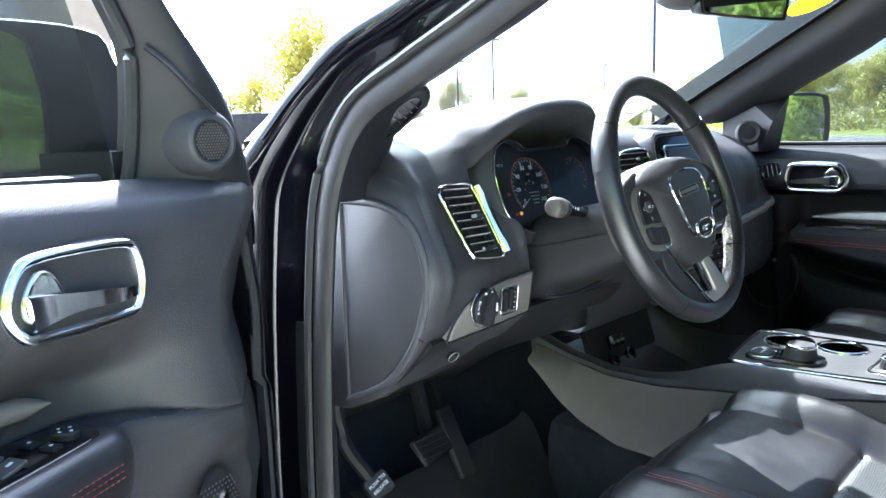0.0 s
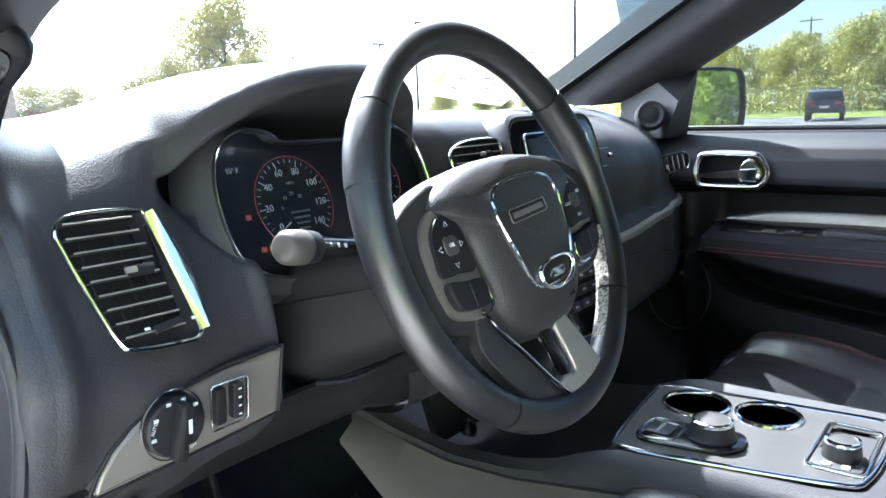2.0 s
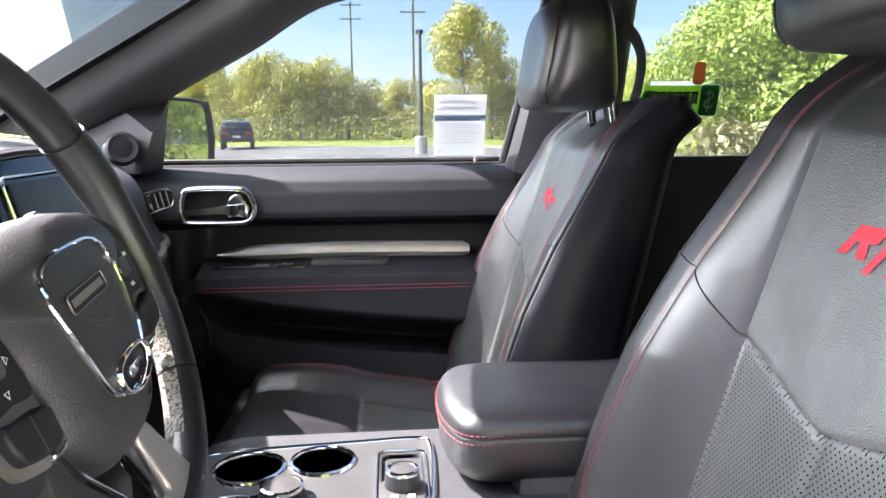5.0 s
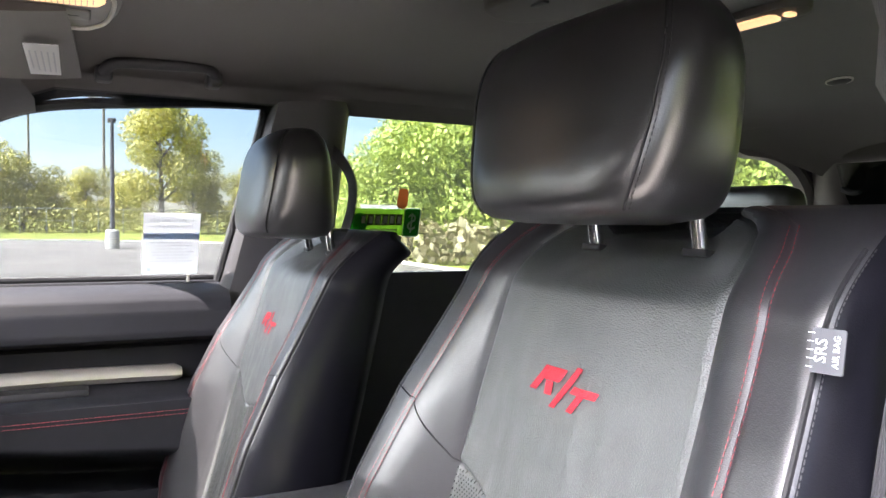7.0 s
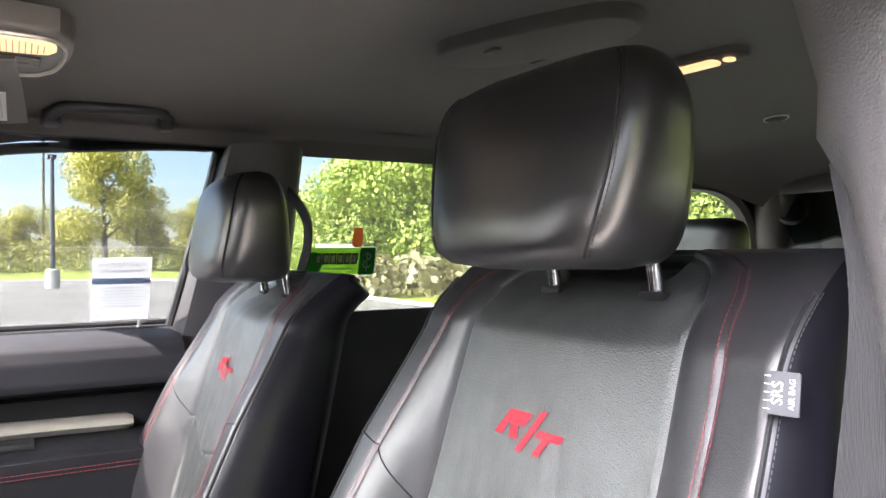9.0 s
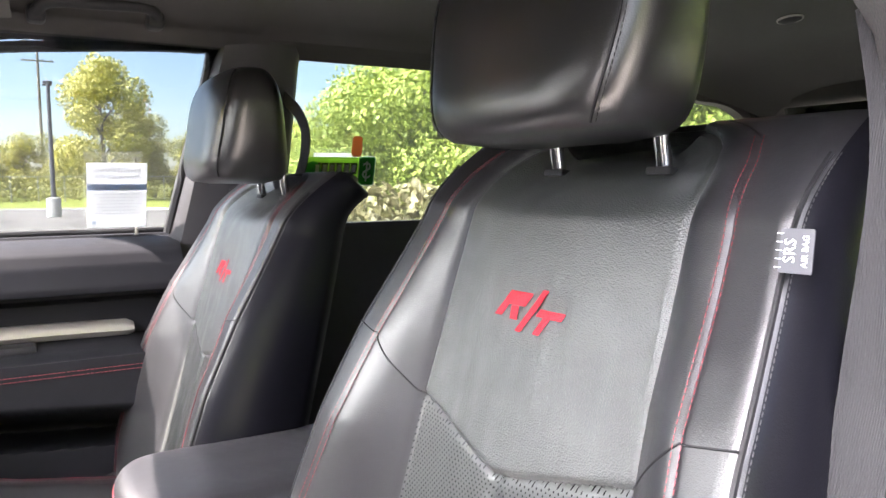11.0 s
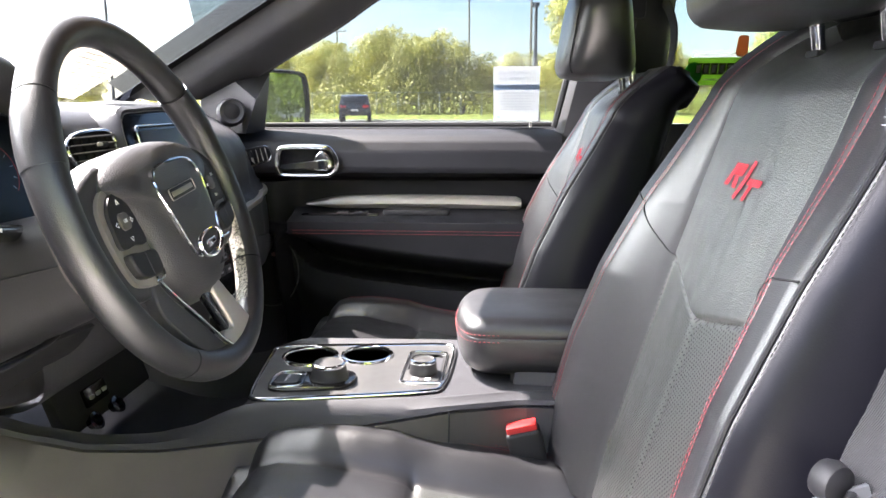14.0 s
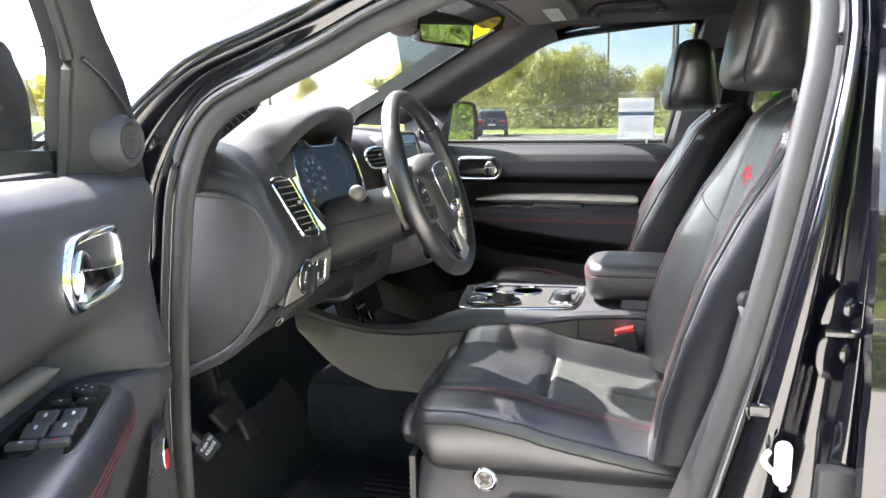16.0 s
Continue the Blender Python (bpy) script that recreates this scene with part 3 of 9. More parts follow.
def foliage(seed, count, size, blobs, mat, name, parent, flat=1.0):
    """Leaf clumps: small bent quads spread over the shells of some blobs (centre, radii)."""
    rng = np.random.default_rng(seed)
    verts, faces = [], []
    weight = np.array([b[1][0] * b[1][2] for b in blobs])
    pick = rng.choice(len(blobs), count, p=weight / weight.sum())
    for k in range(count):
        c, r = blobs[pick[k]]
        d = rng.normal(size=3)
        d /= np.linalg.norm(d)
        rad = rng.uniform(0.55, 1.08) ** 0.7
        p = np.array(c) + d * np.array(r) * rad
        a = rng.normal(size=3)
        a /= np.linalg.norm(a)
        b = np.cross(a, d)
        b /= np.linalg.norm(b) + 1e-9
        s = size * rng.uniform(0.55, 1.5)
        i = len(verts)
        verts += [p - a * s * 0.5, p + b * s * 0.32, p + a * s * 0.5, p - b * s * 0.32]
        faces.append((i, i + 1, i + 2, i + 3))
    me = bpy.data.meshes.new(name)
    me.from_pydata([tuple(v) for v in verts], [], faces)
    me.materials.append(mat)
    ob = new(name, me)
    ob.parent = parent
    BASE[ob.name] = BASE[parent.name]
    return ob


def tree(seed, height, spread, mat, label, leaves=2600, size=0.42, low=0.25, group="", name="tree"):
    """A trunk with limbs and a loose crown; built at the origin."""
    rng = random.Random(seed)
    t = thing(name, (0, 0, 0), label, "tree", group, local=True)
    lean = rng.uniform(-0.4, 0.4)
    top = Vector((lean, rng.uniform(-0.4, 0.4), height * 0.8))
    line = curve([(0, 0, -0.2), (lean * 0.2, 0.05, height * 0.25), (lean * 0.6, 0.0, height * 0.55), tuple(top)], 12)
    r0 = 0.020 * height + 0.05
    parts = [tube(line, [r0 * (1 - 0.085 * i) for i in range(12)], 8)]
    blobs = []
    n = 9
    for i in range(n):
        k = 3 + i * 8 // n
        a = i * 2.4 + rng.uniform(-0.4, 0.4)
        reach = spread * rng.uniform(0.5, 0.95) * (1.0 - 0.35 * (i / n))
        end = line[k] + Vector((math.cos(a) * reach, math.sin(a) * reach, height * rng.uniform(0.06, 0.2)))
        mid = line[k].lerp(end, 0.5) + Vector((0, 0, 0.03 * height))
        parts.append(tube(curve([line[k], mid, end], 6), [r0 * 0.36 * (1 - 0.15 * j) for j in range(6)], 5))
        s = spread * rng.uniform(0.34, 0.55)
        blobs.append((tuple(end), (s, s, s * rng.uniform(0.65, 1.0))))
        blobs.append((tuple(line[k].lerp(end, 0.55) + Vector((0, 0, 0.05 * height))), (s * 0.8, s * 0.8, s * 0.7)))
    blobs.append((tuple(top), (spread * 0.42, spread * 0.42, height * 0.16)))
    part("trunk", join(*parts), BARK, t)
    blobs = [b for b in blobs if b[0][2] > height * low] or blobs
    foliage(seed, leaves, size, blobs, mat, "crown", t)
    return t


def at_bearing(deg, dist):
    a = radians(deg)
    return Vector((-0.9 + dist * math.sin(a), -0.3 + dist * math.cos(a), 0))


def plant(src, places):
    first = True
    for deg, dist, scale, high in places:
        p = at_bearing(deg, dist)
        m = Matrix.LocRotScale(p, Euler((0, 0, deg * 1.7)), Vector((scale, scale, scale * high)))
        if first:
            src.matrix_basis = m
            first = False
        else:
            o = copy_thing(src, Matrix.Identity(4))
            o.matrix_basis = m


_t1 = tree(1, 7.4, 3.0, LEAF, "leafy yellow-green deciduous tree beyond the lot", 12000, 0.19, group="trees beyond the lot")
_t2 = tree(2, 7.0, 3.4, LEAFDARK, "olive green broad tree beyond the lot", 12000, 0.19, group="trees beyond the lot")
_t3 = tree(3, 9.2, 2.6, LEAF, "tall narrow yellow-green tree beyond the lot", 12000, 0.19, 0.12, group="trees beyond the lot")
_t4 = tree(4, 5.6, 3.2, LEAFBRIGHT, "dense fresh green bushy tree near the lot", 12000, 0.165, 0.0, group="bushes behind the lot", name="bush")
_t5 = tree(5, 6.4, 3.6, LEAFBRIGHT, "dense light green bushy tree near the lot", 12000, 0.17, 0.0, group="bushes behind the lot", name="bush")
plant(_t1, [(80.4, 74, 1.05, 1.0), (84.2, 72, 0.98, 1.0), (76.0, 84, 1.0, 0.95), (90.4, 80, 0.85, 0.9), (98.6, 72, 0.7, 1.0), (72.0, 92, 1.1, 0.9), (66.0, 95, 0.8, 0.8), (101.5, 66, 0.75, 1.0), (35.6, 62, 1.35, 1.05), (32.0, 66, 0.95, 0.9), (108.5, 62, 0.8, 1.0), (60.0, 105, 0.7, 1.0), (46.6, 78, 0.80, 1.0), (51.5, 88, 0.72, 1.0), (58.2, 98, 0.85, 1.0), (25.2, 74, 0.72, 0.85), (64.5, 75, 0.62, 1.1)])
plant(_t2, [(82.2, 70, 1.0, 1.0), (86.6, 71, 0.92, 0.95), (78.2, 78, 0.95, 0.95), (88.0, 73, 0.62, 1.0), (93.2, 76, 0.78, 1.0), (74.2, 88, 1.05, 0.9), (69.5, 95, 1.0, 0.85), (104.0, 70, 0.75, 0.9), (40.4, 64, 0.9, 0.9), (27.5, 70, 0.6, 0.8), (56.0, 100, 0.5, 0.9), (43.2, 78, 0.80, 0.95), (22.6, 76, 0.78, 0.85), (29.4, 68, 0.74, 0.9), (54.5, 96, 0.55, 1.0), (150, 48, 1.1, 1.0), (170, 44, 1.1, 1.1), (188, 42, 1.2, 1.0), (205, 46, 1.1, 1.1)])
plant(_t3, [(95.4, 66, 1.32, 1.0), (97.4, 70, 0.95, 1.0), (83.0, 82, 0.9, 1.0), (76.8, 90, 0.95, 0.95), (37.4, 70, 0.9, 0.9), (160, 46, 1.0, 1.1), (180, 47, 1.0, 1.1), (196, 44, 1.0, 1.1)])
plant(_t4, [(113.6, 31, 0.92, 1.0), (117.5, 30, 1.06, 1.0), (121.6, 29, 1.0, 1.05), (126.0, 27, 1.0, 1.0), (131.0, 26, 1.0, 1.0), (136.0, 25, 1.0, 1.0), (141.0, 25, 0.95, 1.0), (146.0, 25, 1.0, 1.0), (152, 26, 1.0, 1.0), (166, 27, 1.1, 1.1), (184, 27, 1.1, 1.0), (202, 30, 1.0, 1.2), (226, 20, 1.4, 1.2), (252, 19, 1.4, 1.2), (280, 19, 1.4, 1.2)])
plant(_t5, [(115.6, 34, 1.0, 1.05), (119.6, 33, 1.05, 1.1), (124.0, 32, 1.0, 1.1), (110.9, 36, 0.72, 0.9), (107.6, 42, 0.6, 0.8), (128.5, 31, 1.0, 1.0), (133.5, 30, 1.0, 1.0), (139.0, 29, 1.0, 1.0), (158, 28, 1.0, 1.1), (175, 28, 1.05, 1.1), (194, 28, 1.05, 1.1), (212, 34, 1.0, 1.2), (239, 20, 1.3, 1.2), (266, 20, 1.3, 1.2)])
# undergrowth along the foot of the far trees, reeds by the bushes
_ug = thing("undergrowth", (0, 0, 0), "low olive scrub under the far trees", "scrub", kind="stuff", local=True)
foliage(21, 22000, 0.25, [(tuple(at_bearing(64 + 0.5 * i, 73 + 6 * math.sin(i * 1.3)) + Vector((0, 0, 0.9))), (2.4, 2.4, 1.1 + 0.4 * math.sin(i * 2.7))) for i in range(92)], LEAFDARK, "leaves", _ug)
_rd = thing("reeds", (0, 0, 0), "dry tan reeds before the green bushes", "reeds", kind="stuff", local=True)
foliage(22, 2600, 0.34, [(tuple(at_bearing(112 + 1.3 * i, 25 + 1.2 * math.sin(i * 2.1)) + Vector((0, 0, 0.6))), (1.0, 1.0, 0.8)) for i in range(28)], REED, "stalks", _rd)

# chain-link fence in front of the far trees
_f = thing("fence", at_bearing(85, 62), "grey chain-link fence before the trees", "fence")
_fp = [at_bearing(64 + 1.6 * i, 62) for i in range(28)]
for q in _fp:
    part("post", tube([(q.x, q.y, -0.1), (q.x, q.y, 1.9)], 0.035, 6), GALV, _f)
part("rail", tube([(q.x, q.y, 1.85) for q in _fp], 0.025, 5), GALV, _f)
part("rail", tube([(q.x, q.y, 0.95) for q in _fp], 0.012, 4), GALV, _f)


def lamp_post(deg, dist, height, arm=1):
    p = at_bearing(deg, dist)
    t = thing("street_lamp", p, "tall grey parking lot lamp post on a concrete foot", "lamp post", "lamp posts")
    part("foot", lathe([(0.28, -0.05), (0.28, 0.75), (0.22, 0.8)], 14, Matrix.Translation(p)), CONCRETE, t)
    part("post", tube([p + Vector((0, 0, 0.7)), p + Vector((0, 0, height))], [0.10, 0.07], 8), DARKMETAL, t)
    for s in ((-1, 1) if arm == 2 else (1,)):
        part("lamp_head", box((0.75, 0.34, 0.14), p + Vector((0.45 * s, 0, height)), 0.04), DARKMETAL, t)
    return t


lamp_post(92.0, 34.0, 5.4)
lamp_post(61.4, 46.0, 9.5, 2)
lamp_post(49.6, 62.0, 8.2)
lamp_post(46.9, 66.0, 6.9, 2)
lamp_post(57.9, 95.0, 8.2)


def utility_pole(deg, dist, height):
    p = at_bearing(deg, dist)
    t = thing("utility_pole", p, "weathered wooden utility pole with cross-arms", "utility pole", "utility poles")
    part("post", tube([p + Vector((0, 0, -0.2)), p + Vector((0, 0, height))], [0.20, 0.13], 8), WOODPOLE, t)
    for h in (height - 0.5, height - 2.6):
        part("cross_arm", box((0.14, 3.2, 0.16), p + Vector((0, 0, h)), 0.02), WOODPOLE, t)
        for s in (-1.4, -0.5, 0.5, 1.4):
            part("insulator", lathe([(0.05, 0), (0.06, 0.1), (0.03, 0.2)], 8, Matrix.Translation(p + Vector((0, s, h + 0.08)))), GALV, t)


utility_pole(91.6, 95, 17.5)
utility_pole(87.0, 120, 20)
utility_pole(77.2, 130, 13)
utility_pole(112.4, 60, 9)


def far_car():
    p = at_bearing(78.4, 45.0)
    t = thing("parked_suv", p, "dark grey sport utility vehicle parked far off on the lot", "car")
    prof = [(-2.2, 0.42), (-2.25, 0.8), (-2.1, 1.05), (-1.85, 1.5), (-1.5, 1.60), (0.4, 1.60), (1.1, 1.12), (2.0, 1.0), (2.25, 0.8), (2.25, 0.4)]
    a = radians(10)
    ring = []
    for w in (-0.88, -0.84, -0.4, 0.4, 0.84, 0.88):
        row = []
        for x, z in prof:
            k = w * (0.84 if z > 1.3 else 1.0)
            row.append(p + Vector((x * math.cos(a) - k * math.sin(a), x * math.sin(a) + k * math.cos(a), z * (0.985 if abs(w) > 0.86 else 1))))
        ring.append(row)
    part("body", loft(ring), CARDARK, t)
    M = Matrix.Translation(p) @ Matrix.Rotation(a, 4, "Z")
    part("rear_window", box((0.03, 1.25, 0.36), M @ Vector((-2.005, 0, 1.27)), 0.01, turn=Matrix.Rotation(a, 4, "Z") @ Matrix.Rotation(radians(28), 4, "Y")), CARGLASS, t)
    for s in (-1, 1):
        part("side_window", box((2.3, 0.03, 0.34), M @ Vector((-0.55, 0.80 * s, 1.28)), 0.01, turn=Matrix.Rotation(a, 4, "Z") @ Matrix.Rotation(radians(14 * s), 4, "X")), CARGLASS, t)
        part("tail_lamp", box((0.05, 0.34, 0.14), M @ Vector((-2.21, 0.62 * s, 0.92)), 0.02, turn=Matrix.Rotation(a, 4, "Z")), LAMPRED, t)
        for x in (-1.4, 1.4):
            wheel = part("wheel", lathe([(0.12, -0.11), (0.30, -0.11), (0.33, -0.08), (0.33, 0.08), (0.30, 0.11), (0.12, 0.11)], 20, M @ Matrix.Translation((x, 0.80 * s, 0.33)) @ Matrix.Rotation(radians(90), 4, "X")), RUBBER, t)
            part("rim", lathe([(0.03, -0.118), (0.2, -0.113), (0.2, 0.113), (0.03, 0.118)], 16, M @ Matrix.Translation((x, 0.80 * s, 0.33)) @ Matrix.Rotation(radians(90), 4, "X")), GALV, wheel)
    part("number_plate", box((0.012, 0.42, 0.12), M @ Vector((-2.255, 0, 0.72)), 0.004, turn=Matrix.Rotation(a, 4, "Z")), WHITEPAINT, t)


far_car()

# low white sheds and cars far off behind the fence
for i, (deg, dist, w, h) in enumerate([(75.6, 88, 3.4, 1.6), (81.0, 90, 4.5, 1.3), (26.2, 75, 4.0, 1.5)]):
    p = at_bearing(deg, dist)
    s = thing("van", p, "small pale van parked far off", "van")
    part("body", box((1.9, w, h), p + Vector((0, 0, 0.3 + h / 2)), 0.25, 3), WHITECLIP, s)
    for y in (-w * 0.3, w * 0.3):
        part("wheel", lathe([(0.1, -1.0), (0.3, -1.0), (0.3, 1.0), (0.1, 1.0)], 12, Matrix.Translation(p + Vector((0, y, 0.3))) @ Matrix.Rotation(radians(90), 4, "Y")), RUBBER, s)

# the tan building at the front and its bin enclosure
_bp = at_bearing(21.9, 34)
_b = thing("building", (_bp.x, _bp.y, 0), "tall plain tan stucco building beside the lot", "building")
part("wall", box((18, 14, 9.5), (_bp.x - 9.0, _bp.y + 7.0, 4.7), 0.05), STUCCO, _b)
part("parapet", box((18.3, 14.3, 0.35), (_bp.x - 9.0, _bp.y + 7.0, 9.5), 0.05), CONCRETE, _b)
part("base_course", box((18.12, 14.12, 0.6), (_bp.x - 9.0, _bp.y + 7.0, 0.3), 0.03), CONCRETE, _b)
_tr = thing("shipping_container", at_bearing(32.0, 58), "dark steel container standing at the lot's edge", "container")
_tp = at_bearing(32.0, 58)
_tm = Matrix.Rotation(radians(-32), 4, "Z")
part("box_body", box((9.0, 2.4, 2.5), _tp + Vector((0, 0, 1.5)), 0.05, turn=_tm), DARKMETAL, _tr)
for i in range(16):
    part("rib", box((0.10, 0.06, 2.3), _tp + _tm @ Vector((-4.2 + 0.56 * i, -1.22, 1.5)), 0.01, turn=_tm), DARKMETAL, _tr)
_ep = at_bearing(25.6, 52)
_en = thing("bin_enclosure", _ep, "rust-red board screen with yellow posts", "enclosure")
for i in range(9):
    part("board", box((0.62, 0.06, 1.9), _ep + Vector((-2.6 + 0.65 * i, 0, 0.98)), 0.01), RUST, _en)
for x in (-3.1, 3.3):
    part("bollard", lathe([(0.11, 0), (0.11, 1.3), (0.05, 1.38)], 12, Matrix.Translation(_ep + Vector((x, -0.6, 0)))), YELLOW, _en)

# ---- the car's shell ----
APERTURE = [(-.90, .27, .46), (-.90, .31, .60), (-.90, .315, .80), (-.90, .305, 1.0), (-.90, .29, 1.14), (-.893, .272, 1.27), (-.872, .235, 1.362), (-.855, .15, 1.412), (-.84, .06, 1.455),
            (-.82, -.03, 1.503), (-.79, -.18, 1.562), (-.765, -.33, 1.598), (-.76, -.46, 1.608), (-.775, -.565, 1.585), (-.80, -.612, 1.52), (-.83, -.612, 1.44), (-.845, -.598, 1.346),
            (-.855, -.573, 1.204), (-.86, -.545, 1.067), (-.86, -.516, .945), (-.86, -.487, .83), (-.87, -.45, .68), (-.88, -.40, .54), (-.885, -.30, .455), (-.89, -.1, .44), (-.90, .12, .44)]
LOOP = curve(APERTURE, 220, True)


def loop_frames(points):
    """For each point of the door opening: outward of the car, and away from the opening."""
    n = len(points)
    out = []
    for i, q in enumerate(points):
        t = (points[(i + 1) % n] - points[(i - 1) % n]).normalized()
        o = Vector((-1, 0, 0))
        o = (o - t * o.dot(t)).normalized()
        f = t.cross(o).normalized()
        if f.dot(Vector((0, q.y + .15, q.z - 1.05))) < 0:
            f = -f
        out.append((q, o, f))
    return out


FRAMES = loop_frames(LOOP)


def slim(z):
    """The pillar's outer skin narrows towards the roof."""
    return lerp_table([(1.24, 1.0), (1.36, .58), (1.42, .50), (1.50, .42)], z)


def jamb(section, idx, slender=0.0, b_slim=True):
    """Skin along part of the opening; section rows: (away, outward)."""
    rows = []
    for i in idx:
        q, o, f = FRAMES[i % len(FRAMES)]
        k = 1 - slender * (1 - slim(q.z))
        kb = 1 - slender * (1 - lerp_table([(1.24, 1.0), (1.36, .45), (1.42, .30)], q.z)) if b_slim else 1.0
        rows.append([q + f * a * k + o * b * kb for a, b in section])
    return loft(rows, False, False)


car = thing("car_body", (0, -0.6, 0), "gloss black car body with the front door open", "car", kind="structure")
part("door_seal", tube(LOOP, 0.020, 12, True, 0.55, up=(1, 0, 0)), RUBBER, car, "black rubber door seal")
part("seal_lip", tube([q + f * 0.016 + o * 0.012 for q, o, f in FRAMES], 0.006, 8, True), RUBBER, car)
_iA = [i for i, q in enumerate(LOOP) if q.y > -0.30 and q.z > 0.5]
_brk = next((k for k in range(len(_iA) - 1) if _iA[k + 1] - _iA[k] > 1), None)
_iA = _iA if _brk is None else _iA[_brk + 1:] + _iA[:_brk + 1]
part("pillar_jamb", jamb([(q.x, q.y) for q in curve([(.004, .004, 0), (.012, .012, 0), (.024, .004, 0), (.045, -.012, 0), (.060, -.020, 0), (.066, -.020, 0), (.071, -.015, 0), (.085, -.006, 0), (.098, .002, 0), (.104, .008, 0), (.107, .020, 0), (.113, .042, 0), (.126, .058, 0), (.15, .064, 0), (.17, .05, 0)], 60)], _iA, 1.0), PAINT, car, "glossy black front door jamb", angle=75)
_iS = [i for i, q in enumerate(LOOP) if q.z < 0.62]
_brk = next((k for k in range(len(_iS) - 1) if _iS[k + 1] - _iS[k] > 1), None)
_iS = _iS if _brk is None else _iS[_brk + 1:] + _iS[:_brk + 1]
part("sill", jamb([(-.004, -.06), (.004, .004), (.02, .03), (.035, .032), (.04, .06), (.12, .075), (.20, .06)], _iS), PAINT, car)
_iR = [i for i, q in enumerate(LOOP) if q.z > 1.50 and -.70 < q.y < 0.02]
part("roof_rail", jamb([(.006, .006), (.020, .022), (.034, .024), (.038, .035), (.058, .036), (.085, .03), (.13, -.02)], _iR, 1.0), PAINT, car)
# inner trim along the front pillar and the roof
part("front_pillar_trim", jamb([(-.004, -.012), (.002, -.045), (.018, -.086), (.048, -.128), (.10, -.142), (.15, -.10)], [i for i in _iA if LOOP[i].z > 1.25], .6, False), DOORBLACK, car, "dark grained windshield pillar trim")

# pillar between the doors, from the seal to the rear door
_bz = [(1.60, -.775, -.595), (1.50, -.808, -.614), (1.44, -.83, -.612), (1.346, -.845, -.598), (1.204, -.855, -.573), (1.067, -.86, -.545), (.945, -.86, -.516), (.83, -.86, -.487), (.68, -.87, -.45), (.50, -.88, -.38)]
_rows = []
for z, x, y in [tuple(q) for q in curve(_bz, 40)]:
    e = -.668
    row = []
    for k, dx, _ in curve([(0, 0, 0), (.05, -.014, 0), (.12, -.027, 0), (.22, -.035, 0), (.32, -.036, 0), (.40, -.027, 0), (.50, -.013, 0), (.60, -.008, 0), (.70, -.012, 0), (.78, -.025, 0), (.88, -.034, 0), (.95, -.026, 0), (1.0, -.004, 0), (1.06, .02, 0)], 44):
        row.append(Vector((x + dx, y - .012 + (e - y) * k, z)))
    _rows.append(row)
part("centre_pillar", loft(_rows, False, False), PAINT, car, "glossy black pillar between the doors")

# door striker, buffer and hinge on the pillar
_st = thing("door_striker", (-.905, -.578, .92), "white door striker loop on its plate", "latch")
part("plate", prism(round_rect(.021, .062, .010), .006, axes((-.908, -.585, .915), (0, -1, 0), (-1, 0, 0)), .003), WHITECLIP, _st)
part("loop", tube(curve([(-.905, -.567, .930), (-.940, -.556, .933), (-.947, -.568, .922), (-.940, -.581, .912), (-.905, -.590, .907)], 16), .004, 8), WHITECLIP, _st)
part("screw", lathe([(.007, 0), (.007, .004), (.003, .006)], 10, axes((-.914, -.585, .943), (0, 1, 0), (-1, 0, 0))), GALV, _st)
part("screw", lathe([(.005, 0), (.005, .002), (.002, .003)], 10, axes((-.914, -.585, .887), (0, 1, 0), (-1, 0, 0))), GALV, _st)
_cl = thing("door_check", (-.905, -.548, .985), "small black metal catch beside the striker", "latch")
part("bracket", box((.010, .026, .016), (-.902, -.552, .985), .003), PIANO, _cl)
part("bracket_loop", tube([(-.905, -.540, .993), (-.920, -.536, .993), (-.920, -.536, .977), (-.905, -.540, .977)], .003, 6), PIANO, _cl)
for _z, _o in ((1.121, [(-.030, -.024), (.026, -.024), (.026, .030), (-.004, .032), (-.022, .020), (-.030, .0)]), (1.062, [(-.030, -.030), (.024, -.030), (.026, .022), (-.030, .022)])):
    _hgm = axes((-.885, -.652, _z), (0, -1, 0), (-1, -.25, 0))
    part("hinge_plate", prism(round_poly(_o, 40), .006, _hgm, .002), PAINT, car, "black painted hinge plate")
    part("bolt", lathe([(.015, 0), (.015, .002), (.012, .004), (.009, .0045), (.009, .009), (.003, .0095)], 18, _hgm @ Matrix.Translation((.006, 0, 0))), PAINT, car)
part("hinge_flange", box((.022, .060, .008), (-.893, -.652, 1.092), .002), PAINT, car)
_bf = thing("door_buffer", (-.91, -.655, .86), "black rubber door buffer", "buffer")
part("pad", box((.03, .05, .11), (-.895, -.650, .86), .012), RUBBER, _bf)

# rear door, shut
_rd2 = thing("rear_door", (-.95, -1.2, .45), "gloss black rear passenger door, shut", "car door")


def rear_skin(u, v):
    z = .46 + .80 * v
    return Vector((-.93 - .035 * math.sin(math.pi * clamp(v * .9 + .1)) - (.008 if abs(v - .72) < .03 else 0), -.662 - u * 1.15, z))


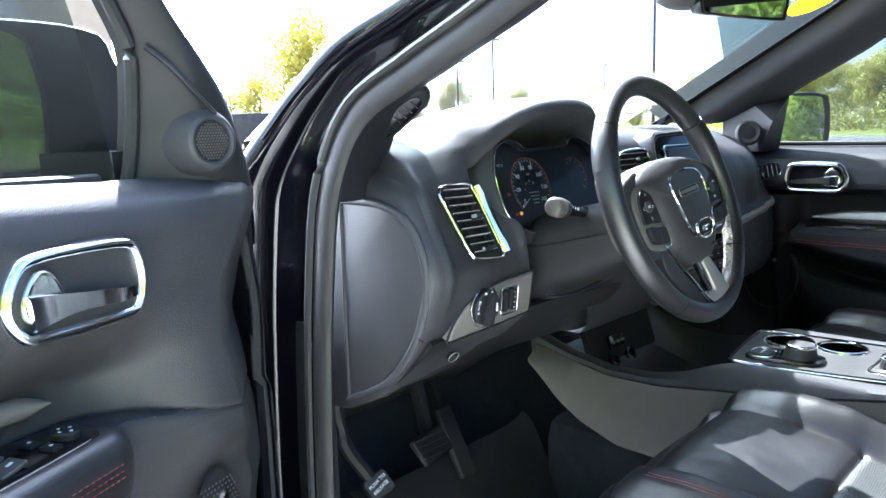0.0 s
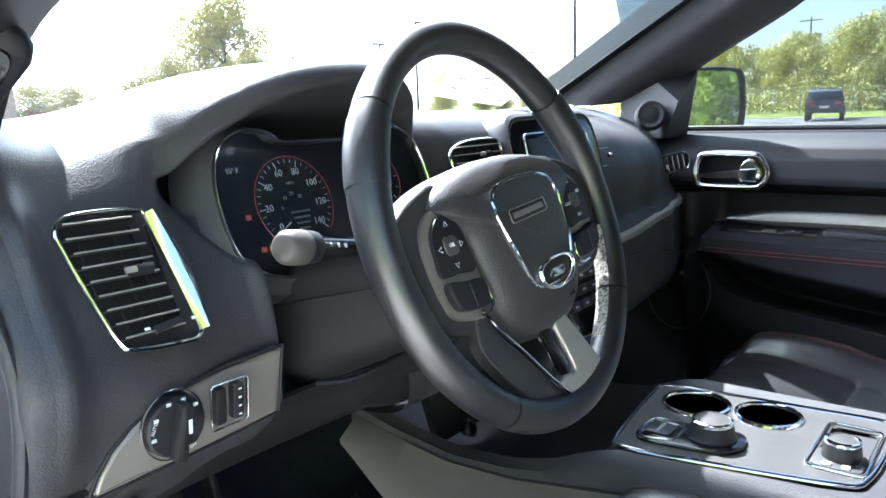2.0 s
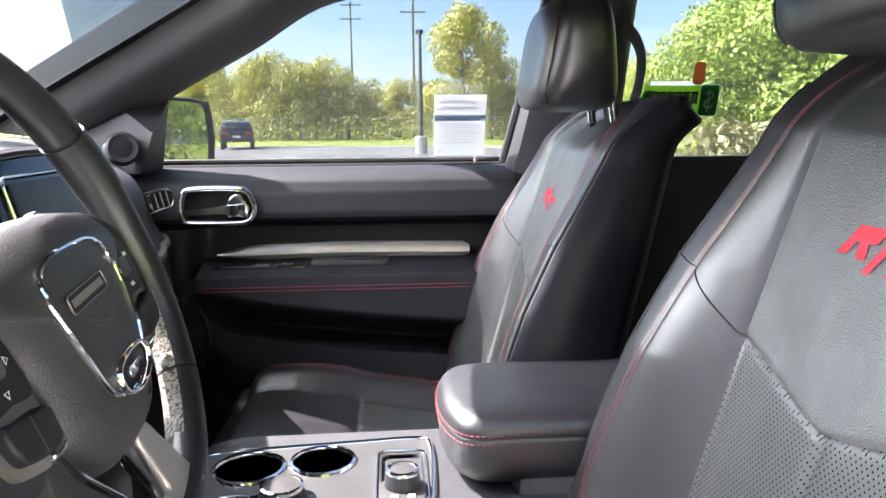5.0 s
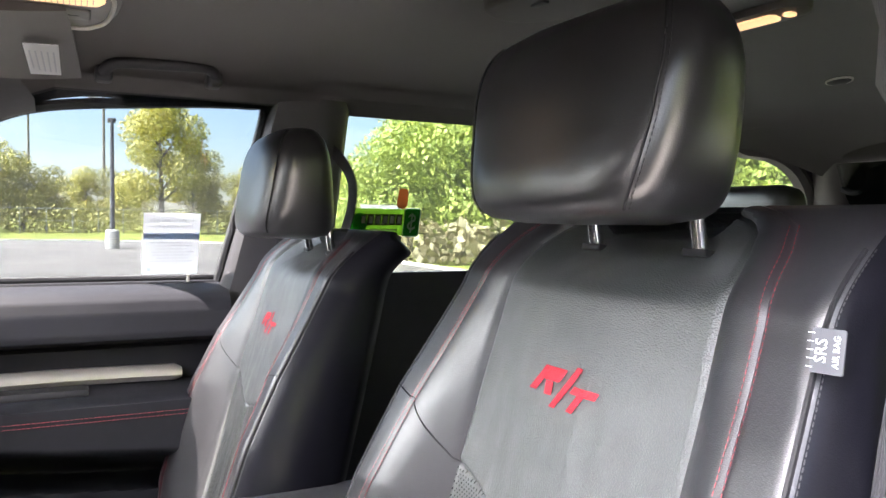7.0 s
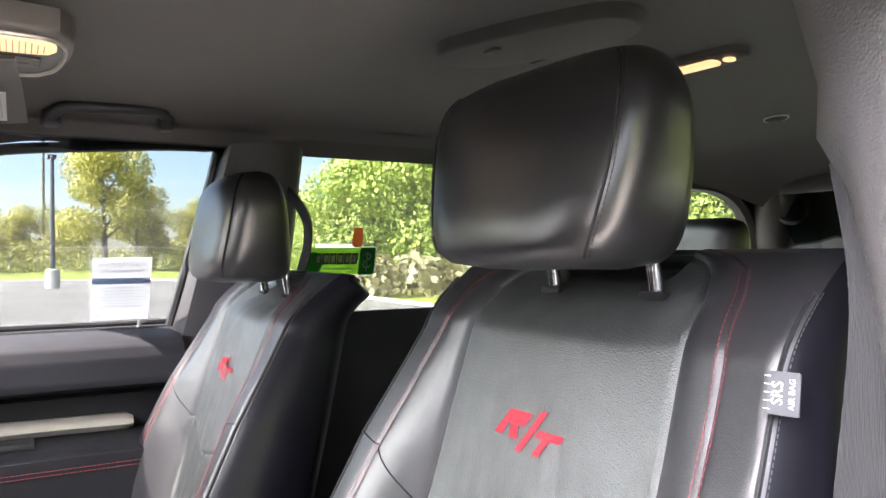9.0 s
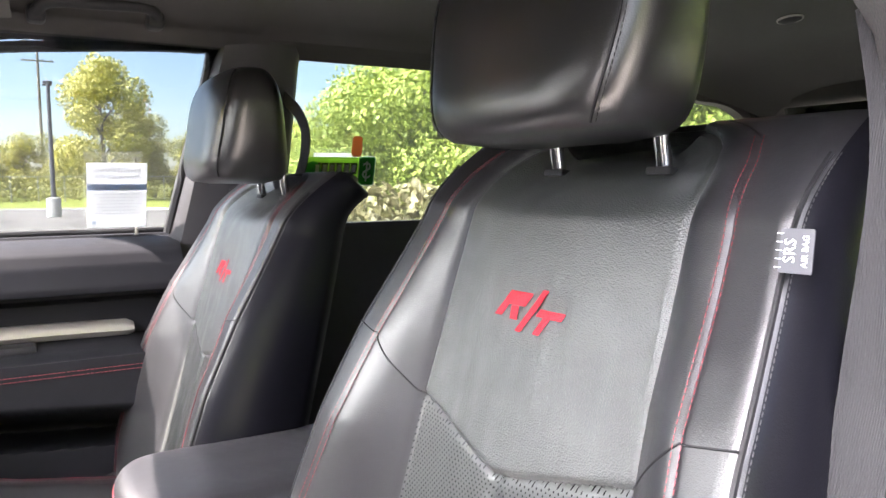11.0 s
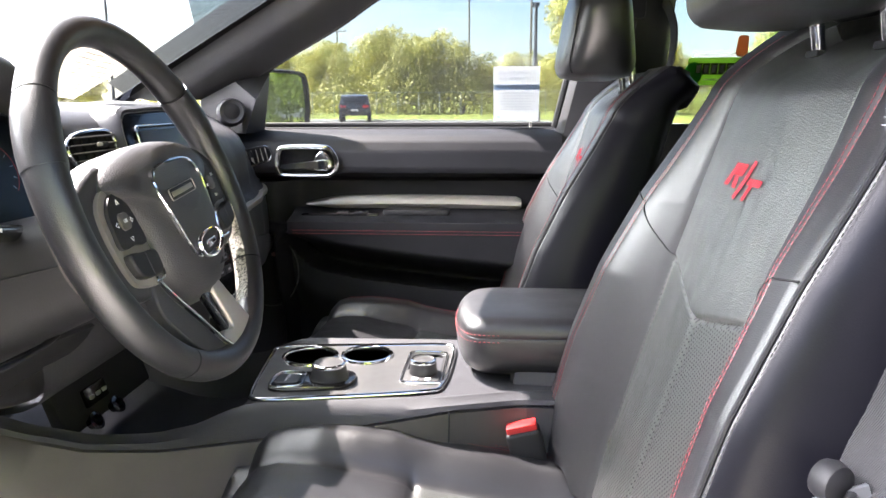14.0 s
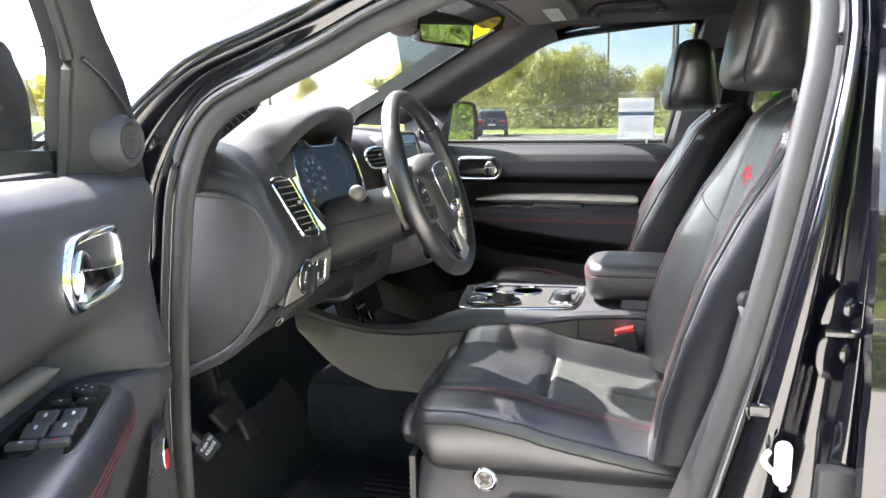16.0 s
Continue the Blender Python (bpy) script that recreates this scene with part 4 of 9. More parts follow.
part("outer_panel", sheet(rear_skin, [0, .012, .03, *span(.06, 1, 20)], span(0, 1, 28), .03), PAINT, _rd2)
part("window_frame", join(tube(curve([(-.945, -.665, 1.25), (-.90, -.672, 1.42), (-.845, -.70, 1.575), (-.81, -.80, 1.63)], 16), .016, 8), tube(curve([(-.81, -.80, 1.63), (-.80, -1.2, 1.645), (-.82, -1.7, 1.62)], 12), .016, 8)), PIANO, _rd2)
part("belt_molding", tube(curve([(-.958, -.665, 1.262), (-.958, -1.2, 1.268), (-.955, -1.8, 1.28)], 12), .011, 8, flat=1.4), CHROME, _rd2, "bright belt molding")
part("pane", sheet(lambda u, v: Vector((-.94 + .13 * v, -.67 - .02 * v - 1.1 * u, 1.262 + .37 * v)), span(0, 1, 6), span(0, 1, 5), .004), TINTED, _rd2)
part("outer_handle", tube(curve([(-.975, -1.45, 1.16), (-1.0, -1.50, 1.165), (-1.0, -1.62, 1.165), (-.975, -1.67, 1.16)], 14), .011, 8, flat=1.5), PAINT, _rd2)
part("inner_panel", box((.05, 1.1, .78), (-.83, -1.25, .86), .02), SOFT, _rd2)

# front wing and bonnet
part("front_wing", sheet(lambda u, v: Vector((-.965 + .03 * u + .02 * math.cos(3 * v), .36 + 1.4 * u, .55 + (.58 - .10 * u) * v)), span(0, 1, 14), span(0, 1, 14), .02), PAINT, car)
part("bonnet", sheet(lambda u, v: Vector((-.93 + 1.86 * u, .82 + 1.0 * v - .35 * abs(2 * u - 1) ** 3 * (1 - v), 1.17 + .04 * math.sin(math.pi * u) - .16 * v * v)), span(0, 1, 24), span(0, 1, 16), .02), PAINT, car, "gloss black bonnet")
part("cowl", sheet(lambda u, v: Vector((-.80 + 1.6 * u, .70 + .24 * math.sin(math.pi * u) + .14 * v, 1.275 - .07 * v)), span(0, 1, 20), span(0, 1, 4), .02), DARK, car)

# windshield
def screen_at(u, v):
    return Vector((u * (.745 - .13 * v), (.70 + .22 * (1 - u * u)) * (1 - v) + (.03 + .07 * (1 - u * u)) * v, 1.315 + .352 * v))


windshield = lone("windshield", sheet(screen_at, span(-1, 1, 25), span(0, 1, 15), .005), WINDSHIELD, "laminated windshield, dusty and glaring", "windshield", "structure")
windshield.visible_shadow = False
_edge = [screen_at(-1, v) + Vector((-.012, -.006, 0)) for v in span(0, 1, 14)] + [screen_at(u, 1) + Vector((0, 0, .012)) for u in span(-.95, .95, 16)] + [screen_at(1, v) + Vector((.012, -.006, 0)) for v in span(1, 0, 14)]
part("windshield_seal", tube(_edge, .012, 8), DARK, car)
part("windshield_frit", join(*[sheet(lambda u, v, s=s: screen_at(s * (1 - .045 * u), v) + Vector((0, -.006, 0)), [0, 1], span(0, 1, 12), .002) for s in (-1, 1)], sheet(lambda u, v: screen_at(u, 1 - .09 * v) + Vector((0, -.006, 0)), span(-1, 1, 20), [0, 1], .002)), PIANO, car)
# the outer skin of the driver's pillar, between glass and door opening
_pv = []
for v in span(0, 1, 14):
    a = screen_at(-1, v)
    j = min((i for i in _iA if LOOP[i].z > 1.2), key=lambda i: abs(LOOP[i].z - (1.30 + .30 * v)) + (0 if LOOP[i].y > -.32 else 9))
    q, o, f = FRAMES[j]
    b = q + f * .13 * slim(q.z) + o * .066 * lerp_table([(1.24, 1.0), (1.36, .45), (1.42, .30)], q.z)
    mid = a.lerp(b, .5) + Vector((-.015, .008, .006))
    _pv.append([a + Vector((-.012, .0, -.002)), a.lerp(mid, .5) + Vector((-.008, .004, .006)), mid, mid.lerp(b, .6) + Vector((-.004, 0, .002)), b])
part("front_pillar", loft(_pv, False, False), PAINT, car, "gloss black outer windshield pillar")

# passenger side front pillar trim
_win = curve([(.775, .42, 1.335), (.764, .285, 1.41), (.73, .094, 1.509), (.697, -.079, 1.602), (.686, -.308, 1.632), (.683, -.525, 1.643)], 30)
_scr = [screen_at(1, clamp(.07 + .93 * i / 15)) for i in range(16)] + [Vector((.60 - .004 * i, .03 - .04 * (i + 1), 1.672 + .001 * i)) for i in range(14)]
_rows = []
for i in range(30):
    a, b = _scr[i], _win[i]
    m = a.lerp(b, .45) + Vector((-.035, -.02, -.012))
    _rows.append([a + Vector((.0, .01, .006)), a + Vector((-.008, -.012, -.004)), a.lerp(m, .6) + Vector((-.008, -.006, -.004)), m, m.lerp(b, .55) + Vector((-.012, -.004, 0)), b + Vector((-.010, 0, -.006)), b + Vector((.004, 0, -.008)), b + Vector((.03, 0, .002)), b + Vector((.05, .03, .03))])
part("front_pillar_trim", loft(_rows[:18], False, False), GRAIN, car, "dark grained windshield pillar trim")
part("front_pillar", loft([[r[-1], r[-1] + Vector((.02, .04, .02)), r[0] + Vector((.01, .05, .03)), r[0]] for r in _rows[:19]], False, False), PAINT, car)

# headliner and roof
def liner(u, v):
    x = -.70 + 1.40 * u
    y = .055 - 2.75 * v
    k = abs(2 * u - 1)
    z = 1.725 - .085 * k ** 6.5 - .05 * smooth(.10 - v, 0, .10) - .12 * smooth(v, .72, 1.0)
    if v < .04:
        y += .045 * (1 - k * k)
    return Vector((x, y, z))


ceiling = lone("ceiling", sheet(liner, span(0, 1, 30), [*span(0, .1, 8), *span(.13, 1, 26)], .02), CLOTH, "dark charcoal cloth headliner of the car", "headliner", "structure")
part("roof_panel", sheet(lambda u, v: liner(u, v) + Vector(((2 * u - 1) * .09, .02 * (.5 - v), .05)), span(0, 1, 24), span(0, 1, 16), .006), PAINT, car, "gloss black roof")
# roof rail trims over the doors
part("roof_rail_trim", loft([[Vector((s, y, z)) for s, z in ((.62, 1.672), (.66, 1.655), (.676, 1.645), (.69, 1.646), (.73, 1.66), (.76, 1.70))] for y in span(-.06, -.66, 10)], False, False), CLOTH, car)
part("roof_rail_trim", loft([[Vector((s, y, z)) for s, z in ((.60, 1.69), (.65, 1.672), (.70, 1.655), (.72, 1.654), (.75, 1.665), (.78, 1.70))] for y in span(-.64, -2.4, 14)], False, False), CLOTH, car)
part("roof_rail_trim", loft([[Vector((-s, y, z)) for s, z in ((.58, 1.70), (.66, 1.668), (.70, 1.645), (.735, 1.628), (.76, 1.64))] for y in span(.0, -2.4, 24)], False, False), CLOTH, car)

# pillar trims between the doors: passenger and driver side
def pillar_b(sign, xt, xb, yf_t, yf_b, yr_t, yr_b, z0, z1, bulge):
    rows = []
    for k in span(0, 1, 12):
        z = z1 + (z0 - z1) * k
        x, yf, yr = xt + (xb - xt) * k, yf_t + (yf_b - yf_t) * k, yr_t + (yr_b - yr_t) * k
        rows.append([Vector((sign * (x + .03), yf, z)), Vector((sign * x, yf - .004, z)), Vector((sign * (x - bulge * .7), yf - .02, z)), Vector((sign * (x - bulge), (yf + yr) / 2 + .03, z)), Vector((sign * (x - bulge), (yf + yr) / 2 - .04, z)), Vector((sign * (x - bulge * .6), yr + .02, z)), Vector((sign * x, yr + .004, z)), Vector((sign * (x + .03), yr, z))])
    return loft(rows, False, False)


part("pillar_trim", pillar_b(1, .685, .755, -.553, -.458, -.745, -.715, 1.235, 1.665, .035), GRAIN, car, "black grained trim of the pillar between the doors")
part("pillar_trim", pillar_b(1, .755, .77, -.458, -.44, -.715, -.66, .50, 1.235, .03), GRAIN, car)
_rows = []
for k in span(0, 1, 34):
    z = 1.68 - 1.22 * k
    xi = lerp_table([(.46, .775), (.80, .755), (1.0, .735), (1.22, .700), (1.39, .664), (1.49, .641), (1.60, .612), (1.68, .585)], z)
    yf = lerp_table([(.46, -.40), (.83, -.50), (1.06, -.558), (1.2, -.586), (1.4, -.612), (1.68, -.60)], z)
    notch = .012 * smooth(z, 1.47, 1.478) * (1 - smooth(z, 1.497, 1.505))
    _rows.append([Vector((-xo, yo, z)) for xo, yo in ((xi + .15, yf), (xi + .085, yf - .004), (xi + .035, yf - .020), (xi + .010 - notch, yf - .042), (xi - notch, yf - .062), (xi, yf - .11), (xi + .02, yf - .15), (xi + .12, yf - .165))])
part("pillar_trim", loft(_rows, False, False), PILLARGREY, car, "grey grained trim of the pillar beside the seat")

# side walls behind: belt panels, rear side windows, tail
def window_panel(sign):
    """The side wall behind the front doors with two window openings."""
    meshes = []
    for y0, y1, z0, z1 in ((-.715, -2.6, .45, 1.262), (-1.71, -1.95, 1.25, 1.66)):
        meshes.append(sheet(lambda u, v: Vector((sign * (.84 - .26 * max(0, y0 * 0 + (z0 + (z1 - z0) * v) - 1.26)), y0 + (y1 - y0) * u, z0 + (z1 - z0) * v)), span(0, 1, 8), span(0, 1, 10), .03))
    return join(*meshes)


for s in (1, -1):
    part("side_panel", window_panel(s), SOFT, car)
    # tail pillar with a rounded quarter window
    ring_in = [Vector((0, -1.97 - .50 * a, 1.34 + .25 * b)) for a, b in ((0, .0), (.5, .0), (.92, .04), (.88, .48), (.72, .85), (.49, 1.05), (.22, 1.09), (0, 1.09))]
    ring_in = curve(ring_in, 48, True)
    mid = sum((q for q in ring_in), Vector()) / len(ring_in)
    rows = []
    for grow, lift in ((1.0, .03), (1.03, .0), (1.14, -.012), (1.26, -.004), (1.8, .0)):
        rows.append([Vector((s * (.825 - .26 * max(0, q.z - 1.26) + lift), mid.y + (q.y - mid.y) * grow, min(mid.z + (q.z - mid.z) * grow, 1.70))) for q in ring_in])
    part("quarter_trim", loft(rows[:4], True, False), HARD, car, "grey trim round the quarter window")
    part("quarter_panel", loft(rows[3:], True, False), SOFT, car)
    part("pane", sheet(lambda u, v: Vector((s * (.865 - .26 * max(0, .30 * v)), -1.93 - .62 * u, 1.30 + .34 * v)), span(0, 1, 5), span(0, 1, 5), .004), TINTED, car)
part("pane", sheet(lambda u, v: Vector((.862 - .12 * v, -.70 - 1.05 * u, 1.25 + .41 * v)), span(0, 1, 5), span(0, 1, 5), .004), TINTED, car)
part("tailgate_trim", sheet(lambda u, v: Vector((-.80 + 1.6 * u, -2.66 + .10 * v, .45 + .85 * v)), span(0, 1, 8), span(0, 1, 6), .04), SOFT, car)
part("tail_pane", sheet(lambda u, v: Vector((-.66 + 1.32 * u, -2.60 + .22 * v, 1.32 + .28 * v)), span(0, 1, 5), span(0, 1, 5), .005), TINTED, car)
for s in (1, -1):
    part("tail_pillar", tube(curve([(s * .80, -2.62, 1.25), (s * .76, -2.52, 1.45), (s * .66, -2.42, 1.66)], 10), .075, 10), HARD, car)
part("tail_header", tube([(-.66, -2.40, 1.66), (.66, -2.40, 1.66)], .06, 10), CLOTH, car)
# trim round the tailgate glass
_tro = [round_rect(w, h, r, 8) for w, h, r in ((.84, .30, .10), (.87, .33, .11), (1.00, .42, .14), (1.12, .50, .16), (1.60, .80, .10))]
part("tailgate_frame", loft([[Vector((x, -2.50 + d, 1.53 + y)) for x, y in o] for o, d in zip(_tro[:4], (-.03, .0, .012, .0))], True, False), HARD, car, "grey trim round the tailgate glass")
part("tailgate_panel", loft([[Vector((x, -2.50 + d, min(1.53 + y, 1.70))) for x, y in o] for o, d in zip(_tro[3:], (.0, -.02))], True, False), SOFT, car)
_spk = thing("rear_speaker", (.62, -2.46, 1.55), "round black speaker in the tail pillar", "speaker")
_spm = axes((.63, -2.45, 1.555), (1, 0, 0), (-.35, 1, .0))
part("rim", lathe([(.050, 0), (.056, .006), (.046, .012), (.038, .005), (.0, .004)], 28, _spm), DARK, _spk)
part("grille", lathe([(.038, .005), (.024, .009), (.0, .010)], 24, _spm), DARK, _spk)
# rounded upper corner of the rear side window
part("window_corner", prism([(y, -z) for y, z in [(q.x, q.y) for q in curve([(-.732, 1.54, 0), (-.740, 1.597, 0), (-.752, 1.625, 0), (-.769, 1.647, 0), (-.795, 1.664, 0), (-.828, 1.672, 0), (-.90, 1.676, 0)], 24)] + [(-.90, 1.71), (-.70, 1.71), (-.70, 1.54)]], .02, axes((.795, 0, 0), (0, 1, 0), (-1, 0, 0))), GRAIN, car)

# floor
part("floor_pan", sheet(lambda u, v: Vector((-.87 + 1.74 * u, .95 - 3.6 * v, .43 + .40 * smooth(.10 - v, -.06, .10) + .07 * math.exp(-((2 * u - 1) / .22) ** 2))), span(0, 1, 24), span(0, 1, 40), .02), CARPET, car, "black carpeted floor")
part("firewall", sheet(lambda u, v: Vector((-.76 + 1.52 * u, .93 - .05 * v, .70 + .55 * v)), span(0, 1, 6), span(0, 1, 6), .02), DARK, car)
part("kick_panel", sheet(lambda u, v: Vector((-.87, .32 + .60 * u, .45 + .62 * v)), span(0, 1, 6), span(0, 1, 6), .02), DARK, car)
part("kick_panel", sheet(lambda u, v: Vector((.80, .30 + .62 * u, .45 + .70 * v)), span(0, 1, 6), span(0, 1, 6), .02), DARK, car)

# ---- dashboard ----
dash = thing("dashboard", (0, .30, .90), "black soft-touch dashboard with vents, displays and chrome trims", "dashboard")
DASH = [
    (-.345, [(.89, 1.31), (.54, 1.332), (.42, 1.335), (.37, 1.328), (.345, 1.300), (.335, 1.262), (.325, 1.21), (.30, 1.15), (.26, 1.09), (.235, 1.03), (.25, .95), (.40, .93)]),
    (-.275, [(.89, 1.31), (.54, 1.332), (.38, 1.335), (.30, 1.325), (.262, 1.300), (.250, 1.262), (.242, 1.21), (.232, 1.15), (.222, 1.09), (.215, 1.03), (.25, .95), (.40, .93)]),
    (-.24, [(.90, 1.31), (.54, 1.33), (.37, 1.332), (.285, 1.322), (.242, 1.298), (.232, 1.262), (.227, 1.21), (.222, 1.15), (.217, 1.09), (.212, 1.03), (.25, .95), (.40, .93)]),
    (.05, [(.91, 1.31), (.54, 1.328), (.37, 1.325), (.285, 1.312), (.240, 1.288), (.228, 1.252), (.224, 1.21), (.220, 1.15), (.217, 1.09), (.212, 1.03), (.25, .95), (.40, .93)]),
    (.24, [(.88, 1.31), (.54, 1.325), (.39, 1.315), (.30, 1.295), (.250, 1.270), (.232, 1.235), (.226, 1.20), (.228, 1.15), (.225, 1.112), (.208, 1.085), (.22, .95), (.42, .90)]),
    (.46, [(.80, 1.315), (.54, 1.322), (.40, 1.305), (.325, 1.283), (.280, 1.262), (.258, 1.235), (.25, 1.20), (.252, 1.16), (.248, 1.125), (.228, 1.10), (.24, .95), (.44, .90)]),
    (.60, [(.72, 1.325), (.54, 1.322), (.43, 1.300), (.370, 1.278), (.335, 1.258), (.312, 1.232), (.296, 1.20), (.285, 1.165), (.275, 1.13), (.258, 1.105), (.27, .95), (.46, .90)]),
    (.72, [(.68, 1.33), (.55, 1.322), (.46, 1.300), (.41, 1.278), (.375, 1.258), (.352, 1.232), (.335, 1.20), (.322, 1.165), (.31, 1.13), (.298, 1.105), (.31, .95), (.48, .90)]),
]


def dash_profile(x, n=64):
    for (xa, a), (xb, b) in zip(DASH, DASH[1:]):
        if x <= xb:
            k = clamp((x - xa) / (xb - xa))
            k = k * k * (3 - 2 * k)
            pts = [(x, p[0] + (q[0] - p[0]) * k, p[1] + (q[1] - p[1]) * k) for p, q in zip(a, b)]
            break
    return curve(pts, n)


_up = loft([dash_profile(x) for x in [*span(-.345, -.23, 14), *span(-.20, .72, 32)]], False, False)
part("upper_panel", _up, SOFT, dash)
# driver's side: the dash top swells into the hood, curls under at its lip, and comes out again below the dials
POD = [
    (-.797, [(.62, 1.318), (.46, 1.310), (.37, 1.300), (.30, 1.286), (.245, 1.272), (.214, 1.256), (.202, 1.240), (.194, 1.222), (.183, 1.200), (.175, 1.186), (.167, 1.172), (.158, 1.142), (.169, 1.10), (.192, 1.055), (.28, .958), (.37, .91)]),
    (-.785, [(.64, 1.326), (.47, 1.322), (.37, 1.312), (.30, 1.297), (.245, 1.283), (.212, 1.266), (.199, 1.248), (.191, 1.228), (.180, 1.203), (.172, 1.188), (.164, 1.172), (.155, 1.142), (.166, 1.10), (.191, 1.055), (.27, .962), (.38, .915)]),
    (-.765, [(.66, 1.330), (.48, 1.330), (.38, 1.324), (.315, 1.313), (.262, 1.298), (.232, 1.274), (.215, 1.250), (.204, 1.228), (.192, 1.203), (.184, 1.188), (.176, 1.172), (.164, 1.140), (.176, 1.10), (.190, 1.057), (.27, .965), (.38, .92)]),
    (-.72, [(.70, 1.331), (.49, 1.334), (.38, 1.331), (.318, 1.322), (.266, 1.306), (.238, 1.281), (.222, 1.256), (.211, 1.232), (.198, 1.206), (.190, 1.190), (.182, 1.173), (.169, 1.140), (.178, 1.10), (.188, 1.058), (.27, .97), (.39, .93)]),
    (-.68, [(.74, 1.33), (.50, 1.336), (.38, 1.338), (.31, 1.330), (.265, 1.312), (.243, 1.288), (.230, 1.264), (.218, 1.240), (.203, 1.212), (.194, 1.194), (.186, 1.177), (.174, 1.138), (.180, 1.10), (.187, 1.060), (.26, .98), (.40, .94)]),
    (-.655, [(.76, 1.33), (.50, 1.338), (.38, 1.344), (.305, 1.339), (.258, 1.315), (.246, 1.292), (.244, 1.281), (.243, 1.275), (.241, 1.268), (.236, 1.256), (.222, 1.232), (.184, 1.150), (.182, 1.10), (.187, 1.060), (.26, .985), (.40, .95)]),
    (-.640, [(.77, 1.33), (.50, 1.339), (.38, 1.349), (.300, 1.345), (.252, 1.317), (.241, 1.290), (.243, 1.284), (.266, 1.278), (.264, 1.262), (.246, 1.252), (.233, 1.240), (.188, 1.155), (.182, 1.10), (.187, 1.060), (.26, .99), (.40, .95)]),
    (-.622, [(.785, 1.33), (.50, 1.341), (.38, 1.355), (.295, 1.353), (.246, 1.328), (.236, 1.305), (.240, 1.297), (.290, 1.282), (.285, 1.240), (.238, 1.230), (.222, 1.217), (.190, 1.152), (.182, 1.10), (.187, 1.060), (.265, .99), (.40, .955)]),
    (-.600, [(.80, 1.33), (.51, 1.344), (.38, 1.361), (.292, 1.361), (.240, 1.342), (.230, 1.321), (.236, 1.312), (.305, 1.290), (.295, 1.215), (.222, 1.206), (.206, 1.193), (.190, 1.148), (.183, 1.10), (.188, 1.057), (.27, .99), (.40, .96)]),
    (-.580, [(.81, 1.33), (.51, 1.346), (.38, 1.367), (.290, 1.368), (.236, 1.352), (.226, 1.332), (.232, 1.323), (.31, 1.298), (.30, 1.205), (.214, 1.196), (.197, 1.183), (.187, 1.145), (.184, 1.105), (.189, 1.055), (.27, .99), (.40, .96)]),
    (-.572, [(.81, 1.33), (.51, 1.347), (.38, 1.369), (.289, 1.371), (.234, 1.355), (.224, 1.336), (.230, 1.327), (.31, 1.300), (.30, 1.205), (.245, 1.194), (.236, 1.180), (.250, 1.145), (.245, 1.105), (.235, 1.050), (.28, .985), (.40, .96)]),
    (-.550, [(.82, 1.33), (.51, 1.349), (.38, 1.374), (.287, 1.377), (.230, 1.365), (.219, 1.348), (.226, 1.338), (.31, 1.304), (.31, 1.205), (.290, 1.190), (.280, 1.170), (.275, 1.140), (.260, 1.100), (.245, 1.045), (.28, .98), (.40, .96)]),
    (-.505, [(.84, 1.32), (.52, 1.352), (.38, 1.381), (.285, 1.385), (.224, 1.377), (.213, 1.362), (.220, 1.352), (.32, 1.308), (.32, 1.205), (.310, 1.190), (.300, 1.170), (.285, 1.140), (.265, 1.100), (.250, 1.045), (.28, .98), (.40, .96)]),
    (-.455, [(.85, 1.32), (.52, 1.353), (.38, 1.385), (.285, 1.389), (.222, 1.383), (.211, 1.370), (.218, 1.360), (.32, 1.310), (.32, 1.205), (.310, 1.190), (.300, 1.170), (.285, 1.140), (.265, 1.100), (.250, 1.045), (.28, .98), (.40, .96)]),
    (-.40, [(.87, 1.315), (.52, 1.352), (.38, 1.386), (.287, 1.390), (.224, 1.384), (.213, 1.372), (.220, 1.362), (.32, 1.310), (.32, 1.205), (.310, 1.190), (.300, 1.170), (.285, 1.140), (.265, 1.095), (.250, 1.035), (.28, .97), (.40, .95)]),
    (-.352, [(.88, 1.31), (.52, 1.347), (.38, 1.380), (.290, 1.384), (.230, 1.378), (.219, 1.366), (.226, 1.356), (.32, 1.308), (.32, 1.205), (.310, 1.190), (.300, 1.170), (.285, 1.140), (.260, 1.095), (.240, 1.035), (.26, .96), (.40, .95)]),
    (-.328, [(.88, 1.31), (.52, 1.338), (.38, 1.366), (.294, 1.371), (.236, 1.365), (.225, 1.353), (.231, 1.344), (.30, 1.306), (.30, 1.205), (.30, 1.190), (.295, 1.170), (.280, 1.140), (.255, 1.090), (.235, 1.030), (.26, .955), (.40, .945)]),
    (-.315, [(.88, 1.31), (.52, 1.328), (.38, 1.346), (.300, 1.350), (.242, 1.345), (.232, 1.335), (.236, 1.328), (.28, 1.304), (.28, 1.205), (.285, 1.190), (.285, 1.170), (.275, 1.140), (.255, 1.090), (.235, 1.030), (.26, .955), (.40, .945)]),
    (-.308, [(.88, 1.31), (.52, 1.318), (.38, 1.320), (.310, 1.316), (.252, 1.300), (.244, 1.290), (.246, 1.284), (.27, 1.270), (.27, 1.205), (.275, 1.190), (.275, 1.170), (.270, 1.140), (.255, 1.090), (.235, 1.030), (.26, .955), (.40, .945)]),
]


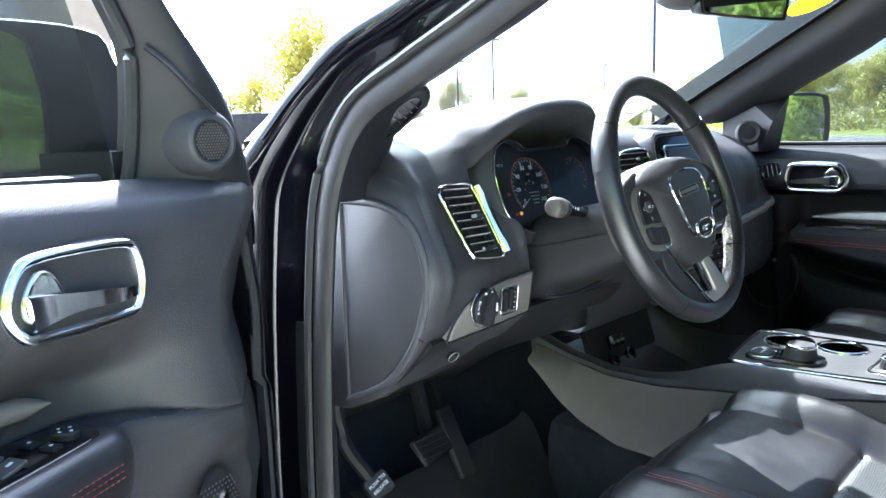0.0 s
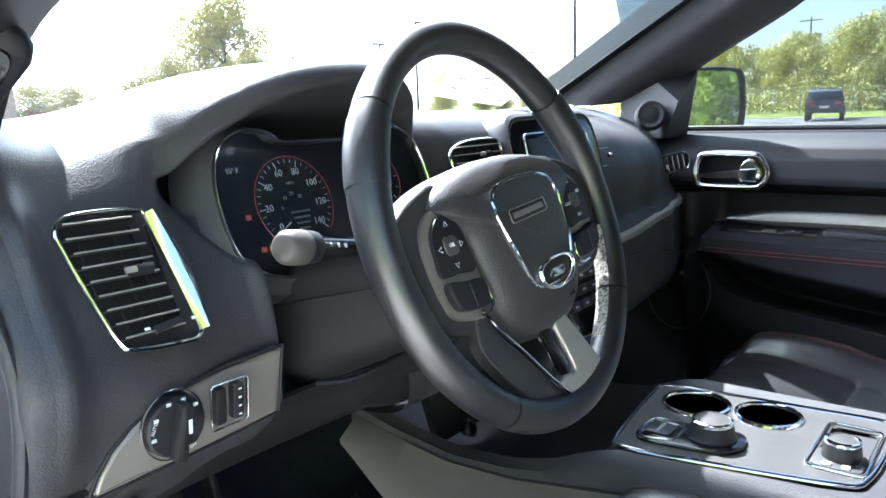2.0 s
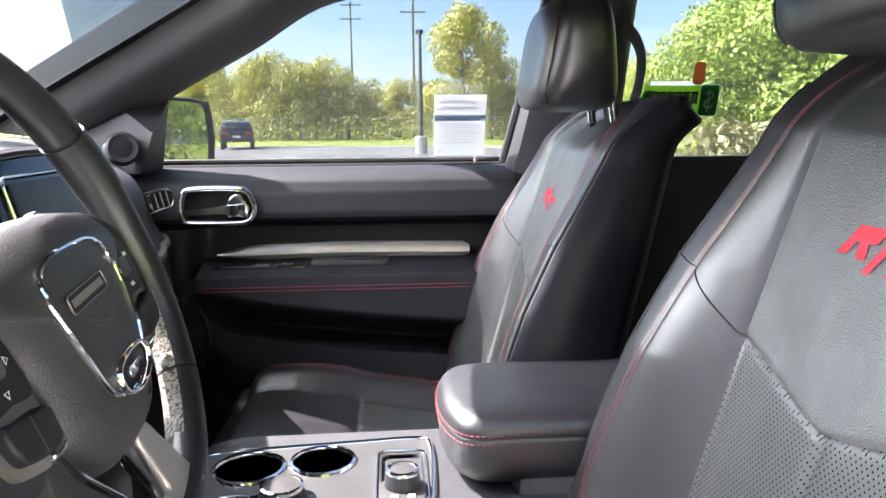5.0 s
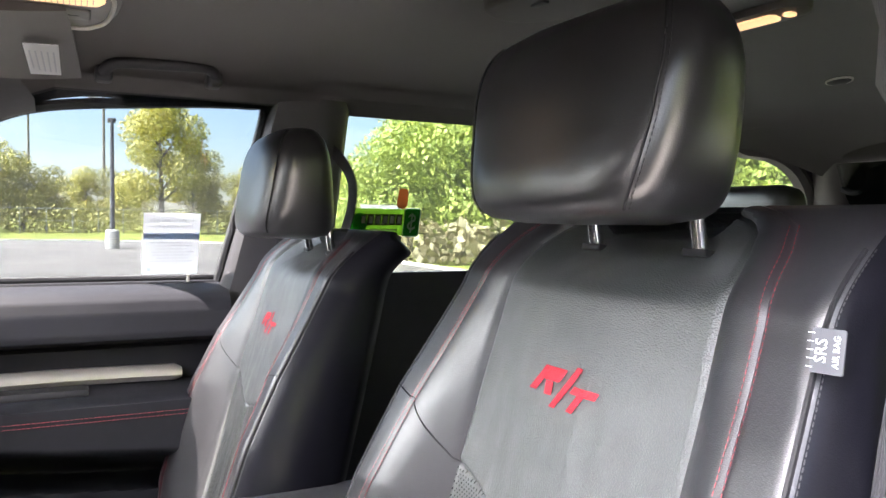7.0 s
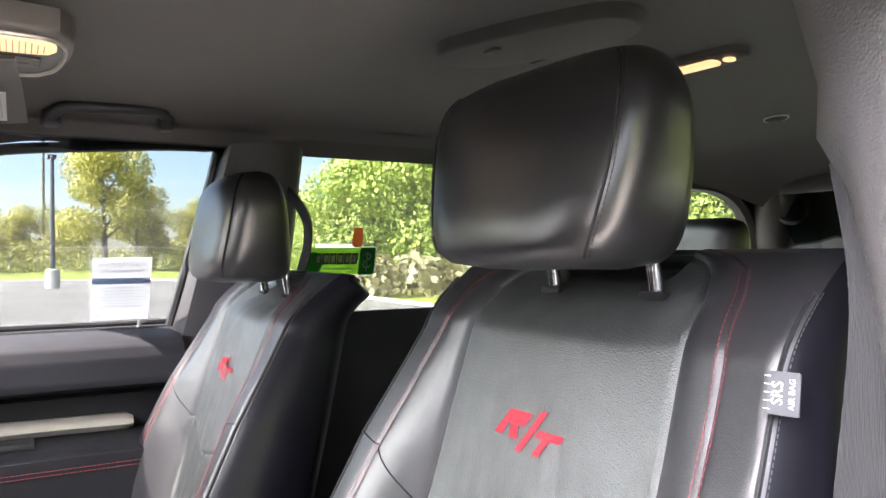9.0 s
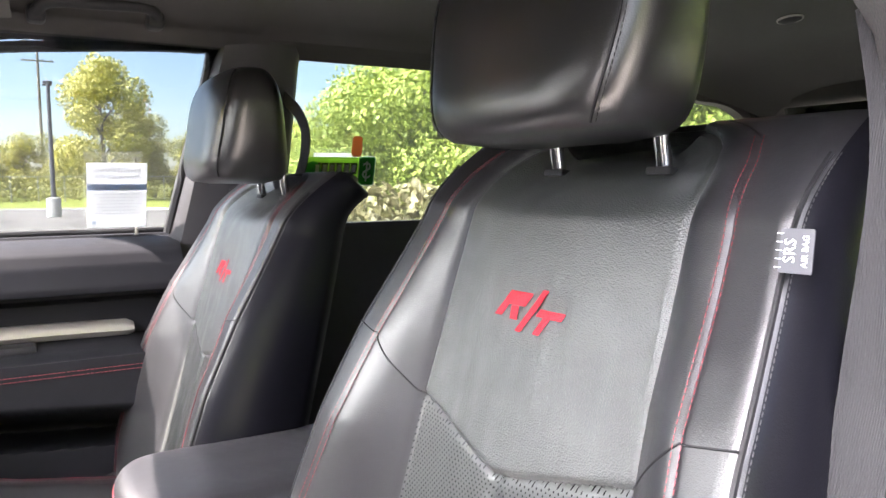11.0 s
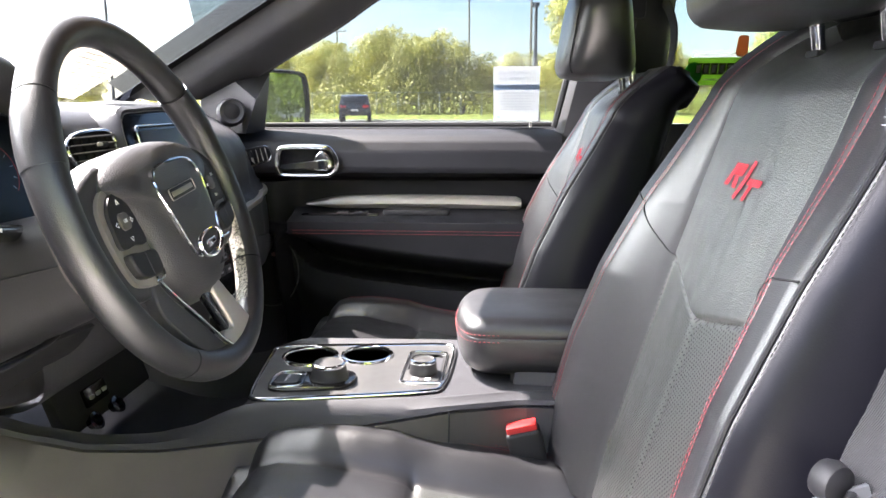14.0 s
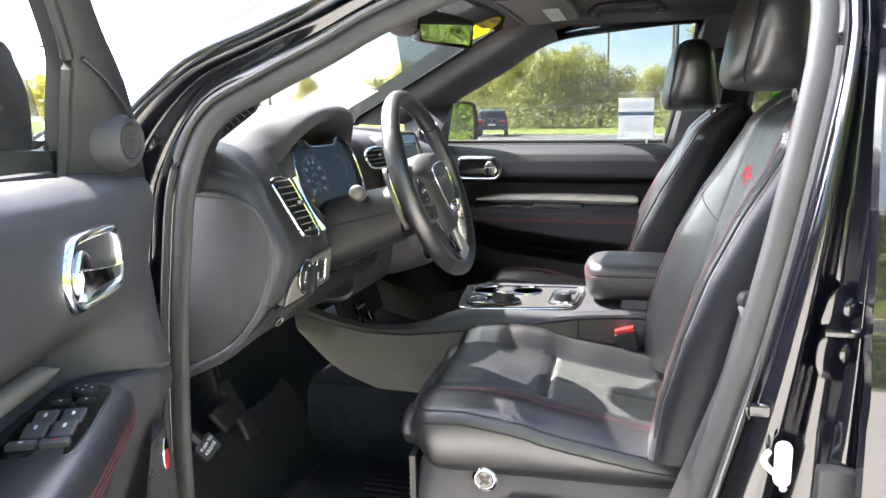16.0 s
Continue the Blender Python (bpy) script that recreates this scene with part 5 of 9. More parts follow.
def pod_profile(x, per=7):
    """One fore-aft section of the driver's side, with the same count of points between its knots everywhere."""
    j = max(k for k in range(len(POD) - 1) if POD[k][0] <= x + 1e-9)
    rows = [POD[clamp(k, 0, len(POD) - 1)] for k in (j - 1, j, j + 1, j + 2)]
    (x0, a0), (x1, a1), (x2, a2), (x3, a3) = rows
    t = clamp((x - x1) / (x2 - x1))
    knots = []
    for p0, p1, p2, p3 in zip(a0, a1, a2, a3):
        q = []
        for c in (0, 1):
            d = x2 - x1
            m1 = (p2[c] - p0[c]) / (x2 - x0) * d if x1 > x0 else (p2[c] - p1[c])
            m2 = (p3[c] - p1[c]) / (x3 - x1) * d if x3 > x2 else (p2[c] - p1[c])
            h = 3 * abs(p2[c] - p1[c])
            m1, m2 = clamp(m1, -h, h), clamp(m2, -h, h)
            q.append((2 * t ** 3 - 3 * t * t + 1) * p1[c] + (t ** 3 - 2 * t * t + t) * m1 + (3 * t * t - 2 * t ** 3) * p2[c] + (t ** 3 - t * t) * m2)
        knots.append(Vector((x, *q)))
    n = len(knots)
    pts = []
    for k in range(n - 1):
        p1, p2 = knots[k], knots[k + 1]
        d = (p2 - p1).length
        m1 = (p2 - knots[k - 1]) / max(1e-6, d + (p1 - knots[k - 1]).length) * d if k else p2 - p1
        m2 = (knots[k + 2] - p1) / max(1e-6, d + (knots[k + 2] - p2).length) * d if k < n - 2 else p2 - p1
        for i in range(per):
            t = i / per
            pts.append((2 * t ** 3 - 3 * t * t + 1) * p1 + (t ** 3 - 2 * t * t + t) * m1 + (3 * t * t - 2 * t ** 3) * p2 + (t ** 3 - t * t) * m2)
    return pts + [knots[-1]]


_px = [*span(-.797, -.765, 9), *span(-.76, -.665, 14), *span(-.66, -.585, 30), *span(-.583, -.570, 7), *span(-.56, -.37, 24), *span(-.36, -.308, 16)]
_pod = loft([pod_profile(x) for x in _px], False, False)
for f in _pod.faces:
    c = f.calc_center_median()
    # column surround in darker plastic, the shade under the dials put into its colour
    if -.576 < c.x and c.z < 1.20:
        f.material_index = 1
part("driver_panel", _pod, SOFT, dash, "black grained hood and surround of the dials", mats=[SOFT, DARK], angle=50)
# side cover facing the open door, with its raised rim
_cap = [(q.y, q.z) for q in pod_profile(-.797, 5)[5:]] + [(.44, .90), (.47, 1.0), (.475, 1.15), (.47, 1.28)]
part("side_cover", loft([[Vector((x, .38 + (y - .38) * g, 1.10 + (z - 1.10) * g)) for y, z in _cap] for g, x in ((1.0, -.797), (.994, -.803), (.98, -.810), (.955, -.816), (.91, -.820), (.05, -.820))], True, True), SOFT, dash, angle=60)
_rim = curve([(-.819, .348, 1.244), (-.821, .300, 1.244), (-.821, .255, 1.241), (-.820, .207, 1.222), (-.817, .186, 1.190), (-.815, .177, 1.150), (-.816, .182, 1.100), (-.818, .206, 1.042), (-.820, .262, .980), (-.820, .350, .935)], 50)
part("cover_rim", tube(_rim, .0065, 10, flat=.8, up=(1, 0, 0)), SOFT, dash)
part("cover_rim", tube([(-.820, .345, 1.243), (-.820, .348, 1.09), (-.820, .350, .935)], .0035, 8), SOFT, dash)
part("cover_seam", tube([(-.8195, .182, 1.057), (-.8195, .205, 1.062)], .0015, 6), DARK, dash)


# ---- air vents ----
def vent(name, outline, m, slats, tilt, label, depth=.03, knob=True, rim=.007, inset=0.0):
    """A louvred air vent: chrome rim, dark box, slats and a slider; outline in its own plane."""
    v = thing(name, m.translation, label, "air vent")
    xs, ys = [p[0] for p in outline], [p[1] for p in outline]
    part("rim", ring_frame(outline, rim, rim * .7, m), CHROME, v)
    part("back", prism([(x * .985, y * .985) for x, y in outline], .004, m @ Matrix.Translation((0, 0, -depth * .05))), DARK, v)

    def width_at(y):
        hits = []
        n = len(outline)
        for i in range(n):
            (x0, y0), (x1, y1) = outline[i], outline[(i + 1) % n]
            if (y0 - y) * (y1 - y) <= 0 and y0 != y1:
                hits.append(x0 + (x1 - x0) * (y - y0) / (y1 - y0))
        return (min(hits), max(hits)) if len(hits) > 1 else (0, 0)

    for i in range(slats):
        y = max(ys) + (min(ys) - max(ys)) * (i + .8) / (slats + .9)
        a, b = width_at(y)
        b -= inset
        if b - a < .01:
            continue
        part("slat", box((b - a - .003, .0012, .0064), bevel=.0004, seg=1, turn=m @ Matrix.Translation(((a + b) / 2, y, .0030)) @ Matrix.Rotation(radians(tilt), 4, "X")), DARK, v)
        part("edge_line", tube([m @ Vector((a + .003, y + .0004, .0066)), m @ Vector((b - .003, y + .0004, .0066))], .0008, 6), SATIN, v)
    for k in range(5):
        x = min(xs) + (max(xs) - min(xs)) * (k + 1) / 6
        part("vane", box((.0016, (max(ys) - min(ys)) * .74, .004), bevel=0, turn=m @ Matrix.Translation((x, 0, .0))), DARK, v)
    if knob:
        part("slider", box((.022, .008, .008), bevel=.003, turn=m @ Matrix.Translation((.004, .004, .010))), DARK, v)
        part("slider_tip", box((.010, .005, .003), bevel=.001, turn=m @ Matrix.Translation((-.006, .004, .0135))), SATIN, v)
    return v


# driver's outer vent: a leaning rounded shape with a wide bright edge
_vm = axes((-.7228, .1925, 1.203), (1, .07, -.035), (.06, -.89, .45)) @ Matrix.Translation((0, 0, .017))
_vo = round_poly([(-.045, .046), (-.034, .056), (.0, .058), (.024, .055), (.031, .044), (.042, -.040), (.040, -.056), (.024, -.058), (-.016, -.054), (-.027, -.046), (-.036, -.010), (-.044, .030)], 64)
_v = vent("air_vent", _vo, _vm, 9, 10, "louvred black side air vent with a chrome rim", rim=.005, inset=.013)
part("bright_edge", sheet(lambda u, w: _vm @ Vector((.026 + .012 * (1 - u) + .012 * w * math.sin(math.pi * (.12 + .76 * u)), -.054 + .104 * u, .008 + .004 * math.sin(math.pi * w))), span(0, 1, 14), span(0, 1, 5), .003), CHROME, _v, "wide chrome edge of the vent")
part("thumb_wheel", box((.026, .006, .006), bevel=.002, turn=_vm @ Matrix.Translation((.012, -.043, .006)) @ Matrix.Rotation(radians(8), 4, "Z")), DARK, _v)
for x in (-.008, .033):
    part("mark", box((.004, .0025, .0006), bevel=0, turn=_vm @ Matrix.Translation((x, -.043, .010))), WHITEPRINT, _v)
# centre vents and the passenger's
_cm = axes((-.192, .224, 1.264), (1, .0, -.02), (-.10, -.95, .28))
vent("air_vent", round_poly([(-.052, .014), (-.02, .024), (.035, .024), (.046, .010), (.044, -.018), (.02, -.026), (-.040, -.022), (-.056, -.006)], 48), _cm, 4, 20, "slim centre air vent with a chrome rim", .02)
_cm2 = axes((.215, .240, 1.235), (1, .05, -.02), (.05, -.95, .28))
vent("air_vent", round_poly([(.052, .014), (.02, .024), (-.035, .024), (-.046, .010), (-.044, -.018), (-.02, -.026), (.040, -.022), (.056, -.006)], 48), _cm2, 4, 20, "slim centre air vent with a chrome rim", .02)
_pm = axes((.619, .291, 1.189), (.70, .72, 0), (-.70, -.68, .22))
vent("air_vent", round_poly([(-.020, .052), (.012, .050), (.018, .030), (.021, -.040), (.012, -.053), (-.010, -.050), (-.016, -.030)], 44), _pm, 8, 20, "tall louvred side air vent with a chrome rim", .02)

# ---- instrument binnacle ----
binnacle = thing("instrument_cluster", (-.45, .25, 1.18), "hooded instrument cluster with a lit speedometer and dark lens", "instrument panel")
_im = axes((-.448, .232, 1.250), (1, 0, 0), (0, -.95, .31))
_io = round_poly([(-.135, -.050), (-.142, .010), (-.128, .052), (-.095, .068), (-.066, .064), (-.050, .054), (.050, .054), (.066, .064), (.095, .068), (.128, .052), (.142, .010), (.135, -.050), (.100, -.074), (.060, -.078), (.040, -.070), (-.040, -.070), (-.060, -.078), (-.100, -.074)], 110)
_io = [(x * 1.07, y * 1.05) for x, y in _io]
part("face", prism(_io, .006, _im @ Matrix.Translation((0, 0, -.012))), SCREEN, binnacle)
part("bezel", ring_frame(_io, .0035, .0035, _im), CHROME, binnacle, "thin chrome outline of the dials")
part("cluster_surround", loft([[_im @ Vector((x * g, y * g - (.0 if g < 1.1 else .004), dz)) for x, y in _io] for g, dz in ((1.0, -.012), (1.005, 0), (1.02, .001), (1.07, -.006), (1.13, -.010), (1.20, -.030))], True, False), SOFT, binnacle)
# speedometer in the middle display, side gauges
_sc = Vector((-.054, -.006))
_arcs = [(_sc.x + .050 * math.cos(radians(a)), _sc.y + .050 * math.sin(radians(a))) for a in span(222, -42, 60)]
part("dial_ring", tube([_im @ Vector((x, y, -.009)) for x, y in _arcs], .0005, 5), DIALRED, binnacle, "red ring of the speedometer")
for i in range(29):
    a = radians(222 - 264 * i / 28)
    l = .0075 if i % 4 == 0 else .004
    p0, p1 = [_im @ Vector((_sc.x + r * math.cos(a), _sc.y + r * math.sin(a), -.0095)) for r in (.047, .047 - l)]
    part("tick", tube([p0, p1], .0006 if i % 4 == 0 else .0004, 4), DIALWHITE, binnacle)
for i, num in enumerate(("0", "20", "40", "60", "80", "100", "120", "140")):
    a = radians(222 - 264 * i / 7)
    part("numeral", text_mesh(num, .0105, _im @ Matrix.Translation((_sc.x + .0345 * math.cos(a), _sc.y + .0345 * math.sin(a), -.0098))), DIALWHITE, binnacle)
for num, x, y in (("0", -.018, -.004), ("10", -.012, .006), ("20", -.002, .010), ("30", .008, .006)):
    part("numeral", text_mesh(num, .006, _im @ Matrix.Translation((_sc.x + x, _sc.y + y, -.0098))), GREYPRINT, binnacle)
part("numeral", text_mesh("55° F", .007, _im @ Matrix.Translation((-.120, .034, -.0098))), DIALWHITE, binnacle)
part("numeral", text_mesh("MPH", .005, _im @ Matrix.Translation((_sc.x, _sc.y + .021, -.0098))), GREYPRINT, binnacle)
part("needle", tube([_im @ Vector((_sc.x - .014, _sc.y - .020, -.008)), _im @ Vector((_sc.x - .036, _sc.y - .033, -.008))], .0008, 4), DIALWHITE, binnacle)
for i in range(4):
    part("readout", box((.026 - .004 * i, .0022, .0004), bevel=0, turn=_im @ Matrix.Translation((_sc.x + .004, _sc.y - .010 - .006 * i, -.0098))), GREYPRINT, binnacle)
part("warning_lamp", box((.006, .005, .0005), bevel=0, turn=_im @ Matrix.Translation((-.108, -.048, -.0098))), DIALRED, binnacle)
part("warning_lamp", box((.007, .005, .0005), bevel=0, turn=_im @ Matrix.Translation((-.097, -.048, -.0098))), DIALAMBER, binnacle)
part("warning_lamp", box((.006, .005, .0005), bevel=0, turn=_im @ Matrix.Translation((-.116, -.014, -.0098))), DIALRED, binnacle)
_tg = [(.078 + .034 * math.cos(radians(a)), .004 + .034 * math.sin(radians(a))) for a in span(120, -50, 30)]
part("dial_ring", tube([_im @ Vector((x, y, -.0095)) for x, y in _tg], .0005, 5), DIALRED, binnacle)
for i in range(7):
    a = radians(120 - 28 * i)
    part("tick", tube([_im @ Vector((.078 + r * math.cos(a), .004 + r * math.sin(a), -.0095)) for r in (.031, .026)], .0005, 4), DIALWHITE, binnacle)
part("lens", prism(_io, .002, _im @ Matrix.Translation((0, 0, -.002))), LENSGLASS, binnacle, "clear lens over the dials")

# ---- centre stack ----
stack = thing("centre_stack", (-.01, .22, 1.0), "gloss black centre stack with a touch screen and dial knobs", "control panel")
_sm = axes((-.016, .186, 1.145), (1, 0, 0), (0, -.964, .264)) @ Matrix.Diagonal((.86, 1.05, 1, 1))
_so = round_poly([(-.135, .15), (-.06, .162), (.06, .162), (.135, .15), (.142, .06), (.125, -.06), (.105, -.135), (.06, -.150), (-.06, -.150), (-.105, -.135), (-.125, -.06), (-.142, .06)], 80)
part("panel", prism(_so, .09, _sm @ Matrix.Translation((0, 0, .014)), .004), PIANO, stack)
part("bezel", ring_frame(_so, .002, .002, _sm @ Matrix.Translation((0, 0, .012))), GREYSATIN, stack)
part("upper_surround", loft([[_sm @ Vector((x * g, y * g, dz)) for x, y in _so] for g, dz in ((1.0, .012), (1.03, .015), (1.06, .010), (1.075, -.01), (1.09, -.09))], True, False), SOFT, stack)
part("screen_rim", ring_frame(round_rect(.216, .132, .010), .004, .003, _sm @ Matrix.Translation((0, .075, .016))), CHROME, stack)
part("touch_screen", prism(round_rect(.20, .118, .008), .004, _sm @ Matrix.Translation((0, .075, .019)), .001), SCREEN, stack, "dark blank touch screen")
for i, x in enumerate((-.085, .085)):
    part("dial_knob", lathe([(.019, 0), (.018, .018), (.016, .020), (.0, .020)], 24, _sm @ Matrix.Translation((x, -.030, .014))), SATIN, stack, "round satin control knob")
part("dial_knob", lathe([(.015, 0), (.014, .016), (.012, .018), (.0, .018)], 24, _sm @ Matrix.Translation((0, -.030, .014))), SATIN, stack)
for r in range(3):
    for k in range(5):
        part("button", box((.030, .013, .005), bevel=.002, turn=_sm @ Matrix.Translation((-.072 + .036 * k, -.066 - .020 * r, .016))), DARK, stack)
        part("button_mark", box((.010, .003, .0006), bevel=0, turn=_sm @ Matrix.Translation((-.072 + .036 * k, -.066 - .020 * r, .0190))), GREYPRINT, stack)

# ---- headlight switch panel, key rail, hood release ----
lsw = thing("light_switch_panel", (-.70, .17, 1.08), "graphite switch panel with a round headlight switch", "switch panel")


_lm = axes((-.690, .176, 1.086), (1, -.04, 0), (.0, -.985, -.10))
_lo = [(.104, .031), (.099, -.031), (.06, -.034), (.02, -.036), (-.03, -.038), (-.078, -.040), (-.080, -.037), (-.074, -.024), (-.062, -.008), (-.045, .006), (-.022, .017), (.005, .0235), (.04, .028), (.075, .030)]
part("panel", prism(_lo, .016, _lm, .004, 3), GREYSATIN, lsw, "satin graphite panel")
part("panel_gap", ring_frame([(x * 1.03, y * 1.07) for x, y in _lo], .004, .002, _lm @ Matrix.Translation((0, 0, -.004))), DARK, lsw)
_km = axes((-.704, .1755, 1.086), (1, 0, 0), (-.03, -.985, -.10))
part("switch_ring", ring_frame([(.0275 * math.cos(a), .031 * math.sin(a)) for a in span(0, 2 * math.pi, 41)[:-1]], .0014, .002, _km @ Matrix.Translation((0, 0, .004))), CHROME, lsw)
part("switch", lathe([(.027, 0), (.026, .010), (.024, .012), (.0, .012)], 32, _km), DARK, lsw, "round black headlight switch")
part("switch_grip", box((.011, .050, .016), bevel=.004, turn=_km @ Matrix.Translation((0, -.002, .016)) @ Matrix.Rotation(radians(-8), 4, "Z")), DARK, lsw)
part("switch_mark", box((.003, .012, .001), bevel=0, turn=_km @ Matrix.Translation((.004, .004, .0245))), WHITEPRINT, lsw)
for a in (40, 75, 110, 150, 190):
    part("print", box((.004, .003, .0006), bevel=0, turn=_km @ Matrix.Translation((.0215 * math.cos(radians(a)), .024 * math.sin(radians(a)), .0123))), WHITEPRINT, lsw)
part("print", text_mesh("AUTO", .0042, _km @ Matrix.Translation((-.0205, .006, .0125)) @ Matrix.Rotation(radians(70), 4, "Z")), WHITEPRINT, lsw)
part("print", text_mesh("PUSH", .0045, _km @ Matrix.Translation((.010, -.021, .0125)) @ Matrix.Rotation(radians(10), 4, "Z")), WHITEPRINT, lsw)
for i, x in enumerate((-.659, -.641)):
    part("thumb_wheel", box((.011, .034, .012), bevel=.003, turn=axes((x, .1745, 1.086), (1, 0, 0), (.0, -.985, -.10)) @ Matrix.Translation((0, 0, .001))), DARK, lsw)
part("wheel_frame", ring_frame(round_rect(.038, .042, .004), .0018, .0018, axes((-.650, .174, 1.086), (1, 0, 0), (.0, -.985, -.10)) @ Matrix.Translation((0, 0, .004))), CHROME, lsw)
for i in range(4):
    part("print", box((.003, .0015, .0006), bevel=0, turn=axes((-.641, .174, 1.086), (1, 0, 0), (.0, -.985, -.10)) @ Matrix.Translation((0, -.012 + .008 * i, .0075))), WHITEPRINT, lsw)

# lower panel under the column with its bright plug
low = thing("knee_panel", (-.55, .30, .95), "black knee panel under the steering column", "trim panel")
part("panel", sheet(lambda u, v: Vector((-.800 + .50 * u, lerp_table([(0, .190), (.12, .205), (.5, .30), (.8, .44), (1, .62)], v) + .03 * math.sin(math.pi * u) * (1 - v), lerp_table([(0, 1.050), (.12, 1.030), (.5, .950), (.8, .90), (1, .78)], v))), span(0, 1, 20), span(0, 1, 20), .006), DARK, low)
part("plug", lathe([(.0085, 0), (.0085, .004), (.005, .006), (.0, .004)], 20, axes((-.722, .224, 1.006), (1, 0, 0), (-.1, -.85, -.5))), DARK, low)
part("plug_rim", ring_frame([(.009 * math.cos(a), .009 * math.sin(a)) for a in span(0, 2 * math.pi, 25)[:-1]], .0012, .0015, axes((-.722, .222, 1.006), (1, 0, 0), (-.1, -.85, -.5)) @ Matrix.Translation((0, 0, .003))), SATIN, low, "bright ring of the plug")
part("trim_clip", box((.014, .002, .003), (-.79, .30, .945), .0008), SATIN, low)

# glove box and the lower passenger side
glove = thing("glove_box", (.42, .26, 1.0), "black glove box lid with a thin bright upper line", "glove box")
part("lid", sheet(lambda u, v: dash_profile(.20 + .48 * u)[int(round(46 + 14 * v))] + Vector((0, -.006, 0)), span(0, 1, 16), span(0, 1, 15), .006), SOFT, glove)


def dash_at(x, z):
    """The face of the dashboard at a height."""
    prof = dash_profile(x, 160)
    best = min(prof[70:], key=lambda q: abs(q.z - z))
    return Vector((x, best.y, z))


_gl = [dash_at(x, lerp_table([(.18, 1.090), (.46, 1.104), (.70, 1.112)], x)) for x in span(.16, .69, 14)]
part("line", loft([[q + Vector((0, dy, dz)) for dy, dz in ((.004, -.008), (-.007, -.006), (-.009, .0), (-.007, .006), (.004, .008))] for q in curve(_gl, 30)], True, True), SATIN, glove, "thin satin strip along the dashboard")

# louvred grille at the foot of the driver's windshield pillar
g = thing("defrost_grille", (-.785, .262, 1.356), "oval black louvred grille at the windshield pillar", "air grille")
gm = axes((-.789, .250, 1.356), (.28, -.76, .59), (-.55, -.62, -.55))
o = [(x * .045, y * .012) for x, y in [(math.copysign(abs(math.cos(a)) ** .6, math.cos(a)), math.copysign(abs(math.sin(a)) ** .8, math.sin(a))) for a in span(0, 2 * math.pi, 41)[:-1]]]
part("surround", loft([[gm @ Vector((u, .021 * w * math.cos(a), -.0155 + .0145 * w * math.copysign(abs(math.sin(a)) ** .6, math.sin(a)))) for a in span(0, 2 * math.pi, 25)[:-1]] for u, w in ((-.10, .30), (-.085, .62), (-.065, .88), (-.045, 1.0), (.0, 1.0), (.040, .95), (.052, .70), (.058, .30))], True, True), DOORBLACK, g, "grained foot of the pillar trim", angle=60)
part("frame", prism(o, .010, gm @ Matrix.Translation((0, 0, .0002)), .001), PIANO, g)
for i in range(7):
    part("slat", box((.0012, .015, .002), bevel=.0004, seg=1, turn=gm @ Matrix.Translation((-.033 + .011 * i, 0, .0008)) @ Matrix.Rotation(radians(25), 4, "Y")), SOFT, g)

# ---- steering wheel and column ----
WORN = material("peeling_wheel_leather", (0.04, 0.039, 0.038), 0.5, spec=0.5, bump=(("noise", 160, 0.6, 0.003),))
_wn = WORN.node_tree
_wt = _wn.nodes.new("ShaderNodeTexNoise")
_wt.inputs["Scale"].default_value, _wt.inputs["Detail"].default_value, _wt.inputs["Roughness"].default_value = 330, 6, 0.75
_wc = _wn.nodes.new("ShaderNodeTexCoord")
_wp = _wn.nodes.new("ShaderNodeValToRGB")
_wp.color_ramp.elements[0].position, _wp.color_ramp.elements[1].position = 0.44, 0.52
_wp.color_ramp.elements[0].color, _wp.color_ramp.elements[1].color = (0.03, 0.03, 0.03, 1), (0.42, 0.39, 0.34, 1)
_wn.links.new(_wc.outputs["Object"], _wt.inputs["Vector"])
_wn.links.new(_wt.outputs["Fac"], _wp.inputs["Fac"])
_wn.links.new(_wp.outputs["Color"], _wn.nodes["Principled BSDF"].inputs["Base Color"])
WC = Vector((-.4342, .0162, 1.2282))
WM = axes(WC, (1, 0, 0), (.03, -1, .37)) @ Matrix.Rotation(radians(3.5), 4, "Z")
wheel = thing("steering_wheel", WC, "black leather-wrapped steering wheel with satin spokes", "steering wheel")
R = .1804


def rim_pt(deg, r=R, lift=0.0):
    a = radians(deg)
    return WM @ Vector((r * math.sin(a), r * math.cos(a), lift))


def rim_arc(a0, a1, rad, n):
    rings = []
    for d in span(a0, a1, n):
        c = rim_pt(d)
        o = (rim_pt(d, R + .01) - c).normalized()
        up = (WM.to_3x3() @ Vector((0, 0, 1))).normalized()
        k = rad * (1 + .10 * math.exp(-((abs(((d + 180) % 360) - 180) - 62) / 16) ** 2))
        rings.append([c + o * k * .92 * math.cos(t) + up * k * 1.04 * math.sin(t) for t in [2 * math.pi * j / 20 for j in range(20)]])
    return rings


part("rim", loft(rim_arc(-48.7, 52, .0165, 60), True, True), LEATHER, wheel, "black leather rim")


def worn_patch(bm):
    """Marks the peeled inner face of the rim."""
    for f in bm.faces:
        q = WM.inverted() @ f.calc_center_median()
        a = math.degrees(math.atan2(q.x, q.y)) % 360
        if math.hypot(q.x, q.y) < R - .0085 and -.014 < q.z < .006 and 103 < a < 150:
            f.material_index = 1
    return bm


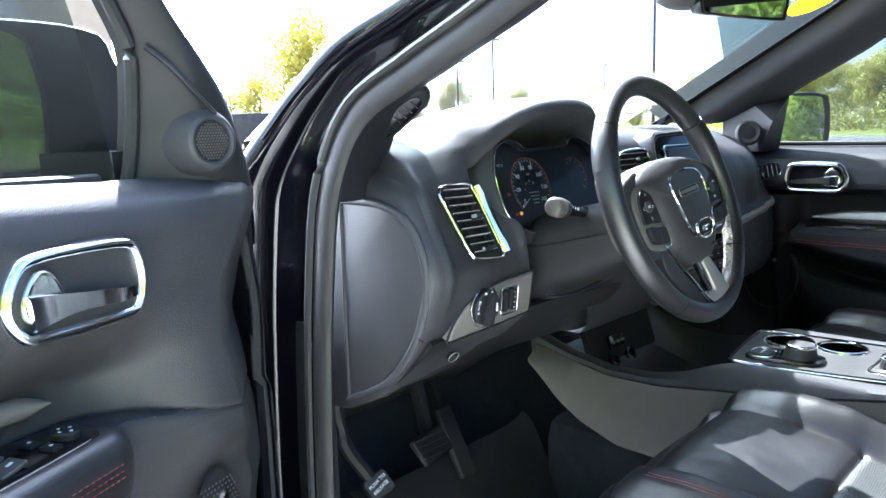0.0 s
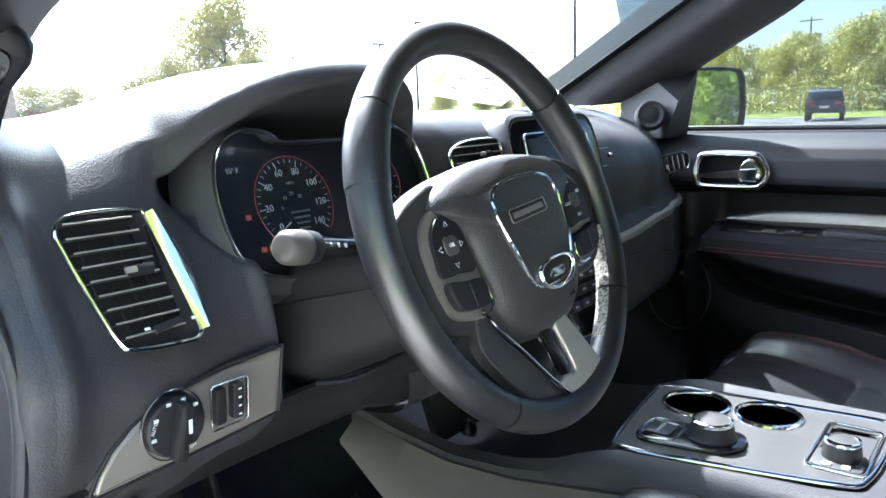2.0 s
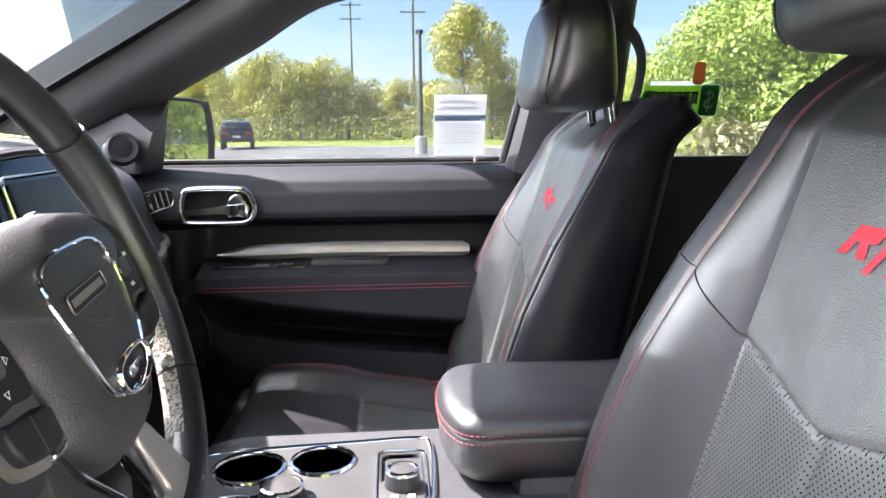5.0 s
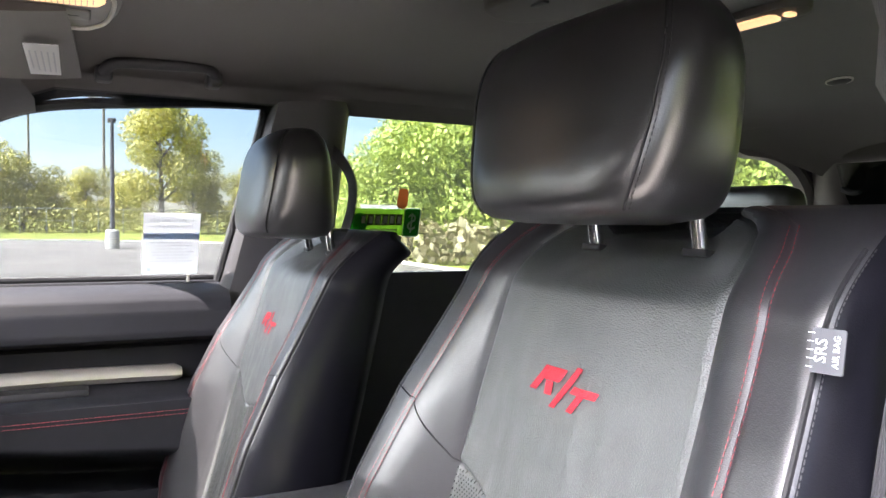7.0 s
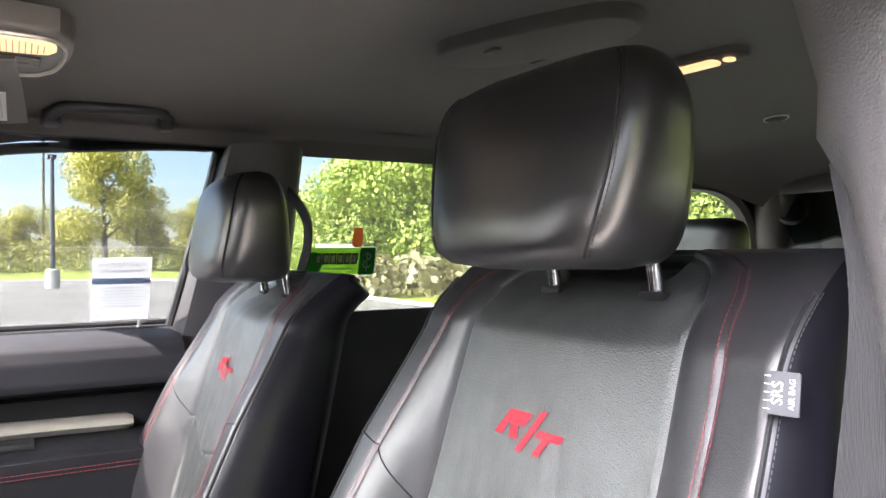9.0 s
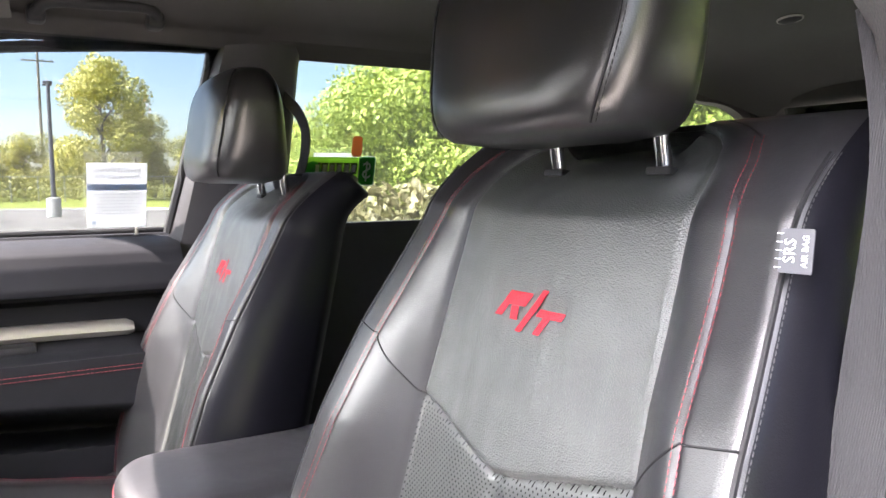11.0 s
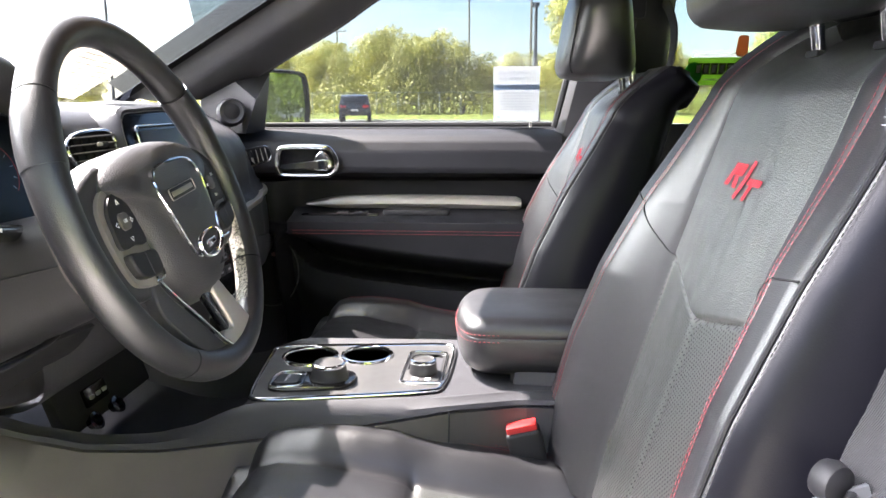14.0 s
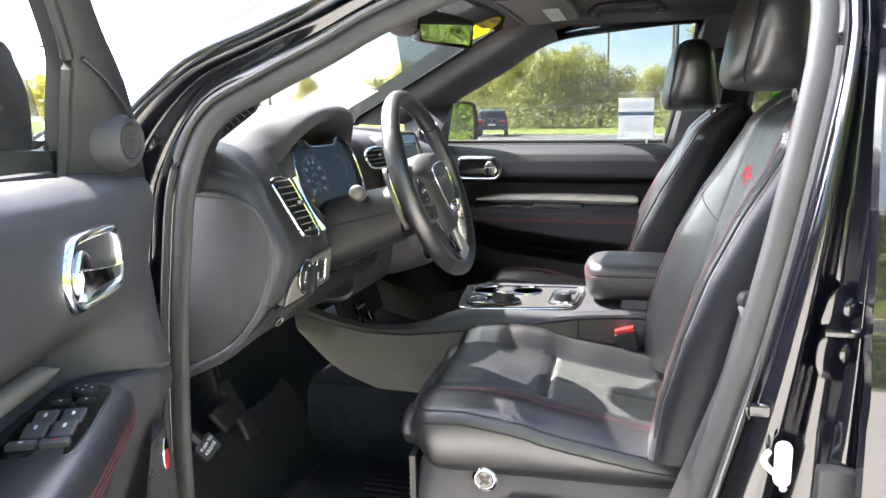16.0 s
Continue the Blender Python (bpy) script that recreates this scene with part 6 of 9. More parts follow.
part("rim", worn_patch(loft(rim_arc(53, 127.4, .0165, 90), True, True)), LEATHER, wheel, "black leather rim, scuffed pale inside", mats=[LEATHER, WORN])
part("rim", worn_patch(loft(rim_arc(128.2, 215.4, .0165, 90), True, True)), LEATHER, wheel, mats=[LEATHER, WORN])
part("rim", loft(rim_arc(216.2, 310.6, .0165, 50), True, True), LEATHER, wheel)
for d in (-49, 52.5, 127.8, 215.8):
    part("rim_seam", loft(rim_arc(d - .35, d + .35, .0161, 3), True, True), DARK, wheel)
# padded thumb grips
for d in (-62, 62):
    part("grip", loft([[q for q in r] for r in rim_arc(d - 9, d + 9, .0172, 14)], True, True), LEATHER, wheel)


# airbag cover: a domed shield, waisted beside the button pods
HUB = round_poly([(-.120, .030), (-.100, .048), (-.050, .060), (.0, .063), (.050, .060), (.100, .048), (.120, .030), (.100, .014), (.084, -.012), (.079, -.045), (.074, -.076), (.048, -.104), (.0, -.113), (-.048, -.104), (-.074, -.076), (-.079, -.045), (-.084, -.012), (-.100, .014)], 90)
_rows = []
for g, h in ((1.0, -.040), (1.0, -.012), (.985, .000), (.95, .009), (.86, .017), (.7, .022), (.45, .026), (.2, .028), (.02, .0285)):
    _rows.append([WM @ Vector((x * g, (y + .022) * g - .022, h - .05 * max(0, -(y + .03)))) for x, y in HUB])
part("airbag_cover", loft(_rows, True, True), GRAIN, wheel, "grained black airbag cover")
SHIELD = round_poly([(-.057, .014), (-.050, .028), (-.030, .034), (.0, .035), (.030, .033), (.048, .026), (.056, .010), (.052, -.022), (.045, -.046), (.037, -.059), (.022, -.066), (.0, -.068), (-.020, -.067), (-.034, -.060), (-.043, -.044), (-.053, -.014)], 80)


def hub_lift(x, y):
    return .0265 - .05 * max(0, -(y + .03)) - .9 * (x * x + (y + .01) ** 2)


part("badge_plate", loft([[WM @ Vector((x * g, (y + .03) * g - .03, hub_lift(x * g, y * g) + dz)) for x, y in SHIELD] for g, dz in ((1.0, -.004), (.99, .002), (.6, .002), (.05, .002))], True, True), GRAIN, wheel, "smooth black shield plate")
part("badge_rim", tube([WM @ Vector((x, y, hub_lift(x, y) + .0025)) for x, y in SHIELD], .0017, 7, True), CHROME, wheel, "chrome outline of the shield")
_nbm = WM @ Matrix.Translation((-.009, .003, .0282)) @ Matrix.Rotation(radians(2), 4, "Z")
_nb = part("name_bar", prism(round_rect(.064, .012, .003), .002, _nbm, .0006), DARK, wheel)
part("name_bar_rim", ring_frame(round_rect(.064, .012, .003), .001, .0008, _nbm), GREYSATIN, _nb)
part("name_bar_fill", box((.054, .0052, .0012), bevel=.0004, turn=_nbm @ Matrix.Translation((0, 0, -.0002))), GREYSATIN, _nb, "plain grey bar on the plate")
_eo = round_poly([(-.030, -.063), (-.014, -.057), (.014, -.057), (.030, -.063), (.027, -.076), (.010, -.083), (-.010, -.083), (-.027, -.076)], 44)
_em = WM @ Matrix.Translation((.004, -.0585, .0262)) @ Matrix.Rotation(radians(9), 4, "X") @ Matrix.Translation((0, .070, 0))
_embl = part("emblem", prism([(x * .86, y * .9 - .007) for x, y in _eo], .004, _em, .001), DARK, wheel)
part("emblem_rim", ring_frame(_eo, .0042, .0042, _em), CHROME, _embl, "plain chrome emblem frame")
part("emblem_fill", prism(round_rect(.026, .009, .004), .003, _em @ Matrix.Translation((.001, -.070, .0022)), .0012), CHROME, _embl)
part("airbag_mark", box((.012, .007, .0006), bevel=0, turn=WM @ Matrix.Translation((.034, -.084, .0165))), DARK, wheel)

# side spokes with button pods
WP = WM @ Matrix.Translation((0, .012, 0))
for s in (-1, 1):
    part("spoke", prism([(x * s, y) for x, y in round_poly([(.085, .030), (.120, .034), (.160, .014), (.166, -.015), (.160, -.050), (.140, -.080), (.100, -.090), (.076, -.070)], 44)], .024, WP @ Matrix.Translation((0, 0, .002)), .006, 3), GRAIN, wheel)
    _pod = part("pod_frame", prism([(x * s, y) for x, y in round_poly([(.088, .008), (.104, .018), (.124, .014), (.138, .000), (.142, -.024), (.138, -.058), (.126, -.074), (.084, -.079), (.082, -.040)], 54)], .008, WP @ Matrix.Translation((0, 0, .0065)), .002), GREYSATIN, wheel, "graphite frame round the wheel buttons")
    _pad = part("button_pad", prism([(x * s, y) for x, y in round_poly([(.094, .004), (.106, .0115), (.120, .008), (.131, -.004), (.134, -.020), (.1335, -.037), (.110, -.0385), (.0885, -.040), (.089, -.018)], 44)], .006, WP @ Matrix.Translation((0, 0, .0105)), .0015), DARK, wheel)
    part("button", prism([(x * s, y) for x, y in round_rect(.018, .016, .005)], .004, WP @ Matrix.Translation((.112 * s, -.015, .0120)), .001), HARD, wheel)
    for word, a, b in ((("OK", -.112, -.015),) if s < 0 else (("SET+", .108, .005), ("RES", .125, -.007), ("SET-", .114, -.031), ("CANC", .097, -.017))):
        part("lettering", text_mesh(word, .0048, WP @ Matrix.Translation((a, b, .0124 if s < 0 else .0109))), WHITEPRINT, _pad)
    for a, b, turn in (() if s > 0 else ((.110, .003, 0), (.112, -.032, 180), (.098, -.016, -90), (.127, -.016, 90))):
        tri_m = WP @ Matrix.Translation((a * s, b, .0110)) @ Matrix.Rotation(radians(turn), 4, "Z")
        part("button_mark", tube([tri_m @ Vector(q) for q in ((-.0024, -.0018, 0), (.0024, -.0018, 0), (0, .0022, 0))], .0004, 4, True), WHITEPRINT, _pad)
    part("lower_button", prism([(x * s, y) for x, y in round_poly([(.089, -.049), (.112, -.046), (.133, -.043), (.133, -.058), (.124, -.068), (.092, -.072), (.087, -.060)], 36)], .010, WP @ Matrix.Translation((0, 0, .0145)), .003, 3), DARK, wheel)
    part("button_gap", box((.001, .022, .001), bevel=0, turn=WP @ Matrix.Translation((.110 * s, -.058, .0145))), SOFT, wheel)
    part("pod_edge", tube(curve([WP @ Vector((x * s, y, .0095)) for x, y in ((.083, -.056), (.082, -.070), (.086, -.077), (.104, -.077))], 12), .0013, 6), CHROME, _pod)

# lower twin spoke: a broad satin arm with a rounded foot, and a dark arm with a bright edge
part("lower_spoke", prism(round_poly([(-.002, -.104), (.018, -.100), (.032, -.120), (.046, -.143), (.059, -.166), (.052, -.178), (.030, -.182), (.004, -.178), (-.014, -.168), (-.026, -.155), (-.016, -.150), (.002, -.154), (.006, -.148), (.002, -.128)], 90), .014, WM @ Matrix.Translation((0, 0, .010)), .003, 3), SATIN, wheel, "satin silver lower spoke")
part("lower_spoke", prism(round_poly([(-.098, -.062), (-.082, -.0875), (-.058, -.116), (-.034, -.146), (-.018, -.164), (.0, -.178), (-.028, -.176), (-.062, -.158), (-.094, -.124), (-.112, -.090)], 60), .012, WM @ Matrix.Translation((0, 0, .005)), .003, 3), GRAIN, wheel, "dark lower spoke with a bright edge")
part("spoke_edge", tube(curve([WM @ Vector((x, y, .0085)) for x, y in ((-.098, -.062), (-.082, -.0875), (-.058, -.116), (-.036, -.1445), (-.018, -.165), (.004, -.180), (.030, -.1835), (.052, -.179), (.060, -.167))], 36), .0015, 6), CHROME, wheel)
part("spoke_groove", prism(round_poly([(-.028, -.104), (-.006, -.108), (.0, -.128), (.002, -.148), (-.008, -.152), (-.016, -.146), (-.022, -.126)], 32), .004, WM @ Matrix.Translation((0, 0, .0075)), .001), PIANO, wheel)
part("spoke_back", prism(round_poly([(-.055, -.085), (.045, -.085), (.045, -.110), (.010, -.150), (-.010, -.155), (-.045, -.120)], 36), .016, WM @ Matrix.Translation((0, 0, -.018)), .004), DARK, wheel)
# paddles behind
for s in (-1, 1):
    part("paddle", prism([(x * s, y) for x, y in round_poly([(.108, .050), (.132, .060), (.142, .030), (.145, -.030), (.128, -.060), (.112, -.040)], 36)], .008, WM @ Matrix.Translation((0, 0, -.036)), .003), HARD, wheel)
    part("paddle_edge", tube([WM @ Vector((x * s, y, -.034)) for x, y in ((.134, .056), (.143, .030), (.146, -.030))], .0016, 6), CHROME, wheel)

column = thing("steering_column", (-.435, .16, 1.17), "black steering column shroud with a control stalk", "steering column")
_cr = []
for k in span(0, 1, 10):
    c = Vector((-.435, .058 + .19 * k, 1.180 - .045 * k))
    w, h = .082 + .028 * k, .052 + .004 * k
    _cr.append([c + Vector((w * math.copysign(abs(math.cos(a)) ** .6, math.cos(a)), 0, (h if math.sin(a) > 0 else .060 + .045 * k) * math.copysign(abs(math.sin(a)) ** .65, math.sin(a)))) for a in span(0, 2 * math.pi, 37)[:-1]])
part("shroud", loft(_cr, True, True), DARK, column)
part("collar", lathe([(.052, 0), (.060, .010), (.062, .030), (.058, .046)], 36, WM @ Matrix.Translation((0, 0, -.075))), DARK, column)
part("shroud_seam", tube([(-.545, .240, 1.139), (-.532, .15, 1.160), (-.519, .065, 1.180)], .0012, 5), DARK, column)
part("tilt_lever", tube(curve([(-.545, .175, 1.070), (-.525, .150, 1.072), (-.49, .132, 1.082), (-.463, .128, 1.090)], 12), .005, 8, flat=.5), DARK, column)
_se = Vector((-.629, .101, 1.227))
_sd = (Vector((-.52, .128, 1.207)) - _se).normalized()
stalk = part("stalk", tube([_se + _sd * d for d in (.034, .060, .095, .14)], [.0105, .0095, .0085, .0085], 16), PIANO, column, "black wiper and signal stalk")
part("stalk_collar", tube([_se + _sd * d for d in (.018, .020, .034, .036)], [.0138, .0145, .0140, .0125], 20), DARK, stalk)
part("stalk_end", tube([_se + _sd * d for d in (-.008, -.006, -.001, .018, .020)], [.009, .012, .0145, .0150, .0138], 20), HARD, stalk, "round grey end of the stalk")
for k in range(4):
    part("stalk_mark", box((.006, .0008, .004), bevel=0, turn=Matrix.Translation(_se + _sd * (.042 + .012 * k) + Vector((-.004, -.0098, .003)))), WHITEPRINT, stalk)

# ---- centre console ----
CONSOLEPLATE = material("dark_satin_console_plate", (0.050, 0.049, 0.049), 0.46, metal=0.1, spec=0.5, vary=0.08, vary_scale=14, rough_vary=0.05)
console = thing("centre_console", (-.03, -.1, .45), "black centre console with a satin switch plate and cup holders", "console")
TOPZ = [(-.62, .905), (-.30, .905), (.02, .902), (.055, .892), (.10, .872), (.16, .860), (.24, .862), (.32, .884), (.42, .93)]
LEFTX = [(-.62, -.135), (-.36, -.140), (-.30, -.158), (-.25, -.172), (-.10, -.188), (.03, -.205), (.16, -.225), (.30, -.255), (.42, -.29)]
SEAMZ = [(-.62, .915), (-.40, .99), (-.346, .955), (-.30, .912), (-.24, .890), (-.13, .872), (-.02, .859), (.149, .844), (.235, .850), (.319, .872), (.42, .91)]


def con_top(y):
    return lerp_table(TOPZ, y)


_ys = span(-.62, .42, 60)
# upper shell: rounded shoulders on both sides
_rows = []
for y in _ys:
    xl, zt, zs = lerp_table(LEFTX, y), con_top(y), min(lerp_table(SEAMZ, y), con_top(y) - .012)
    xr = -.055 + .155 + .02 * smooth(y, .0, .3)
    dip = .075 * smooth(y, .035, .10)
    _rows.append([Vector((xl - .016, y, zs)), Vector((xl - .012, y, zs + (zt - zs) * .5)), Vector((xl - .004, y, zt - .006)), Vector((xl + .006, y, zt)), Vector((xl + .016, y, zt - .002 - dip * .5)), Vector((xl + .022, y, zt - .004 - dip)), Vector((xr - .02, y, zt - .004 - dip)), Vector((xr - .012, y, zt - .002 - dip * .5)), Vector((xr, y, zt)), Vector((xr + .008, y, zt - .008)), Vector((xr + .016, y, zs - .02)), Vector((xr + .02, y, .50))])
part("upper_shell", loft(_rows, False, False), SOFT, console)
# side panel under the seam
LOWZ = [(-.62, .55), (-.10, .66), (.05, .703), (.12, .706), (.203, .714), (.28, .752), (.321, .785), (.37, .845), (.386, .862), (.42, .90)]
_rows = []
for y in _ys:
    xl, zs, zl = lerp_table(LEFTX, y), min(lerp_table(SEAMZ, y), con_top(y) - .012) - .0025, lerp_table(LOWZ, y)
    _rows.append([Vector((xl - .012, y, zs)), Vector((xl - .017, y, zs - .002)), Vector((xl - .028 - .012, y, (zs + zl) / 2)), Vector((xl - .050, y, zl + .01)), Vector((xl - .050, y, zl + .003)), Vector((xl - .040, y, zl)), Vector((xl + .02, y, zl - .01))])
part("side_panel", loft(_rows[14:58], False, False), HARD, console, "charcoal grained side panel")
part("side_panel", loft(_rows[:15], False, False), SOFT, console)
part("panel_gap", tube([(lerp_table(LEFTX, -.26) - .018, -.262, .893), (lerp_table(LEFTX, -.262) - .040, -.262, .70)], .0013, 5), DARK, console)
part("tunnel", box((.30, 1.1, .26), (-.05, -.10, .56), .05), CARPET, console)
# front bin with its sockets
part("bin_back", box((.26, .02, .16), (-.06, .345, .90), .006, turn=Matrix.Rotation(radians(-18), 4, "X")), DARK, console)
for i, x in enumerate((-.135, -.07)):
    part("socket", lathe([(.014, 0), (.015, .004), (.010, .005), (.009, -.01)], 18, axes((x, .30, .835), (1, 0, 0), (0, -.8, .5))), PIANO, console)
part("usb_panel", box((.060, .008, .030), (-.10, .318, .868), .003, turn=Matrix.Rotation(radians(-18), 4, "X")), PIANO, console)
for k in range(3):
    part("usb_port", box((.010, .004, .006), (-.118 + .018 * k, .3125, .868), .001), GREYPRINT, console)

# switch plate: bright rim, satin plate, cup wells, shift knob, drive dial
BEZ = round_poly([(-.190, .012), (-.176, .030), (-.10, .043), (.0, .054), (.038, .050), (.050, -.02), (.064, -.16), (.070, -.235), (.052, -.252), (-.04, -.253), (-.118, -.246), (-.142, -.226), (-.172, -.10)], 110)
_pz = .9045
_hole1, _r1 = Vector((-.008, -.014)), .041
_hole2, _r2 = Vector((.006, -.108)), .038


def plate_mesh():
    """The plate with two round wells and a pocket cut through."""
    bm = bmesh.new()
    outer = [bm.verts.new((x, y, _pz)) for x, y in BEZ]
    edges = [bm.edges.new((outer[i], outer[(i + 1) % len(outer)])) for i in range(len(outer))]
    wells = [[(c.x + r * math.cos(a), c.y + r * math.sin(a)) for a in span(0, 2 * math.pi, 37)[:-1]] for c, r in ((_hole1, _r1), (_hole2, _r2))]
    wells.append([(x - .038 + .010, y - .212) for x, y in round_rect(.090, .052, .010, 5)])
    for w in wells:
        vs = [bm.verts.new((x, y, _pz)) for x, y in w]
        edges += [bm.edges.new((vs[i], vs[(i + 1) % len(vs)])) for i in range(len(vs))]
        lo = [bm.verts.new((x * .0 + x, y, _pz - .006)) for x, y in w]
        for i in range(len(vs)):
            j = (i + 1) % len(vs)
            bm.faces.new((vs[i], vs[j], lo[j], lo[i]))
    bmesh.ops.triangle_fill(bm, use_beauty=True, use_dissolve=False, edges=edges)
    # remove the lids that filled the wells
    kill = []
    for f in bm.faces:
        if abs(f.normal.z) > .9 or all(abs(v.co.z - _pz) < 1e-6 for v in f.verts):
            c = f.calc_center_median()
            if (c.xy - _hole1).length < _r1 - .003 or (c.xy - _hole2).length < _r2 - .003 or (abs(c.x + .028) < .040 and abs(c.y + .212) < .021):
                kill.append(f)
    bmesh.ops.delete(bm, geom=kill, context="FACES_ONLY")
    bmesh.ops.recalc_face_normals(bm, faces=bm.faces)
    return bm


part("switch_plate", plate_mesh(), CONSOLEPLATE, console, "satin silver-grey switch plate", angle=25)
part("plate_rim", ring_frame(BEZ, .007, .004, Matrix.Translation((0, 0, _pz - .001))), CHROME, console, "bright rim of the switch plate")
for c, g in ((_hole1, _r1 / .037), (_hole2, _r2 / .037)):
    _cw = part("cup_well", lathe([(.0375 * g, .0), (.0365 * g, -.008), (.034 * g, -.075), (.0, -.078)], 36, Matrix.Translation((c.x, c.y, _pz))), DARK, console, "deep black cup holder")
    part("cup_rim", lathe([(.037 * g, .000), (.0373 * g, .002), (.039 * g, .0040), (.0425 * g, .0035), (.0435 * g, .0)], 40, Matrix.Translation((c.x, c.y, _pz))), CHROME, _cw, "chrome rim of the cup holder")
part("shift_base", prism(round_poly([(-.160, .006), (-.135, .016), (-.095, .012), (-.088, -.030), (-.078, -.085), (-.090, -.108), (-.125, -.110), (-.148, -.090), (-.158, -.040)], 56), .006, Matrix.Translation((0, 0, _pz + .006)), .003), PIANO, console)
part("shift_base_rim", ring_frame(round_poly([(-.158, .002), (-.138, .012), (-.100, .008), (-.094, -.026), (-.112, -.034), (-.146, -.036), (-.156, -.020)], 48), .0025, .0025, Matrix.Translation((0, 0, _pz + .006))), CHROME, console)
_gw = part("gear_window", prism(round_rect(.034, .034, .006), .003, Matrix.Translation((-.126, -.010, _pz + .008)), .001), SCREEN, console, "clear gear display")
for i, g in enumerate("PRND"):
    part("gear_letter", text_mesh(g, .007, Matrix.Translation((-.137 + .0075 * i, -.010, _pz + .0086)) @ Matrix.Rotation(radians(-90), 4, "Z")), WHITEPRINT, _gw)
_kn = (-.113, -.072, _pz + .006)
_sk1 = part("shift_knob", lathe([(.0300, 0), (.0305, .002), (.0285, .004), (.0262, .016), (.0250, .021)], 40, Matrix.Translation(_kn)), DARK, console, "round black gear dial")
part("knob_ring", lathe([(.0252, .019), (.0257, .021), (.0252, .0240), (.0222, .0250), (.0220, .023)], 40, Matrix.Translation(_kn)), CHROME, _sk1)
part("knob_top", lathe([(.0221, .0235), (.015, .0245), (.0, .025)], 36, Matrix.Translation(_kn)), CONSOLEPLATE, _sk1)
part("pocket", join(box((.094, .056, .003), (-.028, -.212, _pz - .032), .001), box((.003, .056, .034), (-.0745, -.212, _pz - .016), .001), box((.003, .056, .034), (.0185, -.212, _pz - .016), .001), box((.094, .003, .034), (-.028, -.185, _pz - .016), .001), box((.094, .003, .034), (-.028, -.239, _pz - .016), .001)), DARK, console)
part("pocket_rim", ring_frame([(x - .045, y - .212) for x, y in round_rect(.142, .064, .012)], .003, .003, Matrix.Translation((0, 0, _pz + .001))), CHROME, console)
_k2 = (-.072, -.213, _pz - .001)
part("dial_plate", prism([(x - .084, y - .212) for x, y in round_rect(.052, .056, .010)], .004, Matrix.Translation((0, 0, _pz + .0025)), .001), CONSOLEPLATE, console)
_sk2 = part("dial_knob", lathe([(.0225, 0), (.0225, .004), (.0205, .018), (.0200, .022)], 36, Matrix.Translation(_k2)), DARK, console, "round black drive dial")
part("knob_ring", lathe([(.0202, .021), (.0206, .023), (.0200, .0255), (.0165, .0262), (.0163, .024)], 36, Matrix.Translation(_k2)), CHROME, _sk2)
part("knob_top", lathe([(.0165, .0245), (.010, .0255), (.0, .0258)], 30, Matrix.Translation(_k2)), CONSOLEPLATE, _sk2)
for dy in (-.010, .010):
    part("button", box((.008, .009, .003), (-.103, -.213 + dy, _pz + .003), .001), WHITEPRINT, console)

# armrest lid
armrest = thing("armrest", (.005, -.44, .94), "padded black leather armrest lid with red stitching", "armrest")


def arm_ring(s, z, grow):
    pts = round_poly([(-.104, -.36), (-.105, -.31), (-.092, -.282), (-.05, -.266), (.0, -.261), (.06, -.264), (.100, -.280), (.116, -.31), (.118, -.36), (.118, -.50), (.116, -.66), (-.103, -.66), (-.104, -.50)], 90)
    cx, cy = .006, -.45
    return [Vector((cx + (x - cx) * grow, cy + (y - cy) * (1 + (grow - 1) * .6), z)) for x, y in pts]


_rows = [arm_ring(0, z, g) for z, g in ((.912, .74), (.914, .85), (.922, .93), (.936, .972), (.955, .992), (.970, .996), (.9735, .995), (.975, .986), (.9765, .994), (.983, .998), (.990, .982), (.996, .95), (1.001, .90), (1.004, .80), (1.006, .6), (1.008, .3), (1.008, .02))]
_arm_pad = loft(_rows, True, True)
part("pad", _arm_pad, LEATHER, armrest)
for dz, r in ((.0055, .9975), (-.0055, .9965)):
    part("stitching", dashes([q + (q - Vector((.006, -.45, q.z))).normalized() * .0012 for q in arm_ring(0, .975 + dz, r)][2:62], .0042, .0028, .0006), REDTHREAD, armrest, kind="stuff")
part("hinge_base", box((.20, .30, .05), (.0, -.50, .90), .02), SOFT, armrest)

# ---- front seats ----
def back_y(z):
    """The middle of the backrest's front face."""
    return -.592 - (z - 1.246) * .30 - 3.2 * max(0, z - 1.335) ** 1.6


BOLSTER = [(.80, .050), (.90, .066), (1.00, .070), (1.10, .064), (1.20, .045), (1.28, .020), (1.33, .006), (1.42, .0)]
WIDTH = [(.78, .98), (.86, 1.06), (.95, 1.10), (1.05, 1.06), (1.20, 1.0), (1.34, .98), (1.38, .955), (1.400, .90), (1.412, .80), (1.418, .66)]
SEAM_IN = [(.80, .135), (1.06, .146), (1.135, .149), (1.25, .151), (1.36, .150), (1.42, .14)]
SEAM_RED = [(.80, .232), (.95, .236), (1.08, .226), (1.20, .213), (1.30, .200), (1.36, .191), (1.40, .186), (1.42, .17)]


def edge_at(z):
    """Half width of the backrest to its outer seam."""
    return lerp_table([(.80, .288), (.95, .280), (1.05, .270), (1.15, .258), (1.21, .250), (1.32, .230), (1.42, .226)], z) / lerp_table(WIDTH, z)



def seg_dist(x, z, a, b):
    ax, az, bx, bz = *a, *b
    t = clamp(((x - ax) * (bx - ax) + (z - az) * (bz - az)) / ((bx - ax) ** 2 + (bz - az) ** 2))
    return math.hypot(x - ax - t * (bx - ax), z - az - t * (bz - az))


CROSS = [((.0, 1.098), (.148, 1.135)), ((.0, 1.098), (.0, .80))]


